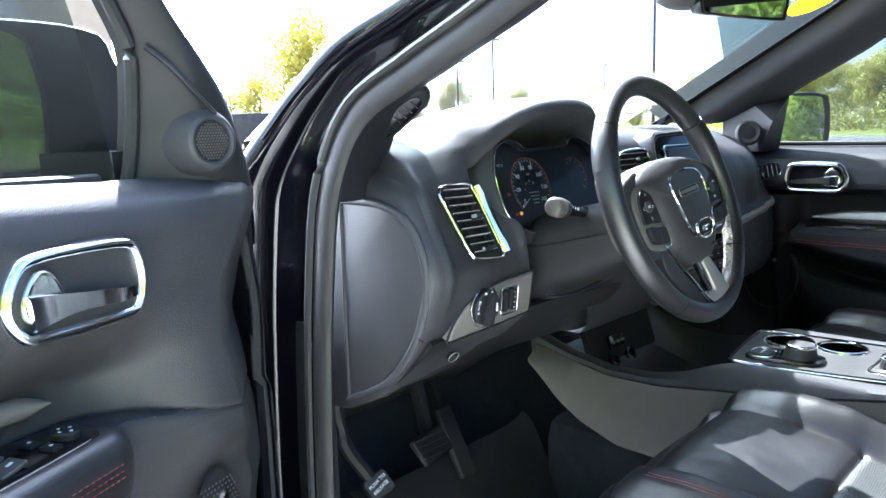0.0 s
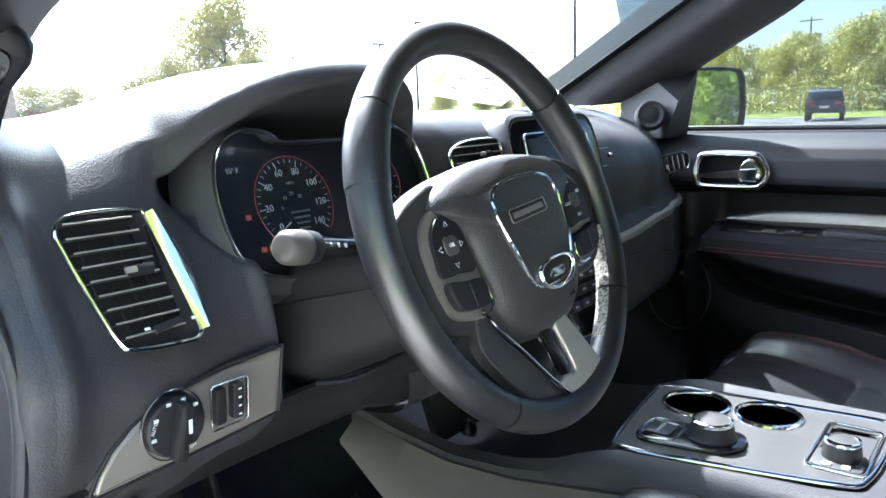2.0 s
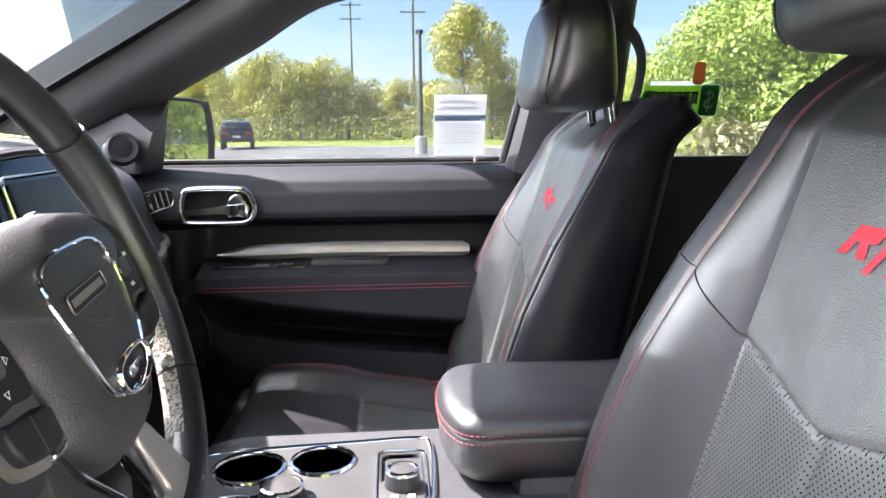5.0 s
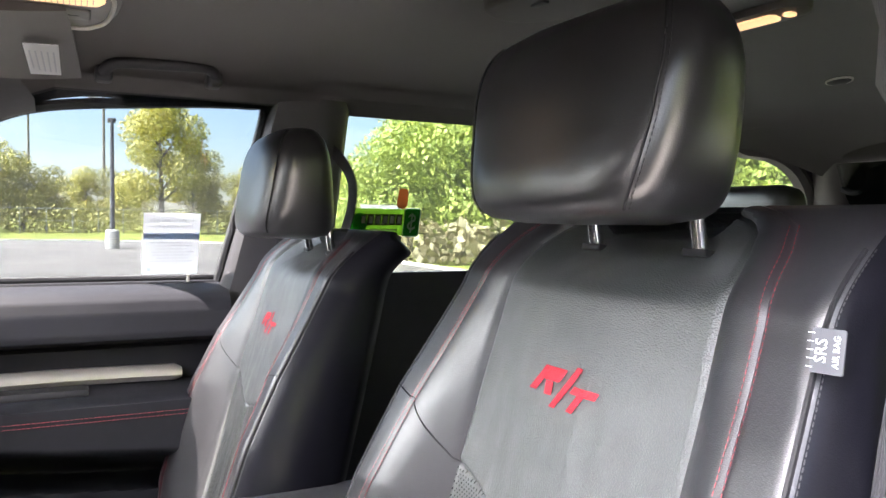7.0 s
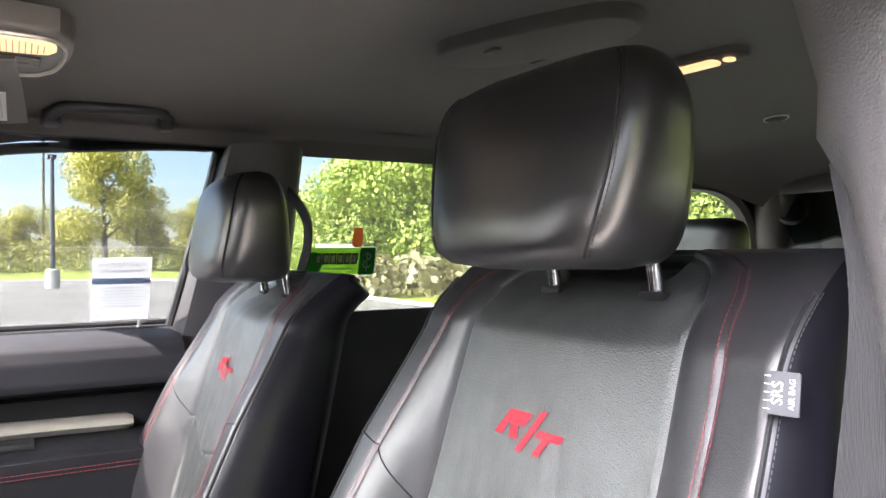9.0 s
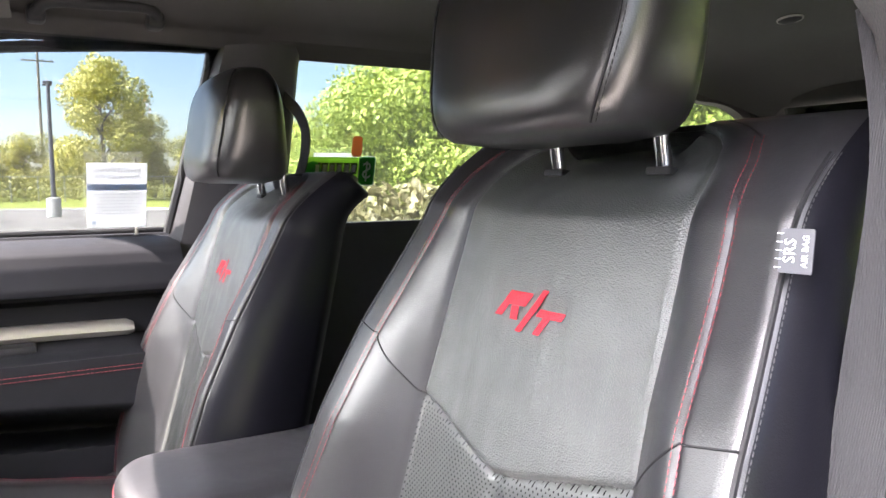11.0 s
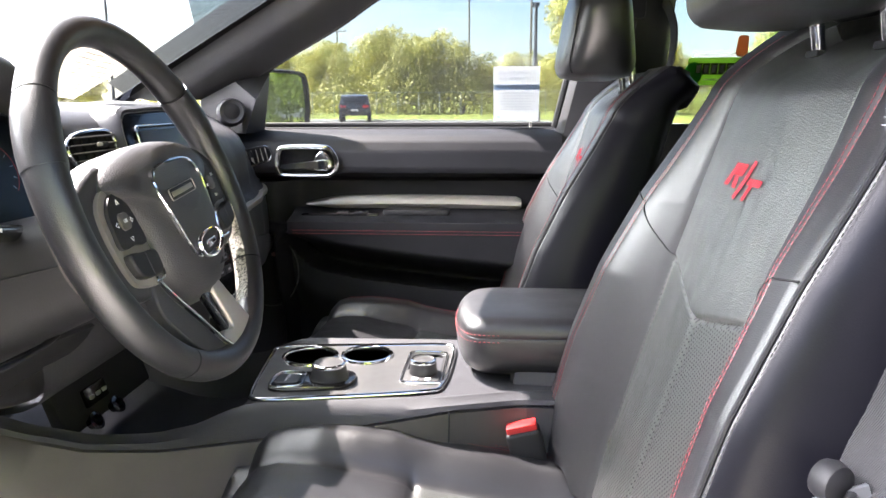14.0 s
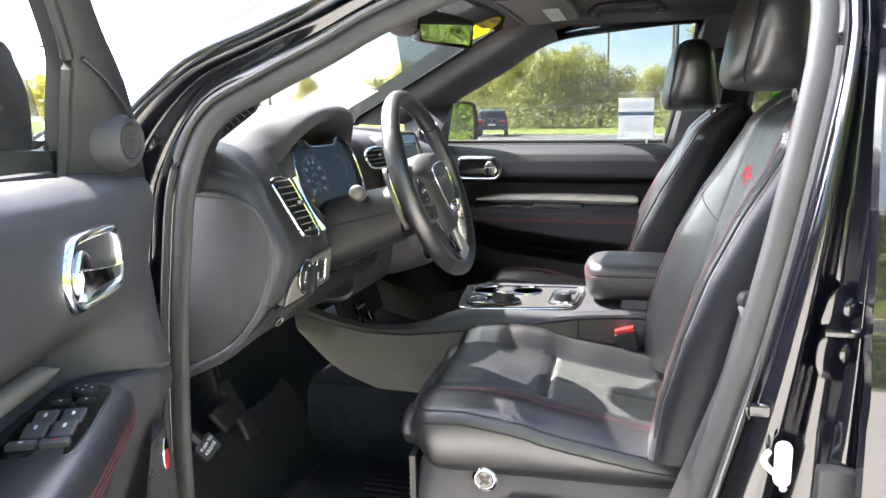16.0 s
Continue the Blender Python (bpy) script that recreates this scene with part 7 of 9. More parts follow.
def back_front(x, z):
    """Depth of the front face at x across and height z, with seams pressed in."""
    ax = abs(x)
    b = lerp_table(BOLSTER, z)
    si, sr = lerp_table(SEAM_IN, z), lerp_table(SEAM_RED, z)
    y = back_y(z) + b * smooth(ax, si - .015, sr + .012)
    if ax < si:
        y += .008 * (1 - (ax / si) ** 2)                       # the middle panel swells
        y -= .004 if z < 1.098 + .037 * ax / .148 else 0.0
    elif ax < sr:
        y += .006 * math.sin(math.pi * (ax - si) / (sr - si))
    y -= .0045 * math.exp(-((ax - si) / .0032) ** 2)
    y -= .0022 * math.exp(-((ax - sr) / .0026) ** 2)
    for a, c in CROSS:
        d = seg_dist(ax, z, a, c)
        y -= .0042 * math.exp(-(d / .0032) ** 2)
    y += .0013 * noise.noise((x * 60, z * 8, 9.0)) * smooth(si - ax, -.01, .03) * smooth(z, 1.34, 1.20)
    y += .0020 * noise.noise((x * 14, z * 10, 2.0)) + .0006 * noise.noise((x * 38, z * 30, 5.0)) * smooth(si - ax, -.02, .02)
    return y


def backrest_ring(z):
    w = lerp_table(WIDTH, z)
    edge = edge_at(z)
    si, sr = lerp_table(SEAM_IN, z), lerp_table(SEAM_RED, z)
    half = [*span(0, si - .009, 20), si - .006, si - .003, si, si + .003, si + .006, *span(si + .010, sr - .008, 9), sr - .005, sr - .0025, sr, sr + .0025, sr + .005, *span(sr + .008, edge, 6)]
    xs = [-x for x in reversed(half[1:])] + half
    b = lerp_table(BOLSTER, z)
    ring = [Vector((x * w, back_front(x, z), z - .030 * smooth(z, 1.31, 1.418) * (1 - smooth(abs(x), .09, .17)))) for x in xs]
    e = ring[-1].y
    d = (.125 - .02 * (z - .8)) * (1 - .12 * smooth(z, 1.33, 1.40) - .40 * smooth(z, 1.390, 1.418) ** 2)
    back = back_y(z) - d
    side = [(edge * w + .010, e - .008), (edge * w + .020, e - .028), (edge * w + .024, (e + back) / 2 + .01), (edge * w + .022, back + .035), (edge * w + .004, back + .012), (edge * w - .04, back + .002)]
    ring += [Vector((x, y, z)) for x, y in side]
    ring += [Vector((x, back - .002, z - .030 * smooth(z, 1.31, 1.418) * (1 - smooth(abs(x), .09, .17)))) for x in span(edge * w - .09, -edge * w + .09, 7)]
    ring += [Vector((-x, y, z)) for x, y in reversed(side)]
    drop = .032 * smooth(z, 1.33, 1.418)
    for q in ring:
        q.z -= drop * clamp((e - .01 - q.y) / d) ** 2          # the crown falls away to the rear
    return ring


def on_back(x, z, lift=.0012):
    w = lerp_table(WIDTH, z)
    e = .002
    tx = Vector((2 * e * w, back_front(x + e, z) - back_front(x - e, z), 0))
    tz = Vector((0, back_front(x, z + e) - back_front(x, z - e), 2 * e))
    n = tz.cross(tx).normalized()
    n = n if n.y > 0 else -n
    return Vector((x * w, back_front(x, z), z)) + n * lift


def cushion_top(x, y):
    """Height of the seat cushion at x across, y fore and aft."""
    ax = abs(x)
    z = lerp_table([(-.50, .775), (-.40, .785), (-.25, .812), (-.225, .818), (-.20, .826), (-.08, .846), (-.02, .848), (.010, .842), (.028, .826), (.038, .800)], y)
    z += (.040 - .018 * smooth(y, -.20, .03)) * smooth(ax, .135, .195) * (1 - smooth(ax, .225, .275) * .6)
    if ax < .145:
        z += .007 * (1 - (ax / .145) ** 2)
    z -= .005 * math.exp(-((ax - .148) / .005) ** 2) * (1 - smooth(y, -.01, .03))
    z -= .003 * math.exp(-((ax - .222) / .003) ** 2) * (1 - smooth(y, -.06, .0))
    if ax < .148:
        z -= .007 * math.exp(-((y + .225) / .006) ** 2)
        if y < -.225:
            z -= .0045 * math.exp(-(x / .005) ** 2)
    z += .0022 * noise.noise((x * 11, y * 11, 7.0)) + .0009 * noise.noise((x * 34, y * 34, 9.0))
    return z


def cushion_mesh():
    rings = []
    for y in [*span(-.50, -.24, 24), *span(-.232, -.215, 6), *span(-.20, .0, 22), *span(.008, .038, 9)]:
        k = smooth(y, -.03, .038)
        w = .262 - .028 * k * k
        xs = [i / 40 * w for i in range(-40, 41)]
        top = [Vector((x, y + .006 * (1 - (x / w) ** 2) * k, cushion_top(x, y))) for x in xs]
        edge = top[-1].z
        low = .735 + .03 * k
        side = [(w + .014, edge - .010), (w + .024, edge - .030), (w + .020, low + .022), (w + .002, low)]
        ring = top + [Vector((x, y, z)) for x, z in side] + [Vector((x, y, low - .006)) for x in span(w - .04, -w + .04, 5)] + [Vector((-x, y, z)) for x, z in reversed(side)]
        rings.append(ring)
    # rounded nose
    last = rings[-1]
    for g, dy in ((.985, .010), (.94, .018), (.84, .024), (.6, .027)):
        c = sum(last, Vector()) / len(last)
        rings.append([Vector((c.x + (q.x - c.x) * (1 - (1 - g) * .25), q.y + dy, c.z + (q.z - c.z) * g)) for q in last])
    return loft(rings, True, True)


def headrest_mesh(parts):
    """A soft block with a flat front, side pads and a rounded crown; face: front skin; sides."""
    rows = []
    for k in span(-1, 1, 34):
        z = 1.496 + .096 * math.copysign(abs(k) ** .86, k)
        e = (1 - abs(k) ** 4.5) ** .38
        wide = (.130 + .020 * smooth(k, -1, .3) * (1 - .35 * smooth(k, .3, 1))) * (.62 + .38 * e)
        front = -.552 - .02 * k - .05 * (1 - e)
        back = -.672 + .015 * k + .045 * (1 - e)
        row = []
        for t in span(0, 1, 61)[:-1]:
            a = 2 * math.pi * t
            c, s = math.cos(a), math.sin(a)
            x = wide * math.copysign(abs(c) ** .42, c) * (1.0 if s > 0 else 1 - .10 * abs(s))
            y = (front + back) / 2 + (front - back) / 2 * math.copysign(abs(s) ** .48, s)
            if s > 0:
                y += .012 * (1 - (x / wide) ** 2)
            row.append(Vector((x, y, z + .003 * noise.noise((x * 16, y * 16, z * 16)))))
        rows.append(row)
    parts += [[r[7] for r in rows], [r[23] for r in rows]]
    return loft(rows, True, True)


def front_seat():
    s = thing("front_seat", (0, 0, 0), "black leather bucket seat with red stitching and headrest", "car seat", "front seats", local=True)
    zs = [*span(.80, 1.06, 34), *span(1.064, 1.22, 80), *span(1.226, 1.36, 26), *span(1.364, 1.418, 14)]
    bm = loft([backrest_ring(z) for z in zs], True, True)
    bm.faces.ensure_lookup_table()
    for f in bm.faces:
        c = f.calc_center_median()
        w = lerp_table(WIDTH, c.z)
        x = abs(c.x / w)
        if c.y > back_y(c.z) - .05 and x < lerp_table(SEAM_IN, c.z):
            f.material_index = 2 if c.z < 1.098 + .037 * x / .148 else 1
        # flanks and rear take the skin with shade in its colour
        elif abs(c.x) > edge_at(c.z) * w + .012 or c.y < back_y(c.z) - .06:
            f.material_index = 3
    part("backrest", bm, LEATHER, s, "black leather backrest with a worn middle panel", mats=[LEATHER, SUEDE, PERFORATED, SIDESHADE], angle=60)
    # top roll where the posts enter
    cm = cushion_mesh()
    for f in cm.faces:
        c = f.calc_center_median()
        if abs(c.x) < .146 and c.z > .76 and c.y < -.225:
            f.material_index = 1
    part("seat_cushion", cm, LEATHER, s, "black leather seat cushion", mats=[LEATHER, PERFORATED], angle=60)
    # piping round the cushion's edge
    for sg in (-1, 1):
        for dx, dz, rr in ((.0146, -.0095, .0020), (.0246, -.030, .0016)):
            line = []
            for y in span(-.47, .034, 44):
                w = .262 - .028 * smooth(y, -.03, .038) ** 2
                line.append(Vector((sg * (w + dx), y, cushion_top(w, y) + dz)))
            part("edge_seam", tube(line, rr, 6), DARK, s)
        part("stitching", dashes([q + Vector((-sg * .004, 0, .003)) for q in line[:30]], .0036, .0014, .0006), GREYTHREAD, s, kind="stuff")
    # stitch lines
    for sg in (-1, 1):
        for off in (-.0042, .0042):
            part("stitching", dashes([on_back(sg * (lerp_table(SEAM_RED, z) + off), z, .0010) for z in span(.83, 1.40, 70)], .0042, .0013, .00042), REDTHREAD, s, kind="stuff")
            part("stitching", dashes([Vector((sg * (.222 + off), y, cushion_top(.222 + off, y) + .0012)) for y in span(-.46, -.02, 50)], .0042, .0014, .00042), REDTHREAD, s, kind="stuff")
        part("bolster_seam", tube([on_back(sg * (.150 + .063 * k), 1.136 + .059 * k, .0002) for k in span(0, 1, 20)] + [on_back(sg * (.213 + .045 * k), 1.195 + .008 * k, .0002) for k in span(.05, 1, 12)], .0010, 5), DARK, s)
        edge = [Vector((sg * (edge_at(z) * lerp_table(WIDTH, z) + .007), back_front(edge_at(z), z) - .0035, z)) for z in span(.84, 1.385, 44)]
        part("edge_seam", tube(edge, .0022, 6), DARK, s)
        part("stitching", dashes([q + Vector((sg * .006, -.002, 0)) for q in edge], .0036, .0014, .0006), GREYTHREAD, s, kind="stuff")
    part("stitching", dashes([Vector((x, .030 - .30 * (abs(x) / .26) ** 8 * .2, cushion_top(x, .020) - .006)) for x in span(-.21, .21, 40)], .0042, .0014, .00042), REDTHREAD, s, kind="stuff")
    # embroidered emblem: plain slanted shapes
    def bar(x0, y0, x1, y1):
        return [(x0, y0), (x1, y0), (x1, y1), (x0, y1)]
    for pts in (bar(-.046, -.009, -.0365, .015), bar(-.036, .003, -.013, .015), [(-.032, .0025), (-.021, .0025), (-.012, -.009), (-.023, -.009)], bar(-.003, -.020, .005, .020), bar(.010, -.003, .044, .003), bar(.022, -.019, .031, -.0035)):
        pts = [(x + .70 * y, y) for x, y in pts]
        bm = bmesh.new()
        f = bm.faces.new([bm.verts.new((-x, y, 0)) for x, y in pts])
        bmesh.ops.triangulate(bm, faces=[f])
        bmesh.ops.subdivide_edges(bm, edges=bm.edges, cuts=3, use_grid_fill=True)
        for v in bm.verts:
            x, z = v.co.x, 1.246 + v.co.y
            v.co = Vector((x, back_front(x, z) + .0014, z))
        bmesh.ops.solidify(bm, geom=list(bm.faces), thickness=.0012)
        bmesh.ops.recalc_face_normals(bm, faces=bm.faces)
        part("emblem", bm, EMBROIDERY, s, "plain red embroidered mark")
    _hs = []
    _hd = part("headrest", headrest_mesh(_hs), HEADLEATHER, s, "padded black leather headrest", angle=60)
    for sg in (-1, 1):
        col = [q + Vector((sg * .0012, .0010, 0)) for q in _hs[0 if sg > 0 else 1][2:-2]]
        part("headrest_seam", tube(col, .0013, 5), DARK, _hd)
        part("stitching", dashes([q + Vector((sg * .0046, -.0012, 0)) for q in col], .0036, .0014, .0006), GREYTHREAD, _hd, kind="stuff")
        part("post", tube([(sg * .071, -.664, 1.46), (sg * .071, -.676, 1.39), (sg * .071, -.686, 1.33)], .0075, 14), CHROME, _hd, "chrome headrest post")
        part("post_guide", box((.030, .022, .008), (sg * .071, -.680, 1.374), .003, turn=Matrix.Rotation(radians(10), 4, "X")), DARK, s)
    # frame below: side valance, rails
    for sg in (-1, 1):
        def side(u, v, sg=sg):
            y = .025 - .56 * u
            top = .782 + .030 * smooth(u, .55, 1.0) - .012 * math.sin(math.pi * u) - .05 * (1 - smooth(u, 0, .05))
            z = .60 + (top - .60) * v
            return Vector((sg * (.250 + .020 * math.sin(math.pi * clamp(v * .85 + .1)) - .02 * (1 - smooth(u, 0, .06))), y, z))
        part("side_valance", sheet(side, span(0, 1, 34), span(0, 1, 18), .012), SOFT, s, "charcoal plastic seat side cover")
        part("rail", box((.04, .62, .05), (sg * .19, -.22, .50), .01), DARK, s)
        part("recliner_cover", sheet(lambda u, v, sg=sg: Vector((sg * (.240 + .016 * math.sin(math.pi * v)), -.40 - .16 * u, .735 + (.10 + .06 * u) * v - .02)), span(0, 1, 12), span(0, 1, 10), .012), SOFT, s)
    part("front_valance", sheet(lambda u, v: Vector((-.255 + .51 * u, .030 + .012 * math.sin(math.pi * u), .62 + .13 * v)), span(0, 1, 12), span(0, 1, 6), .012), SOFT, s)
    part("seat_pan", box((.48, .52, .10), (0, -.24, .68), .03), DARK, s)
    part("back_shell", sheet(lambda u, v: Vector((-.19 + .38 * u, -.735 + .18 * (1 - v) * .85 - .02 * math.sin(math.pi * u), .84 + .50 * v)), span(0, 1, 10), span(0, 1, 10), .01), SOFT, s)
    # the cushion's nose ends a little behind the knees of the console
    for ob in s.children:
        for v in ob.data.vertices:
            if v.co.z < .90 and v.co.y > -.2:
                v.co.y = -.2 + (v.co.y + .2) * .87
    return s


_seat = front_seat()
_seat.matrix_basis = Matrix.Translation((-.39, -.59, 0)) @ Matrix.Rotation(radians(2.5), 4, 'Z') @ Matrix.Translation((0, .59, 0))
_pax = copy_thing(_seat, pose(.39, .095, -.035))
tagged(_pax, "black leather passenger bucket seat with red stitching and headrest")
for _s, _dx in ((_seat, -1), (_pax, 1)):
    # floor mounts down to the pan
    part("mount", join(box((.05, .08, .12), (.19, .02, .46), .01), box((.05, .08, .12), (-.19, .02, .46), .01), box((.05, .08, .12), (.19, -.46, .46), .01), box((.05, .08, .12), (-.19, -.46, .46), .01)), DARK, _s)

# driver's extras: woven side label, round lumbar switch, seat buckle, belt
_lb = thing("airbag_label", (-.648, -.618, 1.32), "grey woven side airbag label sewn to the seat edge", "label")
_lbm = axes((-.643, -.604, 1.3215), (0, 0, 1), (-.25, .95, .15))
part("tag", prism(round_rect(.029, .021, .0015), .0015, _lbm, .0004), LABELGREY, _lb)
part("lettering", text_mesh("SRS", .0105, _lbm @ Matrix.Translation((0, .0036, .0004))), WHITEPRINT, _lb)
part("lettering", text_mesh("AIR BAG", .0055, _lbm @ Matrix.Translation((0, -.0058, .0004))), WHITEPRINT, _lb)
for i in range(5):
    part("stitch", box((.0006, .004, .0006), bevel=0, turn=_lbm @ Matrix.Translation((-.011 + .0055 * i, .0105, .0006))), WHITEPRINT, _lb)
_sk = thing("seat_switch", (-.69, -.145, .73), "round black lumbar switch with a chrome ring", "switch")
_skm = axes((-.683, -.145, .728), (0, 1, 0), (-1, 0, 0))
part("ring", lathe([(.021, 0), (.0225, .004), (.019, .007), (.0175, .003)], 30, _skm), CHROME, _sk)
part("pad", lathe([(.0175, .002), (.014, .006), (.0, .0055)], 26, _skm), PIANO, _sk)
part("cross", join(box((.022, .006, .003), bevel=.001, turn=_skm @ Matrix.Translation((0, 0, .007)) @ Matrix.Rotation(radians(45), 4, "Z")), box((.006, .022, .003), bevel=.001, turn=_skm @ Matrix.Translation((0, 0, .007)) @ Matrix.Rotation(radians(45), 4, "Z"))), HARD, _sk)
_s2 = axes((-.684, -.235, .690), (0, 1, 0), (-1, 0, 0))
part("seat_lever", prism(round_rect(.10, .022, .010), .012, _s2 @ Matrix.Translation((0, 0, .010)), .004), DARK, _sk)


def buckle(x, y, z, group):
    b = thing("seat_belt_buckle", (x, y, z - .12), "black seat belt buckle with a red release button", "buckle", group)
    m = Matrix.Translation((x, y, z)) @ Matrix.Rotation(radians(-14), 4, "X")
    part("housing", box((.030, .050, .105), bevel=.007, seg=3, turn=m @ Matrix.Translation((0, 0, -.055))), DARK, b)
    part("button", box((.024, .044, .016), bevel=.003, turn=m @ Matrix.Translation((0, .0, -.002))), REDPLASTIC, b, "red release button")
    part("slot", box((.026, .046, .003), bevel=.0006, turn=m @ Matrix.Translation((.001, -.001, -.012))), SATIN, b)
    part("strap", box((.012, .040, .12), bevel=.003, turn=m @ Matrix.Translation((0, 0, -.15))), WEBBING, b)


buckle(-.176, -.366, .868, "seat belt buckles")

belt = thing("seat_belt", (-.76, -.60, .6), "black seat belt hanging by the door pillar", "seat belt")
part("shoulder_strap", ribbon(curve([(-.662, -.668, 1.48), (-.684, -.655, 1.38), (-.680, -.640, 1.24), (-.692, -.600, 1.12), (-.712, -.572, 1.07)], 24), .046, .0016, up=(.55, -.83, 0)), WEBBING, belt, "black belt webbing")
part("lap_strap", ribbon(curve([(-.712, -.566, 1.06), (-.725, -.540, .95), (-.735, -.50, .83), (-.735, -.46, .70), (-.72, -.44, .55)], 22), .046, .0016, up=(.75, -.6, .2)), WEBBING, belt)
part("guide", box((.022, .05, .030), (-.655, -.680, 1.485), .009), PILLARGREY, belt)
part("latch_plate", box((.004, .036, .050), (-.712, -.568, 1.055), .001, turn=Matrix.Rotation(radians(-20), 4, "X")), GALV, belt)
part("latch_grip", lathe([(.007, -.010), (.013, -.007), (.015, 0), (.013, .007), (.007, .010)], 20, axes((-.706, -.556, 1.082), (0, 1, 0), (1, .5, 0))), DARK, belt, "black plastic tongue grip")
part("strap_loop", ring_frame(round_rect(.026, .054, .006), .006, .004, axes((-.714, -.565, 1.050), (.8, -.6, 0), (-.6, -.8, 0))), DARK, belt)
belt2 = thing("seat_belt", (.72, -.62, .6), "black passenger seat belt by the far pillar", "seat belt")
part("shoulder_strap", ribbon(curve([(.672, -.62, 1.52), (.68, -.60, 1.38), (.71, -.58, 1.22), (.72, -.55, 1.0), (.73, -.50, .75)], 22), .046, .0016, up=(-.8, .5, 0)), WEBBING, belt2)
part("guide", box((.03, .06, .05), (.668, -.628, 1.535), .012), DARK, belt2)
part("strap_bow", ribbon(curve([(.690, -.700, 1.558), (.640, -.700, 1.537), (.588, -.700, 1.512), (.551, -.700, 1.481), (.544, -.700, 1.455), (.551, -.700, 1.43), (.570, -.700, 1.40), (.605, -.690, 1.33)], 40), .028, .004, up=(-.3, .9, 0)), WEBBING, belt2, "bowed black strap behind the headrest")

# ---- second row ----
def rear_seat(x):
    r = thing("second_row_bench", (x, -1.35, .45), "black leather second-row seat with headrest", "car seat", "second-row seats")
    rows = []
    for z in span(.80, 1.36, 20):
        k = (z - .8) / .56
        y, w = -1.62 - .17 * k, .245 - .05 * smooth(k, .85, 1)
        rows.append([Vector((x + w * math.copysign(abs(math.cos(a)) ** .5, math.cos(a)), y + (.07 - .03 * smooth(k, .85, 1)) * math.copysign(abs(math.sin(a)) ** .5, math.sin(a)), z)) for a in span(0, 2 * math.pi, 41)[:-1]])
    part("backrest", loft(rows), LEATHER, r)
    part("cushion", box((.50, .50, .14), (x, -1.38, .80), .05, 4), LEATHER, r)
    part("base", box((.46, .46, .30), (x, -1.40, .58), .03), DARK, r)
    rows = []
    for k in span(-1, 1, 16):
        e = (1 - abs(k) ** 4) ** .5
        rows.append([Vector((x + (.085 + .045 * e) * math.copysign(abs(math.cos(a)) ** .5, math.cos(a)), -1.76 + (.02 + .035 * e) * math.copysign(abs(math.sin(a)) ** .55, math.sin(a)), 1.425 + .075 * k)) for a in span(0, 2 * math.pi, 37)[:-1]])
    part("headrest", loft(rows), LEATHER, r, "padded black headrest")
    for s in (-.055, .055):
        part("post", tube([(x + s, -1.80, 1.30), (x + s, -1.80, 1.40)], .006, 8), CHROME, r)


rear_seat(.42)
rear_seat(-.42)

# ---- passenger door, shut ----
pdoor = thing("passenger_door", (.75, -.05, .45), "black front passenger door with a satin trim strip", "car door")
RIDGE = [(-.50, .838), (-.357, .848), (-.15, .866), (.047, .890), (.12, .904), (.157, .918), (.195, .955), (.222, 1.005), (.45, 1.06)]
UPPER = [(.80, .70), (1.0, .70), (1.135, .690), (1.142, .684), (1.16, .680), (1.20, .684), (1.225, .700), (1.238, .722), (1.248, .760), (1.252, .80)]


def pdoor_x(y, z):
    front = smooth(y, .20, .26)                        # the panel ahead of the armrest is plain
    up = lerp_table(UPPER, z)
    cave = .055 * smooth(z, 1.148, 1.128) * (1 - .75 * smooth(y, .20, .36)) * smooth(y, -.47, -.40)
    x = up + cave
    if z < 1.128:
        x = .738 + (.69 - .738) * front
    zr = lerp_table(RIDGE, y)
    arm = smooth(z, 1.052, 1.030) * smooth(z, zr + .006, min(zr + .085, 1.0)) * (1 - front)
    x -= .122 * arm
    under = smooth(z, zr + .004, zr - .012)
    x -= (.082 - .028 * front) * under
    x += .055 * smooth(z, zr - .06, zr - .22) * smooth(y, -.46, .05) * (1 - .4 * front)
    return x


_pz2 = [*span(.46, .80, 12), *span(.81, 1.06, 60), *span(1.062, 1.128, 12), *span(1.130, 1.150, 12), *span(1.155, 1.252, 22)]
part("inner_panel", sheet(lambda y, z: Vector((pdoor_x(y, z), y, z)), span(-.475, .42, 90), _pz2, 0), DOORBLACK, pdoor)
part("outer_panel", sheet(lambda u, v: Vector((.945 - .02 * abs(2 * v - 1) ** 2, .46 - 1.06 * u, .46 + .79 * v)), span(0, 1, 10), span(0, 1, 10), .02), PAINT, pdoor)
part("belt_cap", loft([[Vector((x, y, z)) for x, z in ((.795, 1.249), (.80, 1.256), (.83, 1.257), (.90, 1.25), (.94, 1.23))] for y in span(.46, -.60, 16)], False, False), DOORBLACK, pdoor)
part("belt_seal", tube([(.826, y, 1.262) for y in span(.44, -.462, 12)], .007, 8), RUBBER, pdoor)
pane = part("pane", sheet(lambda u, v: Vector((.845 - .155 * v - .02 * v * v, .46 - (1.0 + .07 * v) * u, 1.25 + .40 * v)), span(0, 1, 10), span(0, 1, 8), .004), GLASS, pdoor, "clear side window")
pane.visible_shadow = False
part("window_frame", tube(curve([(.79, .40, 1.33), (.772, .285, 1.412), (.738, .094, 1.511), (.705, -.079, 1.604), (.694, -.308, 1.634), (.691, -.520, 1.646), (.698, -.545, 1.625), (.735, -.50, 1.43), (.778, -.462, 1.258)], 60), .011, 8), RUBBER, pdoor)
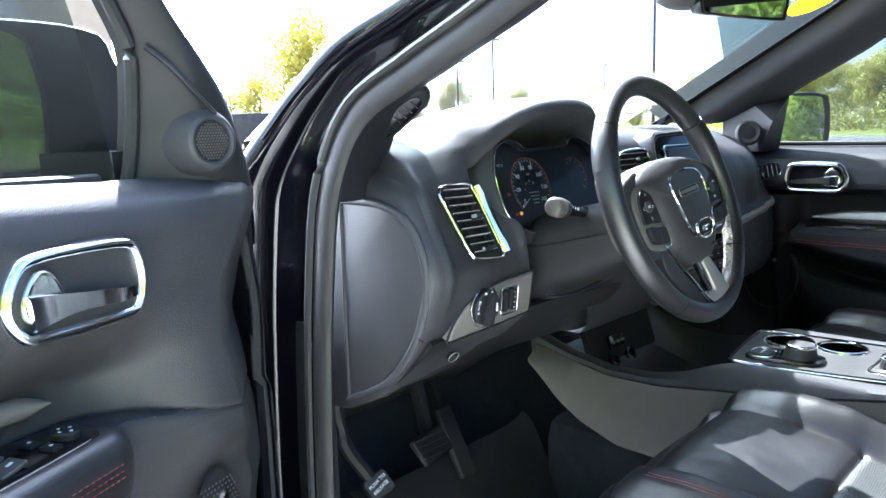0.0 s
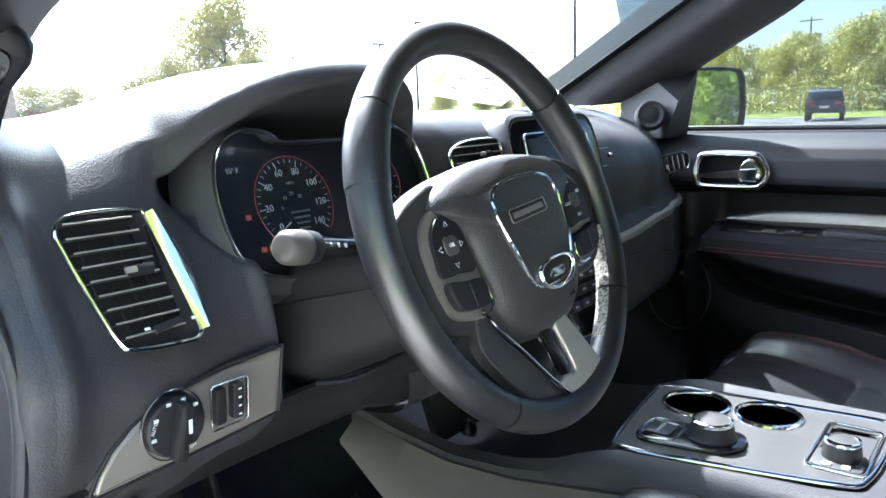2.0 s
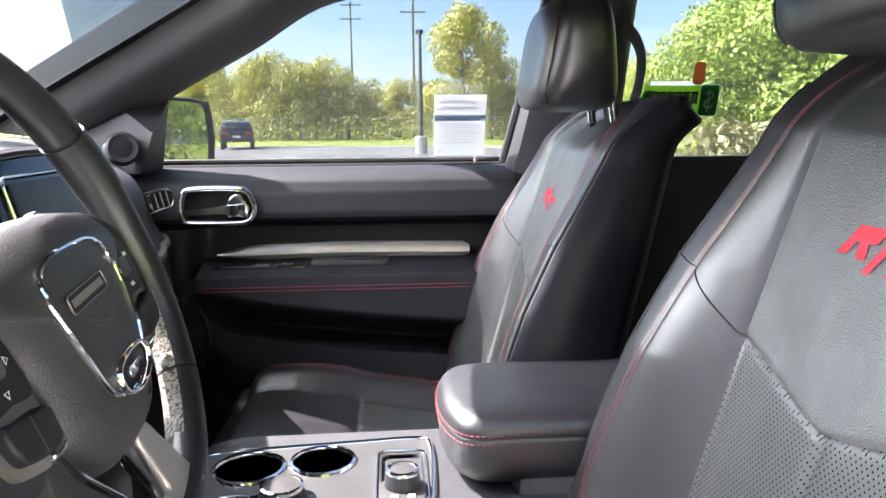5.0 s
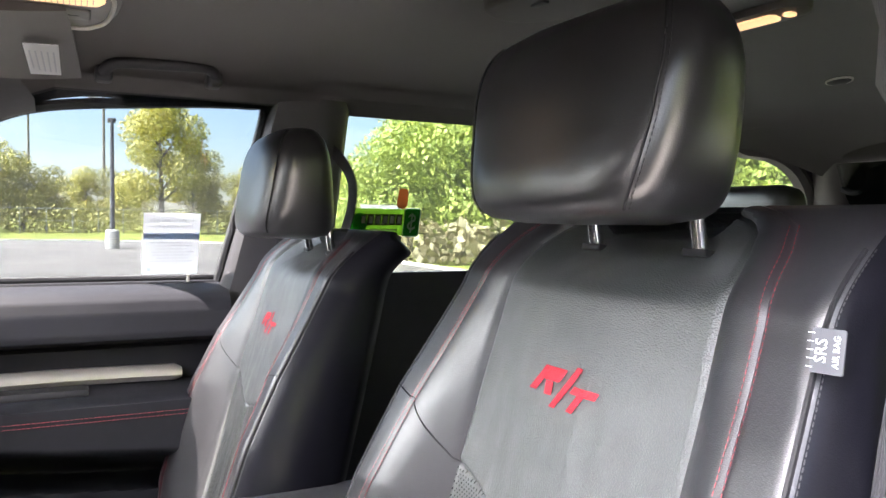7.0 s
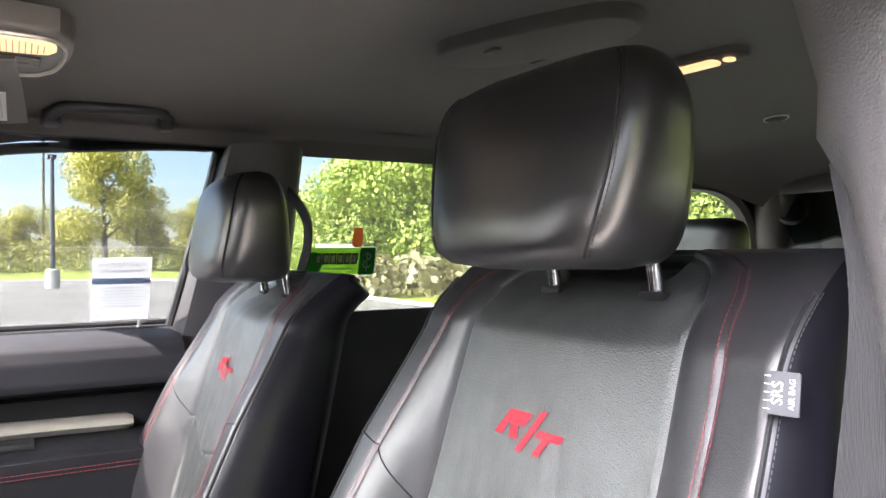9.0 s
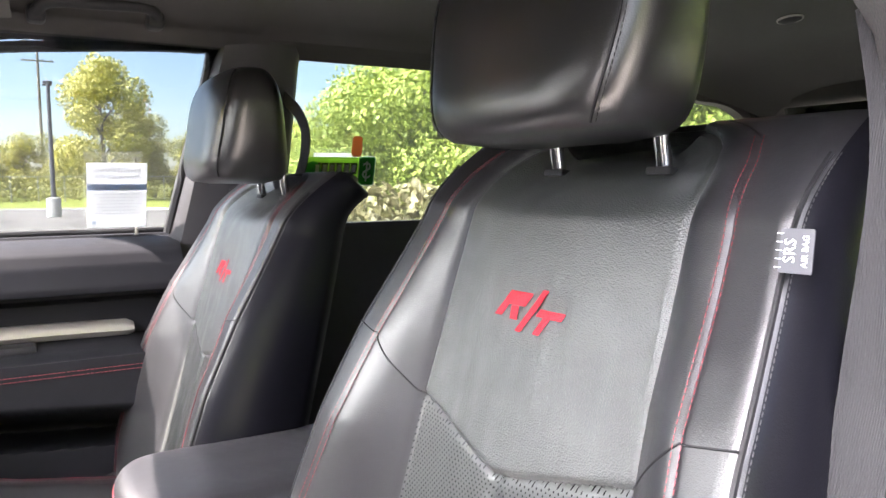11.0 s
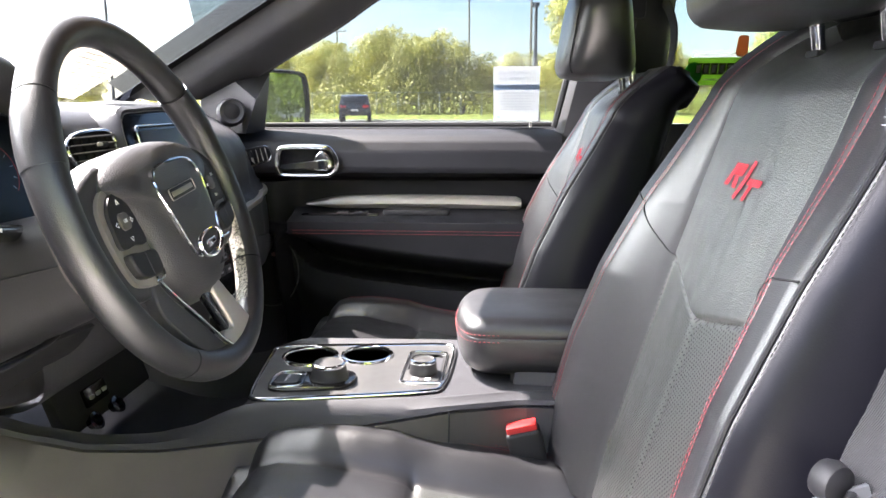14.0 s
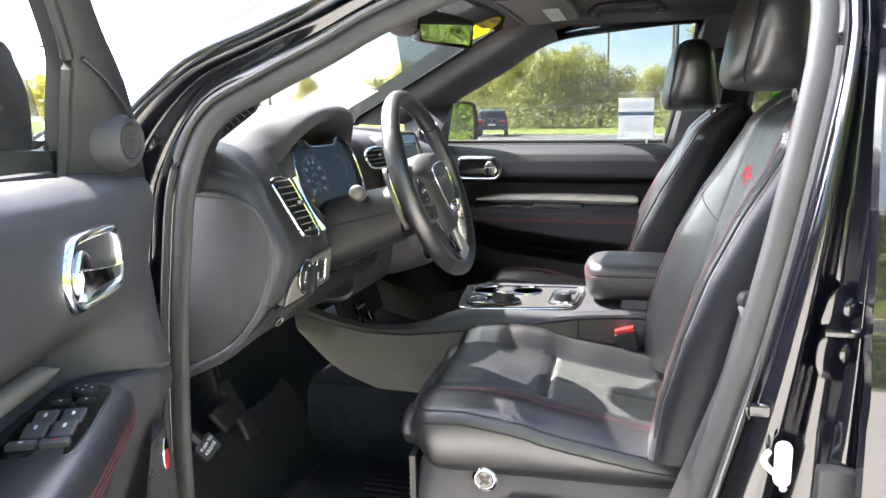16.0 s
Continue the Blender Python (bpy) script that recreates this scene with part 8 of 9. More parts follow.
# satin strip over the pull
_st_rows = []
for k in span(0, 1, 40):
    y = .185 - .562 * k
    h = .0175 * max(0, smooth(k, -.02, .20)) ** .6 * (1 - smooth(k, .985, 1.0) * .4) + .001
    zc = 1.0615 + .006 * math.sin(math.pi * k * .9)
    x0 = .724
    _st_rows.append([Vector((x0 + .016, y, zc - h)), Vector((x0 + .002, y, zc - h * .8)), Vector((x0 - .006, y, zc - h * .2)), Vector((x0 - .004, y, zc + h * .5)), Vector((x0 + .004, y, zc + h)), Vector((x0 + .02, y, zc + h))])
part("trim_strip", loft(_st_rows, True, True), SATIN, pdoor, "long satin silver trim strip")
for dz in (-.004, .004):
    part("stitching", dashes([Vector((pdoor_x(y, 1.006 + dz) - .0014, y, 1.006 + dz)) for y in span(.195, -.44, 60)], .0066, .0014, .0006), REDTHREAD, pdoor, kind="stuff")
# switch plate and pull cup on the armrest
part("switch_plate", box((.05, .20, .010), (.690, .085, 1.038), .004), PIANO, pdoor)
part("window_switch", box((.018, .034, .008), (.676, .030, 1.046), .003), DARK, pdoor)
part("lock_switch", box((.016, .030, .007), (.680, .078, 1.045), .003), HARD, pdoor)
part("switch_mark", box((.004, .006, .0008), (.672, .030, 1.0502), 0), WHITEPRINT, pdoor)
part("pull_cup", box((.055, .17, .020), (.700, -.110, 1.045), .008), DARK, pdoor)


def inner_handle(parent, m, flip):
    """A chrome pull lever in a rounded chrome bezel."""
    o = round_poly([(-.078, -.004), (-.070, -.030), (-.050, -.036), (.040, -.036), (.066, -.030), (.080, -.006), (.066, .026), (.040, .036), (-.052, .036), (-.072, .026)], 64)
    o = [(x * flip, y) for x, y in o]
    part("handle_bezel", ring_frame(o, .013, .010, m, 6), CHROME, parent, "chrome bezel of the handle")
    part("handle_cup", prism([(x * .96, y * .94) for x, y in o], .003, m @ Matrix.Translation((0, 0, -.0005))), PIANO, parent)
    part("handle_cup_rim", loft([[m @ Vector((x * g, y * g, d)) for x, y in o] for g, d in ((1.0, .002), (.93, -.004), (.90, .0005))], True, False), HARD, parent)
    lever = curve([(.060 * flip, -.010, .010), (.030 * flip, -.008, .012), (-.010 * flip, -.010, .012), (-.045 * flip, -.013, .010), (-.064 * flip, -.013, .006)], 16)
    part("handle", ribbon([m @ q for q in lever], [.030, .028, .025, .022, .020, .018, .017, .016, .015, .015, .014, .014, .013, .012, .011, .010], .009, up=m.to_3x3() @ Vector((0, 0, 1))), CHROME, parent, "chrome pull lever")
    part("handle_root", prism([(x * flip, y) for x, y in round_poly([(.022, -.022), (.060, -.020), (.066, .0), (.050, .024), (.032, .022), (.020, .0)], 30)], .010, m @ Matrix.Translation((0, 0, .011)), .005, 3), CHROME, parent)


inner_handle(pdoor, axes((.680, .168, 1.176), (0, -1, 0), (-1, 0, .05)), 1)
part("speaker_ridge", ring_frame([(x * .075, y * .095) for x, y in [(math.cos(a), math.sin(a)) for a in span(0, 2 * math.pi, 41)[:-1]]], .004, .002, axes((.640, .265, .90), (0, -1, 0), (-1, 0, 0))), SOFT, pdoor)
part("courtesy_lamp", prism(round_rect(.030, .011, .005), .006, axes((.606, .234, .949), (0, -1, 0), (-1, 0, 0)), .002), material("pinkish_clear_lens", (.52, .36, .34), .25, vary=.1, vary_scale=40), pdoor, "small pale courtesy lamp lens")
part("lock_pin", tube([(.800, -.399, 1.245), (.800, -.399, 1.262), (.800, -.399, 1.270)], [.004, .004, .003], 10), SATIN, pdoor, "small lock pin")
part("pin_sleeve", lathe([(.008, 0), (.007, .006), (.004, .008)], 14, Matrix.Translation((.800, -.399, 1.247))), DARK, pdoor)
# mirror triangle with tweeter
part("sail_panel", loft([[Vector((.70, .33, 1.245)), Vector((.735, .46, 1.245)), Vector((.74, .46, 1.33)), Vector((.728, .36, 1.375)), Vector((.705, .30, 1.33))], [Vector((.79, .31, 1.245)), Vector((.79, .47, 1.245)), Vector((.79, .47, 1.34)), Vector((.78, .36, 1.39)), Vector((.785, .285, 1.40))]], True, True), SOFT, pdoor)
_tw = axes((.672, .353, 1.301), (0, -1, 0), (-.9, -.42, .10))
part("tweeter_ring", lathe([(.036, -.03), (.034, .0), (.029, .007), (.024, .004)], 32, _tw), SOFT, pdoor)
part("tweeter_grille", lathe([(.024, .003), (.012, .006), (.0, .0065)], 28, _tw), DARK, pdoor)

# ---- outside mirrors ----
def door_mirror(name, m, flip, label, inner):
    """A housing open to the rear with a mirror pane; m: pane's plane, z towards the viewer."""
    t = thing(name, m.translation, label, "mirror", "door mirrors")
    o = [(x * flip, y) for x, y in round_poly([(-.085, .060), (-.078, .080), (-.04, .088), (.06, .084), (.084, .068), (.092, .0), (.086, -.055), (.070, -.074), (-.05, -.082), (-.078, -.074), (-.090, -.04), (-.092, .02)], 64)]
    part("glass", prism(o, .003, m @ Matrix.Translation((0, 0, -.004))), MIRROR, t, "mirror pane")
    rows = []
    for g, d in ((1.0, -.006), (1.03, .004), (1.085, .006), (1.12, -.004), (1.12, -.04), (1.04, -.085), (.80, -.12), (.4, -.135), (.02, -.138)):
        rows.append([m @ Vector((x * g + (inner * abs(x) / .09 if x * inner > 0 and g > 1.05 else 0), y * g, d)) for x, y in o])
    part("housing", loft(rows, True, True), DARK, t, "black mirror housing")
    return t


_mm = axes((.972, .308, 1.317), (.867, -.5, 0), (-.5, -.867, .015))
_mt = door_mirror("door_mirror", _mm, 1, "black passenger door mirror reflecting trees", -.008)
part("foot", loft([[Vector((.80, .36, 1.262)), Vector((.80, .42, 1.262)), Vector((.80, .42, 1.32)), Vector((.80, .36, 1.32))], [Vector((.96, .36, 1.275)), Vector((.96, .42, 1.275)), Vector((.96, .42, 1.31)), Vector((.96, .36, 1.31))]], True, True), DARK, _mt)

# ---- driver's door, wide open (own axes: x outwards along the door, y towards the seat, z up) ----
ddoor = thing("driver_door", (-1.034, .215, 0), "open black driver door with chrome handle and switches", "car door", turn=199.63, local=True)
DSPLIT = [(-.02, 1.045), (.045, 1.051), (.09, 1.061), (.19, 1.083), (.23, 1.089), (.50, 1.092), (1.2, 1.10)]
DFRONT = [(.0, .014), (.105, .0215), (.225, .0205), (.25, .028), (.335, .040), (.42, .052), (.60, .066), (1.2, .070)]
DUP = [(1.0, .0), (1.06, .003), (1.09, .0), (1.13, -.006), (1.17, .000), (1.22, .004), (1.26, .002), (1.282, -.008), (1.296, -.026), (1.302, -.06)]


def ddoor_y(s, z):
    y = lerp_table(DUP, z) if z > 1.0 else 0.0
    e = max(0.0, lerp_table([(.48, .03), (.945, .036), (1.0, .062), (1.05, .085), (1.14, .098), (1.19, .084), (1.223, .064), (1.255, .040), (1.29, .010)], z) - s)
    y -= .62 * e * e / (e + .005)
    zs = lerp_table(DSPLIT, s)
    y += .020 * math.exp(-((s - .10) / .075) ** 2) * smooth(z, 1.21, 1.12) * smooth(z, .98, 1.05)
    if z < zs:
        y = min(y, .02) + (lerp_table(DFRONT, s) - .004 - .02) * smooth(s, .12, .23) * smooth(z, .93, 1.03)
        y -= .030 * smooth(z, 1.03, .86)
    else:
        y -= .047 * smooth(s, .115, .245) * smooth(z, 1.185, 1.12)
    y -= .003 * math.exp(-((z - zs) / .003) ** 2)
    return y


_ds = [*span(-.03, .13, 50), *span(.135, .40, 40), *span(.42, 1.12, 24)]
_dz = [*span(.48, .92, 14), *span(.93, 1.04, 24), *span(1.042, 1.112, 60), *span(1.115, 1.302, 34)]
part("inner_panel", sheet(lambda s, z: Vector((s, ddoor_y(s, z), z + .014 * smooth(s, .1, .5) * smooth(z, 1.2, 1.3))), _ds, _dz, 0), GRAIN, ddoor, "grained black door panel")
part("outer_panel", sheet(lambda u, v: Vector((-.05 + 1.18 * u, -.175 - .03 * math.sin(math.pi * v), .46 + .80 * v)), span(0, 1, 12), span(0, 1, 12), .02), PAINT, ddoor)
part("front_face", sheet(lambda u, v: Vector((-.035 - .02 * math.sin(math.pi * u), -.045 - .13 * u, .48 + .80 * v)), span(0, 1, 8), span(0, 1, 20), .01), PAINT, ddoor, "gloss black hinge face of the door")
part("edge_trim", tube(curve([(.004, -.060, 1.284), (-.018, -.056, 1.262), (-.033, -.05, 1.15), (-.030, -.05, 1.04), (-.040, -.05, .99), (-.040, -.05, .50)], 30), .006, 8), RUBBER, ddoor)
part("edge_line", tube(curve([(-.004, -.062, 1.280), (-.026, -.054, 1.258), (-.042, -.046, 1.15), (-.040, -.046, 1.045), (-.050, -.046, .99), (-.050, -.046, .50)], 30), .0022, 6), PAINT, ddoor)
for z in (1.225, .80):
    h = part("hinge", box((.05, .06, .055), (-.075, -.12, z), .008), PAINT, ddoor, "black door hinge")
    part("hinge_pin", tube([(-.095, -.13, z - .035), (-.095, -.13, z + .035)], .008, 10), PAINT, ddoor)
part("belt_seal", tube([(.16, -.070, 1.302), (.6, -.070, 1.312), (1.12, -.070, 1.318)], .008, 8), RUBBER, ddoor)
# sail panel with the tweeter
_sf = curve([(-.014, -.020, 1.284), (-.008, -.020, 1.310), (.004, -.020, 1.345), (.023, -.020, 1.388), (.057, -.022, 1.431), (.094, -.026, 1.477), (.150, -.034, 1.575), (.215, -.044, 1.70)], 40)
_sr = curve([(.120, -.070, 1.284), (.114, -.066, 1.310), (.110, -.062, 1.345), (.108, -.058, 1.388), (.114, -.050, 1.431), (.136, -.048, 1.474), (.190, -.052, 1.575), (.252, -.058, 1.70)], 40)
_rows = []
for a, b in zip(_sf, _sr):
    g = smooth(a.z, 1.45, 1.40)
    _rows.append([a + Vector((-.002, -.045, 0)), a + Vector((-.001, -.010, 0)), a + Vector((.004, -.001, 0)), a.lerp(b, .22) + Vector((0, .008 + .004 * g, 0)), a.lerp(b, .5) + Vector((0, .008 + .010 * g, 0)), a.lerp(b, .78) + Vector((0, .005 + .005 * g, 0)), b + Vector((-.003, .002, 0)), b + Vector((0, -.004, 0)), b + Vector((.0, -.03, 0))])
part("sail_panel", loft([curve(r, 30) for r in _rows], False, False), DARK, ddoor, "black mirror triangle and window frame", angle=60)
part("sail_crease", tube(curve([(.112, -.040, 1.432), (.098, -.026, 1.415), (.080, -.016, 1.392), (.062, -.012, 1.374), (.052, -.012, 1.366)], 20), .0030, 8), DARK, ddoor)
_tm2 = Matrix.Translation((.056, -.018, 1.337)) @ Matrix.Rotation(radians(-90), 4, "X") @ Matrix.Rotation(radians(14), 4, "Y") @ Matrix.Diagonal((.80, .80, .9, 1))
part("tweeter_ring", lathe([(.060, -.030), (.046, -.010), (.038, .004), (.034, .008), (.031, .0085), (.028, .007), (.0265, .003)], 40, _tm2), SOFT, ddoor, "round speaker ring")
part("tweeter_grille", lathe([(.0265, .004), (.016, .0055), (.0, .006)], 32, _tm2), DARK, ddoor)
for i in range(-6, 7):
    for j in range(-6, 7):
        x, y = .0042 * i + .0021 * (j % 2), .0037 * j
        if x * x + y * y < .024 ** 2:
            part("grille_hole", lathe([(.0016, 0), (.0013, .0008), (.0008, .0009)], 6, _tm2 @ Matrix.Translation((x, y, .0052))), HARD, ddoor)
part("glass_channel", tube([q + Vector((.006, -.004, 0)) for q in _sr], .007, 8), RUBBER, ddoor)
_dp = part("pane", sheet(lambda u, v: Vector((.135 + .06 * v * v + .95 * u, -.075 - .06 * v, 1.295 + .38 * v)), span(0, 1, 8), span(0, 1, 8), .004), GLASS, ddoor, "clear side window")
_dp.visible_shadow = False
inner_handle(ddoor, Matrix.Translation((.253, .002, 1.220)) @ Matrix(((-1, 0, 0, 0), (0, 0, 1, 0), (0, 1, 0, 0), (0, 0, 0, 1))) @ Matrix.Diagonal((.84, .90, .9, 1)), -1)
# armrest with switches
_am = []
for k in span(0, 1, 44):
    s = .221 + .80 * k ** 1.4
    g = smooth(s, .219, .240) ** .5
    d, zt = lerp_table(DFRONT, s) - .014 * (1 - g), lerp_table(DSPLIT, s) + .004 - .010 * (1 - g)
    _am.append([Vector((s, y, z)) for y, z in ((-.060, zt - .002), (d - .030, zt), (d - .012, zt - .0015), (d - .003, zt - .007), (d + .002, zt - .017), (d + .003, zt - .034), (d - .004, zt - .060), (d - .022, zt - .085), (-.060, zt - .095))])
part("armrest", loft(_am, True, True), LEATHER, ddoor, "padded black armrest", angle=70)
for dz in (-.006, .0, .006):
    part("stitching", dashes([Vector((r[5].x, r[5].y + .0008, r[5].z + .002 + dz)) for r in _am[4:40]], .0040, .0028, .0005), REDTHREAD, ddoor, kind="stuff")
_swm = Matrix.Translation((.329, -.007, 1.0945)) @ Matrix.Rotation(radians(7), 4, "Z") @ Matrix.Diagonal((.70, .88, .8, 1))
part("switch_plate", prism(round_poly([(-.115, .008), (-.105, .030), (-.04, .036), (.11, .036), (.122, .020), (.118, -.034), (.09, -.040), (-.06, -.034), (-.10, -.020)], 60), .012, _swm, .004, 3), PIANO, ddoor, "black window switch plate")
for k in range(2):
    for j in range(2):
        b = part("window_switch", box((.034, .022, .005), bevel=.002, seg=3, turn=_swm @ Matrix.Translation((.010 + .040 * k, -.014 + .027 * j, .002)) @ Matrix.Rotation(radians(10), 4, "Y")), HARD, ddoor)
        part("switch_mark", box((.008, .003, .0006), bevel=0, turn=_swm @ Matrix.Translation((.006 + .040 * k, -.014 + .027 * j, .0056)) @ Matrix.Rotation(radians(10), 4, "Y")), WHITEPRINT, b)
for j in range(2):
    part("lock_switch", box((.016, .026, .008), bevel=.002, turn=_swm @ Matrix.Translation((.092, -.016 + .030 * j, .002))), HARD, ddoor)
    part("switch_mark", box((.004, .004, .0006), bevel=0, turn=_swm @ Matrix.Translation((.092, -.016 + .030 * j, .0064))), REDPLASTIC if j else WHITEPRINT, ddoor)
part("mirror_knob", lathe([(.014, 0), (.014, .006), (.012, .008), (.0, .008)], 24, _swm @ Matrix.Translation((-.082, .006, 0))), DARK, ddoor, "round mirror control")
for a in range(4):
    part("switch_mark", box((.003, .003, .0006), bevel=0, turn=_swm @ Matrix.Translation((-.082 + .008 * math.cos(a * math.pi / 2), .006 + .008 * math.sin(a * math.pi / 2), .0083))), WHITEPRINT, ddoor)
for j in range(2):
    part("button", box((.016, .018, .005), bevel=.0015, turn=_swm @ Matrix.Translation((-.050, -.012 + .026 * j, .001))), DARK, ddoor)
    part("switch_mark", box((.004, .003, .0006), bevel=0, turn=_swm @ Matrix.Translation((-.050, -.012 + .026 * j, .0038))), WHITEPRINT, ddoor)
part("trim_strip", loft([[Vector((.262 + .75 * k, -.046 + .016 * smooth(k, 0, .5) + .012 * math.sin(a), 1.118 + .035 * k + .0105 * max(.12, smooth(k, -.012, .035)) * math.cos(a))) for a in span(0, 2 * math.pi, 17)[:-1]] for k in [0, .004, .010, .02, .03, .045, .06, .08, .1, .15, .2, .3, .4, .5, .6, .7, .8, .9, 1]], True, True), GREYSATIN, ddoor, "long satin grey trim strip", angle=70)
# speaker grille low on the door
_go = round_poly([(.085, .80), (.075, .90), (.095, .97), (.120, 1.002), (.150, .97), (.185, .90), (.20, .80)], 50)
_gm = Matrix(((1, 0, 0, 0), (0, 0, 1, .014), (0, 1, 0, 0), (0, 0, 0, 1)))
part("speaker_grille", prism(_go, .006, _gm, .002), DARK, ddoor, "black perforated speaker grille")
for j in range(34):
    z = .81 + .0055 * j
    row = []
    for i in range(24):
        s = .080 + .0055 * i + .0027 * (j % 2)
        lo, hi = (.083, .190 - .38 * max(0, z - .91) ** 1.1) if z < .99 else (.112, .128)
        if lo + .02 * max(0, z - .93) / .07 < s < hi:
            row.append(lathe([(.0015, 0), (.0012, .0006)], 6, _gm @ Matrix.Translation((s, z, .0004))))
    if row:
        part("grille_row", join(*row), HARD, ddoor, kind="stuff")
part("maker_mark", prism([(x + .118, y + .955) for x, y in [(.010 * math.cos(a), .022 * math.sin(a)) for a in span(0, 2 * math.pi, 31)[:-1]]], .003, _gm @ Matrix.Translation((0, 0, .003)), .001), CHROME, ddoor, "small oval maker's mark")
part("maker_mark_fill", prism([(x + .118, y + .949) for x, y in [(.0075 * math.cos(a), .013 * math.sin(a)) for a in span(0, 2 * math.pi, 25)[:-1]]], .003, _gm @ Matrix.Translation((0, 0, .0036)), .0005), REDPLASTIC, ddoor)
# its mirror, beyond the glass
_w2l = Matrix.Translation((-1.034, .215, 0)) @ Matrix.Rotation(radians(199.63), 4, "Z")
_dm = _w2l @ axes((.212, -.215, 1.368), (-.886, .463, 0), (.463, .886, .0))
_dt = door_mirror("door_mirror", _dm, -1, "black driver door mirror reflecting green trees", .075)
part("foot", loft([[_w2l @ Vector(q) for q in r] for r in (((.06, -.08, 1.28), (.13, -.08, 1.28), (.13, -.08, 1.33), (.06, -.08, 1.33)), ((.07, -.25, 1.285), (.14, -.25, 1.285), (.14, -.25, 1.33), (.07, -.25, 1.33)))], True, True), DARK, _dt)

# ---- small things ----
rv = thing("rear_view_mirror", (-.02, .10, 1.66), "black rear-view mirror on its stem", "mirror")
_rm = axes((-.012, .095, 1.572), (1, -.35, -.03), (-.34, -.93, -.06))
_ro = round_poly([(-.118, .018), (-.105, .036), (.0, .040), (.105, .036), (.118, .018), (.112, -.030), (.090, -.036), (-.090, -.036), (-.112, -.030)], 60)
part("glass", prism([(x * .94, y * .90) for x, y in _ro], .003, _rm @ Matrix.Translation((0, 0, .004))), MIRROR, rv, "mirror pane")
part("housing", loft([[_rm @ Vector((x * g, y * g, d)) for x, y in _ro] for g, d in ((.92, .003), (1.0, .005), (1.02, -.004), (.98, -.024), (.80, -.040), (.3, -.046), (.02, -.047))], True, True), PIANO, rv, "glossy black mirror shell")
part("stem", tube(curve([(-.02, .125, 1.585), (-.025, .15, 1.62), (-.025, .16, 1.66)], 8), .013, 10), DARK, rv)
part("sensor_pod", loft([[Vector((-.105 + .075 * math.copysign(abs(math.cos(a)) ** .6, math.cos(a)) * g, .175 + .045 * math.sin(a) * g, z)) for a in span(0, 2 * math.pi, 25)[:-1]] for z, g in ((1.555, .55), (1.565, .85), (1.60, 1.0), (1.655, 1.05))], True, True), HARD, rv, "sensor pod at the glass")
_ys2 = thing("round_sticker", (.17, .15, 1.60), "round yellow sticker on the windshield", "sticker")


def on_glass(u, v, off=-.008):
    n = Vector((0, -.42, -.90))
    return screen_at(u, v) + n * abs(off) * .8


_yc = Vector((.80, .90))
part("disc", sheet(lambda a, r: on_glass(_yc.x + .10 * r * math.cos(a), _yc.y + .095 * r * math.sin(a)), span(0, 2 * math.pi, 33), [.02, .5, 1.0], .0008), YELLOW, _ys2)
for i in range(3):
    part("bar", sheet(lambda u, v: on_glass(_yc.x - .05 + .10 * u, _yc.y + .06 - .05 * i + .02 * v, -.010), [0, 1], [0, 1], .0006), PAPERGREY, _ys2)

# printed sheet fixed to the inside of the windshield
_sp = thing("paper_sheet", (.45, .62, 1.36), "printed white sheet stuck to the windshield", "paper")


def sheet_pt(a, b, off=-.009):
    u = (.43 * (1 - a) + .81 * a) * b + (.46 * (1 - a) + .81 * a) * (1 - b)
    v = (.46 * (1 - a) + .39 * a) * b + (.16 * (1 - a) + .07 * a) * (1 - b)
    return on_glass(u, v, off)


part("sheet", sheet(sheet_pt, span(0, 1, 12), span(0, 1, 10), .0005), TANPAPER, _sp)
for j in range(11):
    for k in range(3):
        w = .20 + .06 * ((j * 3 + k) % 3)
        part("text_line", sheet(lambda a, b: sheet_pt(.06 + .31 * k + w * a, .92 - .08 * j - .022 * b, -.011), [0, .5, 1], [0, 1], .0003), PAPERGREY, _sp)

# overhead console with lit map lamps
oc = thing("overhead_lamp", (.10, -.13, 1.70), "overhead lamp unit glowing warm white", "ceiling lamp")
_ocm = axes((.16, -.15, 1.690), (0, -1, 0), (0, 0, -1))
part("housing", prism(round_poly([(-.16, -.13), (.02, -.128), (.058, -.100), (.076, -.04), (.080, .06), (.066, .108), (.03, .122), (-.16, .125)], 70), .034, _ocm @ Matrix.Translation((0, 0, .012)), .010, 3), HARD, oc, "grey moulded lamp housing")
part("trim", ring_frame(round_poly([(-.15, -.116), (.015, -.114), (.050, -.090), (.066, -.04), (.070, .055), (.056, .098), (.02, .110), (-.15, .112)], 60), .006, .004, _ocm @ Matrix.Translation((0, 0, .013))), SATIN, oc)
part("diffuser", prism(round_poly([(-.14, .030), (.03, .030), (.056, .044), (.058, .070), (.036, .096), (-.14, .100)], 50), .006, _ocm @ Matrix.Translation((0, 0, .017)), .003), LAMPWARM, oc, "ribbed glowing diffuser")
for k in range(26):
    part("rib", box((.0012, .062 - .010 * max(0, k - 22), .001), bevel=0, turn=_ocm @ Matrix.Translation((-.125 + .0068 * k, .064, .0176))), GREYSATIN, oc)
for k in (-.06, .022):
    part("button", prism([(x + k, y - .030) for x, y in round_rect(.040, .052, .004)], .004, _ocm @ Matrix.Translation((0, 0, .015)), .001), HARD, oc)
    part("button_gap", ring_frame([(x + k, y - .030) for x, y in round_rect(.042, .054, .004)], .0014, .0008, _ocm @ Matrix.Translation((0, 0, .0125))), DARK, oc)
    part("button_mark", box((.014, .003, .0006), bevel=0, turn=_ocm @ Matrix.Translation((k, -.030, .0155))), DARK, oc)

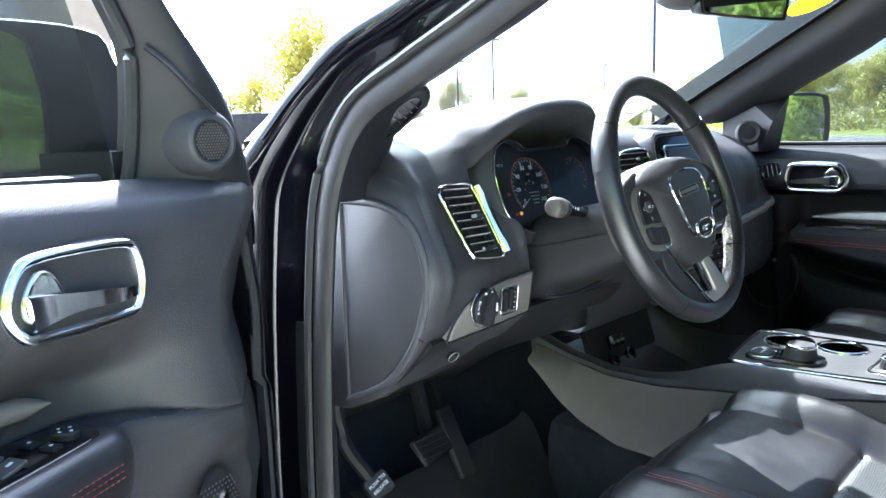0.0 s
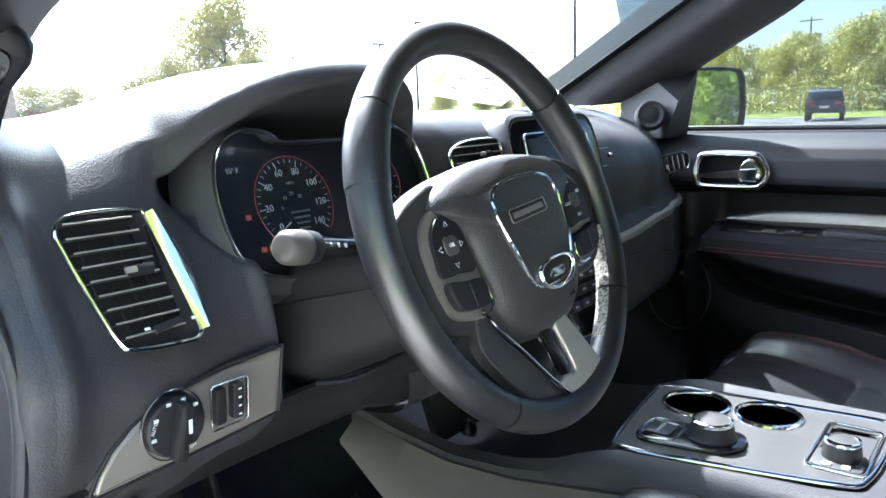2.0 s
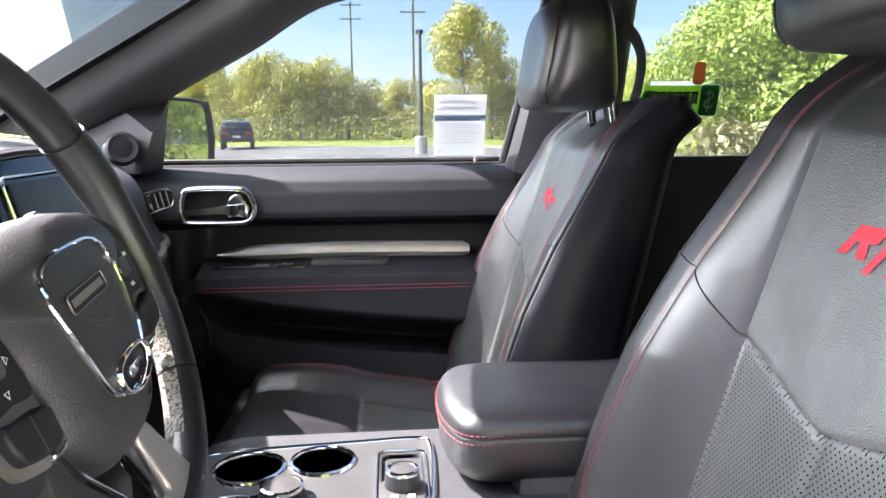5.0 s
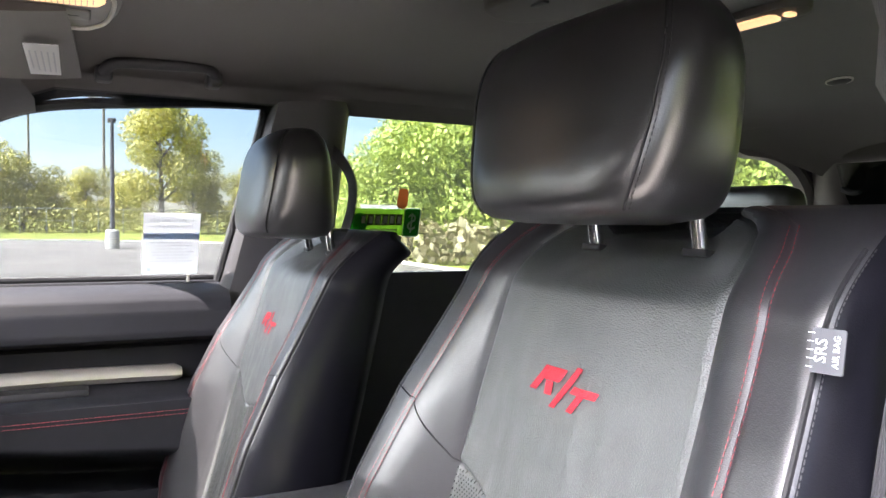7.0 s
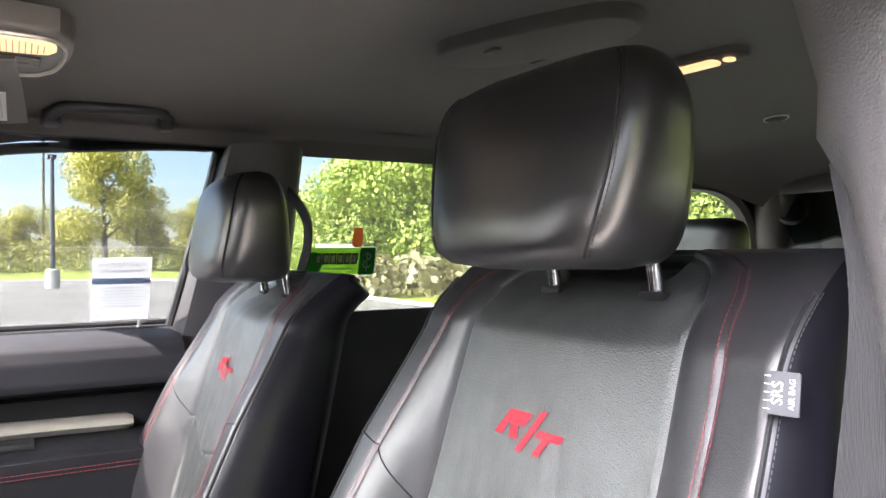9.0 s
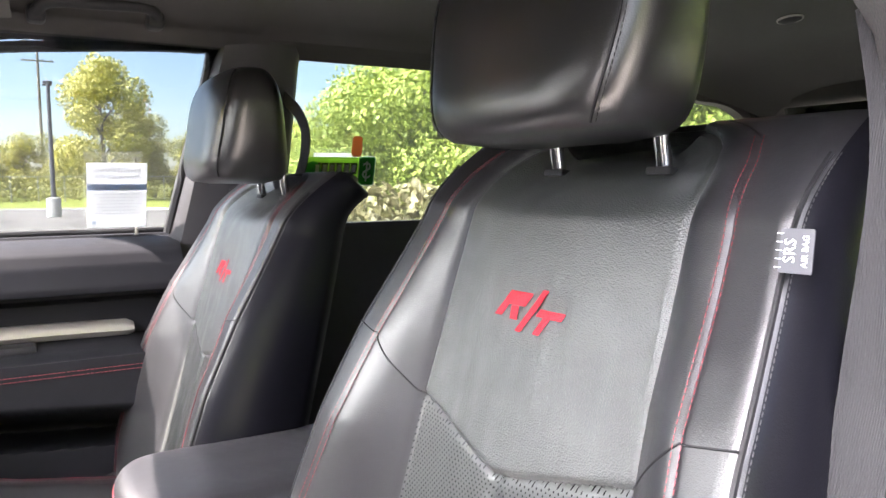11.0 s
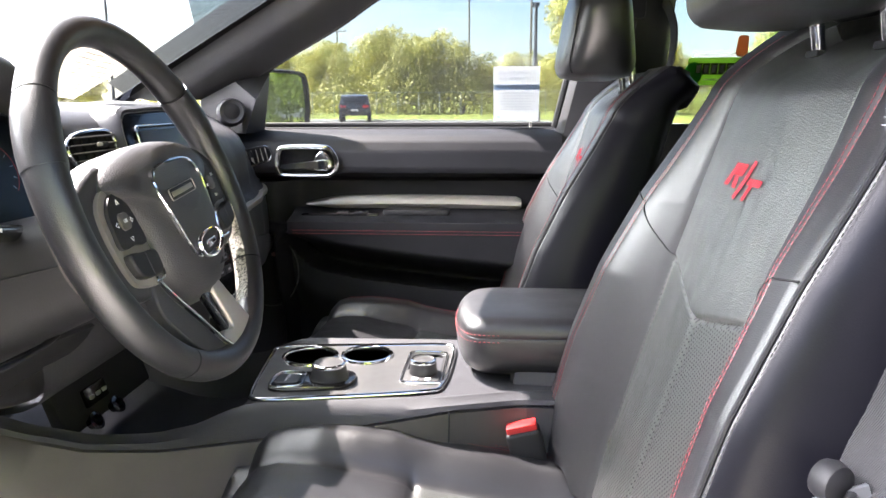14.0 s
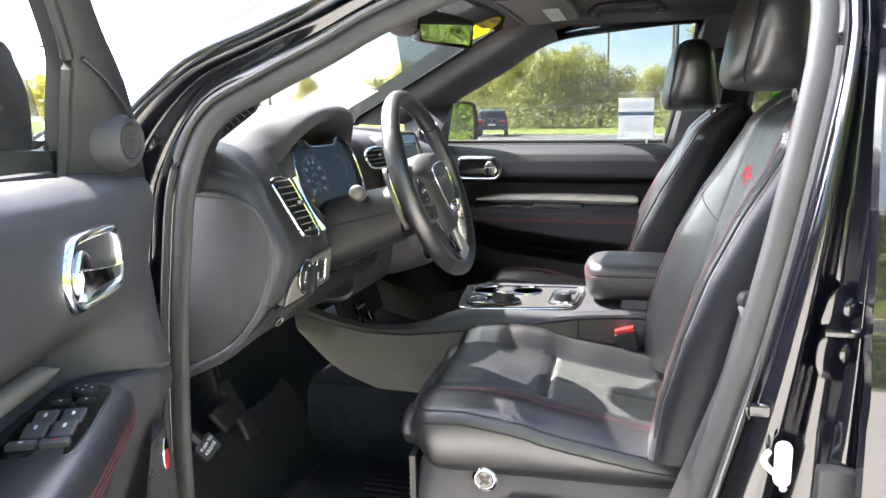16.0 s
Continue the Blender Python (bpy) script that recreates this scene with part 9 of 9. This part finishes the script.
# sun visor on the passenger side with its label
for s, lab in ((1, "dark cloth sun visor with a pale warning label"), (-1, "dark cloth sun visor folded to the roof")):
    vs = thing("sun_visor", (s * .38, -.03, 1.66), lab, "sun visor", "sun visors")
    part("panel", sheet(lambda u, v: Vector((s * (.16 + .42 * u), .012 - .176 * v - .02 * u, 1.660 + .012 * v - .035 * (u ** 3) * .5 - .004 * math.sin(math.pi * v))), span(0, 1, 16), span(0, 1, 10), .016), CLOTH, vs)
    if s > 0:
        part("label_sheet", sheet(lambda u, v: Vector((.27 + .22 * u, -.106 - .046 * v, 1.6455 - .006 * u + .002 * v)), span(0, 1, 4), span(0, 1, 4), .001), PAPER, vs, "pale warning label")
        for i in range(5):
            part("print", box((.17, .0022, .0006), (.38, -.113 - .008 * i, 1.6415), 0), PAPERGREY, vs)
    part("hinge_rod", tube([(s * .17, .010, 1.662), (s * .56, -.012, 1.645)], .005, 8), HARD, vs)

# grab handle over the passenger window
gh = thing("grab_handle", (.64, -.27, 1.66), "dark moulded grab handle over the side window", "grab handle")
part("grip", tube(curve([(.610, -.222, 1.664), (.596, -.225, 1.678), (.586, -.246, 1.690), (.581, -.325, 1.694), (.586, -.402, 1.696), (.596, -.423, 1.688), (.610, -.426, 1.672)], 30), [.012 + .003 * math.sin(math.pi * i / 29) for i in range(30)], 12, flat=.8), DARK, gh)
for y, z in ((-.222, 1.672), (-.426, 1.678)):
    part("mount", box((.050, .032, .030), (.620, y, z), .010, 3), DARK, gh)

# things on the headliner further back
_vp = thing("ceiling_vent_cover", (-.18, -.80, 1.715), "dark moulded cover on the headliner", "ceiling panel")
part("panel", prism(round_poly([(-.13, -.05), (.10, -.07), (.16, -.02), (.13, .05), (-.05, .08), (-.15, .03)], 50), .02, axes((-.12, -.80, 1.712), (1, .3, 0), (0, 0, -1)) @ Matrix.Translation((0, 0, .006)), .008, 3), CLOTH, _vp)
part("hinge_line", tube([(-.255, -.850, 1.7085), (-.16, -.868, 1.7085), (-.03, -.858, 1.7085)], .0016, 6), DARK, _vp)
part("latch", box((.030, .012, .006), (-.075, -.755, 1.705), .002), DARK, _vp)
_rl = thing("ceiling_lamp", (-.13, -1.10, 1.72), "small lit reading lamp in the headliner", "ceiling lamp")
_rlm = axes((-.14, -1.10, 1.716), (1, .04, 0), (0, .12, -1))
part("housing", prism(round_poly([(-.09, -.012), (-.05, -.024), (.05, -.024), (.09, -.012), (.09, .012), (.05, .024), (-.05, .024), (-.09, .012)], 44), .012, _rlm @ Matrix.Translation((0, 0, .008)), .003), HARD, _rl)
part("diffuser", prism(round_rect(.085, .026, .010), .004, _rlm @ Matrix.Translation((.0, .0, .0115)), .002), LAMPWARM, _rl, "glowing lamp lens")
for s in (-1, 1):
    part("button_ring", lathe([(.009, 0), (.010, .002), (.007, .003), (.006, .001)], 20, _rlm @ Matrix.Translation((.062 * s, 0, .009))), LAMPWARM if s < 0 else SATIN, _rl)
_hk = thing("ceiling_clip", (.10, -1.63, 1.71), "oval dark coat clip on the headliner", "clip")
part("disc", lathe([(.040, 0), (.038, .006), (.02, .010), (.0, .010)], 28, axes((.10, -1.63, 1.712), (1, -.7, 0), (0, 0, -1)) @ Matrix.Diagonal((1, .55, 1, 1))), DARK, _hk)
part("rim", ring_frame([(.041 * math.cos(a), .023 * math.sin(a)) for a in span(0, 2 * math.pi, 33)[:-1]], .003, .003, axes((.10, -1.63, 1.709), (1, -.7, 0), (0, 0, -1))), SATIN, _hk)

# paper notice taped to the passenger window, read from outside
nt_ = thing("paper_notice", (.80, -.36, 1.27), "white printed notice sheet on the side window", "notice")
_nm = axes((.776, -.361, 1.340), (0, 1, 0), (.92, 0, .40))
_pw, _ph = .117, .149
part("sheet", prism([(x, y) for x, y in ((-_pw / 2, -_ph / 2), (_pw / 2, -_ph / 2), (_pw / 2, _ph / 2), (-_pw / 2, _ph / 2))], .0006, _nm), NOTICE, nt_)
for side in (-1, 1):
    z = .0006 if side > 0 else -.0012
    part("band", box((_pw * .98, .014, .0003), bevel=0, turn=_nm @ Matrix.Translation((0, .020, z))), PAPERBLUE, nt_, "pale blue band")
    part("heading", text_mesh("1 year/15,000 mile", .0125, _nm @ Matrix.Translation((0, .058, z)), .0002), PAPERGREY, nt_)
    part("heading", text_mesh("Maintenance Plus", .0125, _nm @ Matrix.Translation((0, .044, z)), .0002), PAPERGREY, nt_)
    for i in range(7):
        part("text_line", box((.090 - .012 * (i % 3), .0018, .0003), bevel=0, turn=_nm @ Matrix.Translation((-.004 * (i % 2), .004 - .0075 * i, z))), PAPERGREY, nt_)
    part("mark", box((.007, .007, .0003), bevel=0, turn=_nm @ Matrix.Translation((.045, -.062, z))), PAPERBLUE, nt_)

# green sticker on the rear side window, read from outside
gs = thing("window_sticker", (.82, -.90, 1.36), "green and black printed sticker on the rear window", "sticker")
_gsm = axes((.800, -.880, 1.394), (0, 1, 0), (.96, 0, .27)) @ Matrix.Diagonal((.88, 1.12, 1, 1))
part("base", prism([(x + .0, y) for x, y in round_rect(.205, .062, .006)], .0006, _gsm), STICKLIME, gs)
part("dollar_field", prism([(x - .078, y) for x, y in round_rect(.050, .066, .006)], .0006, _gsm @ Matrix.Translation((0, 0, -.0010))), STICKGREEN, gs)
part("dollar", text_mesh("$", .058, _gsm @ Matrix.Translation((-.078, 0, -.0019))), STICKWHITE, gs)
part("border", ring_frame([(x - .078, y) for x, y in round_rect(.050, .066, .006)], .0025, .0006, _gsm @ Matrix.Translation((0, 0, -.0014))), STICKWHITE, gs)
for i in range(6):
    part("block", box((.020, .026, .0004), bevel=0, turn=_gsm @ Matrix.Translation((-.038 + .022 * i, .006, -.0012))), DARK, gs)
    part("block_bar", box((.011, .017, .0004), bevel=0, turn=_gsm @ Matrix.Translation((-.038 + .022 * i, .006, -.0017))), STICKWHITE, gs)
part("strip", box((.13, .009, .0004), bevel=0, turn=_gsm @ Matrix.Translation((.020, .036, -.0008))), STICKWHITE, gs)
part("lower_text", box((.09, .004, .0004), bevel=0, turn=_gsm @ Matrix.Translation((.010, -.018, -.0010))), STICKWHITE, gs)
part("seal_disc", prism([(x + .085, y - .004) for x, y in [(.026 * math.cos(a), .026 * math.sin(a)) for a in span(0, 2 * math.pi, 29)[:-1]]], .0005, _gsm @ Matrix.Translation((0, 0, -.0012))), STICKGREEN, gs)
part("brown_patch", prism([(x - .042, y + .056) for x, y in round_poly([(-.014, -.020), (.014, -.020), (.015, .008), (.012, .022), (-.012, .022), (-.015, .008)], 24)], .0005, _gsm @ Matrix.Translation((0, 0, -.0008))), STICKBROWN, gs, "plain brown shape")

# pedals and mats
pd = thing("brake_pedal", (-.53, .47, .55), "worn grey brake pedal in the footwell", "pedal")
part("pad", box((.085, .014, .055), (-.545, .455, .735), .008, 3, turn=Matrix.Rotation(radians(-38), 4, "X") @ Matrix.Rotation(radians(-8), 4, "Y")), DARK, pd)
for i in range(4):
    part("tread", box((.072, .004, .004), bevel=.001, turn=Matrix.Translation((-.545, .455, .735)) @ Matrix.Rotation(radians(-38), 4, "X") @ Matrix.Translation((0, -.008, -.018 + .012 * i))), DARK, pd)
part("arm", box((.016, .03, .24), (-.52, .52, .84), .006, turn=Matrix.Rotation(radians(-14), 4, "X")), DARK, pd)
ga = thing("accelerator_pedal", (-.44, .50, .5), "long black accelerator pedal", "pedal")
part("pad", box((.045, .016, .15), (-.445, .490, .700), .008, 3, turn=Matrix.Rotation(radians(-30), 4, "X")), RUBBER, ga)
part("arm", box((.014, .03, .18), (-.44, .56, .82), .006, turn=Matrix.Rotation(radians(-16), 4, "X")), DARK, ga)
pb = thing("parking_brake_pedal", (-.766, .36, .7), "small black release pedal with white lettering", "pedal")
_pbm = axes((-.766, .353, .773), (.90, .35, 0), (-.35, -.80, .48))
part("pad", prism(round_rect(.045, .038, .008), .018, _pbm, .004, 3), RUBBER, pb)
part("lettering", text_mesh("PUSH TO", .0085, _pbm @ Matrix.Translation((0, .006, .0006)) @ Matrix.Rotation(radians(8), 4, "Z")), WHITEPRINT, pb)
part("lettering", text_mesh("RELEASE", .0085, _pbm @ Matrix.Translation((0, -.005, .0006)) @ Matrix.Rotation(radians(8), 4, "Z")), WHITEPRINT, pb)
part("arm", tube(curve([(-.77, .37, .78), (-.79, .41, .84), (-.80, .42, .93)], 10), .012, 8), DARK, pb)

mat = thing("floor_mat", (-.42, .10, .46), "ribbed black rubber floor mat", "floor mat")
part("tray", sheet(lambda u, v: Vector((-.70 + .52 * u, .52 - .56 * v, .475 + .30 * smooth(.22 - v, 0, .22) * .6 + .02 * (abs(2 * u - 1) ** 8))), span(0, 1, 20), span(0, 1, 24), .008), RUBBER, mat)
for i in range(17):
    part("rib", box((.008, .26, .007), (-.64 + .025 * i, .10, .486), .002, 1), RUBBER, mat)
part("lip", tube(curve([(-.68, .36, .50), (-.44, .375, .505), (-.20, .36, .50)], 14), .006, 8), RUBBER, mat)
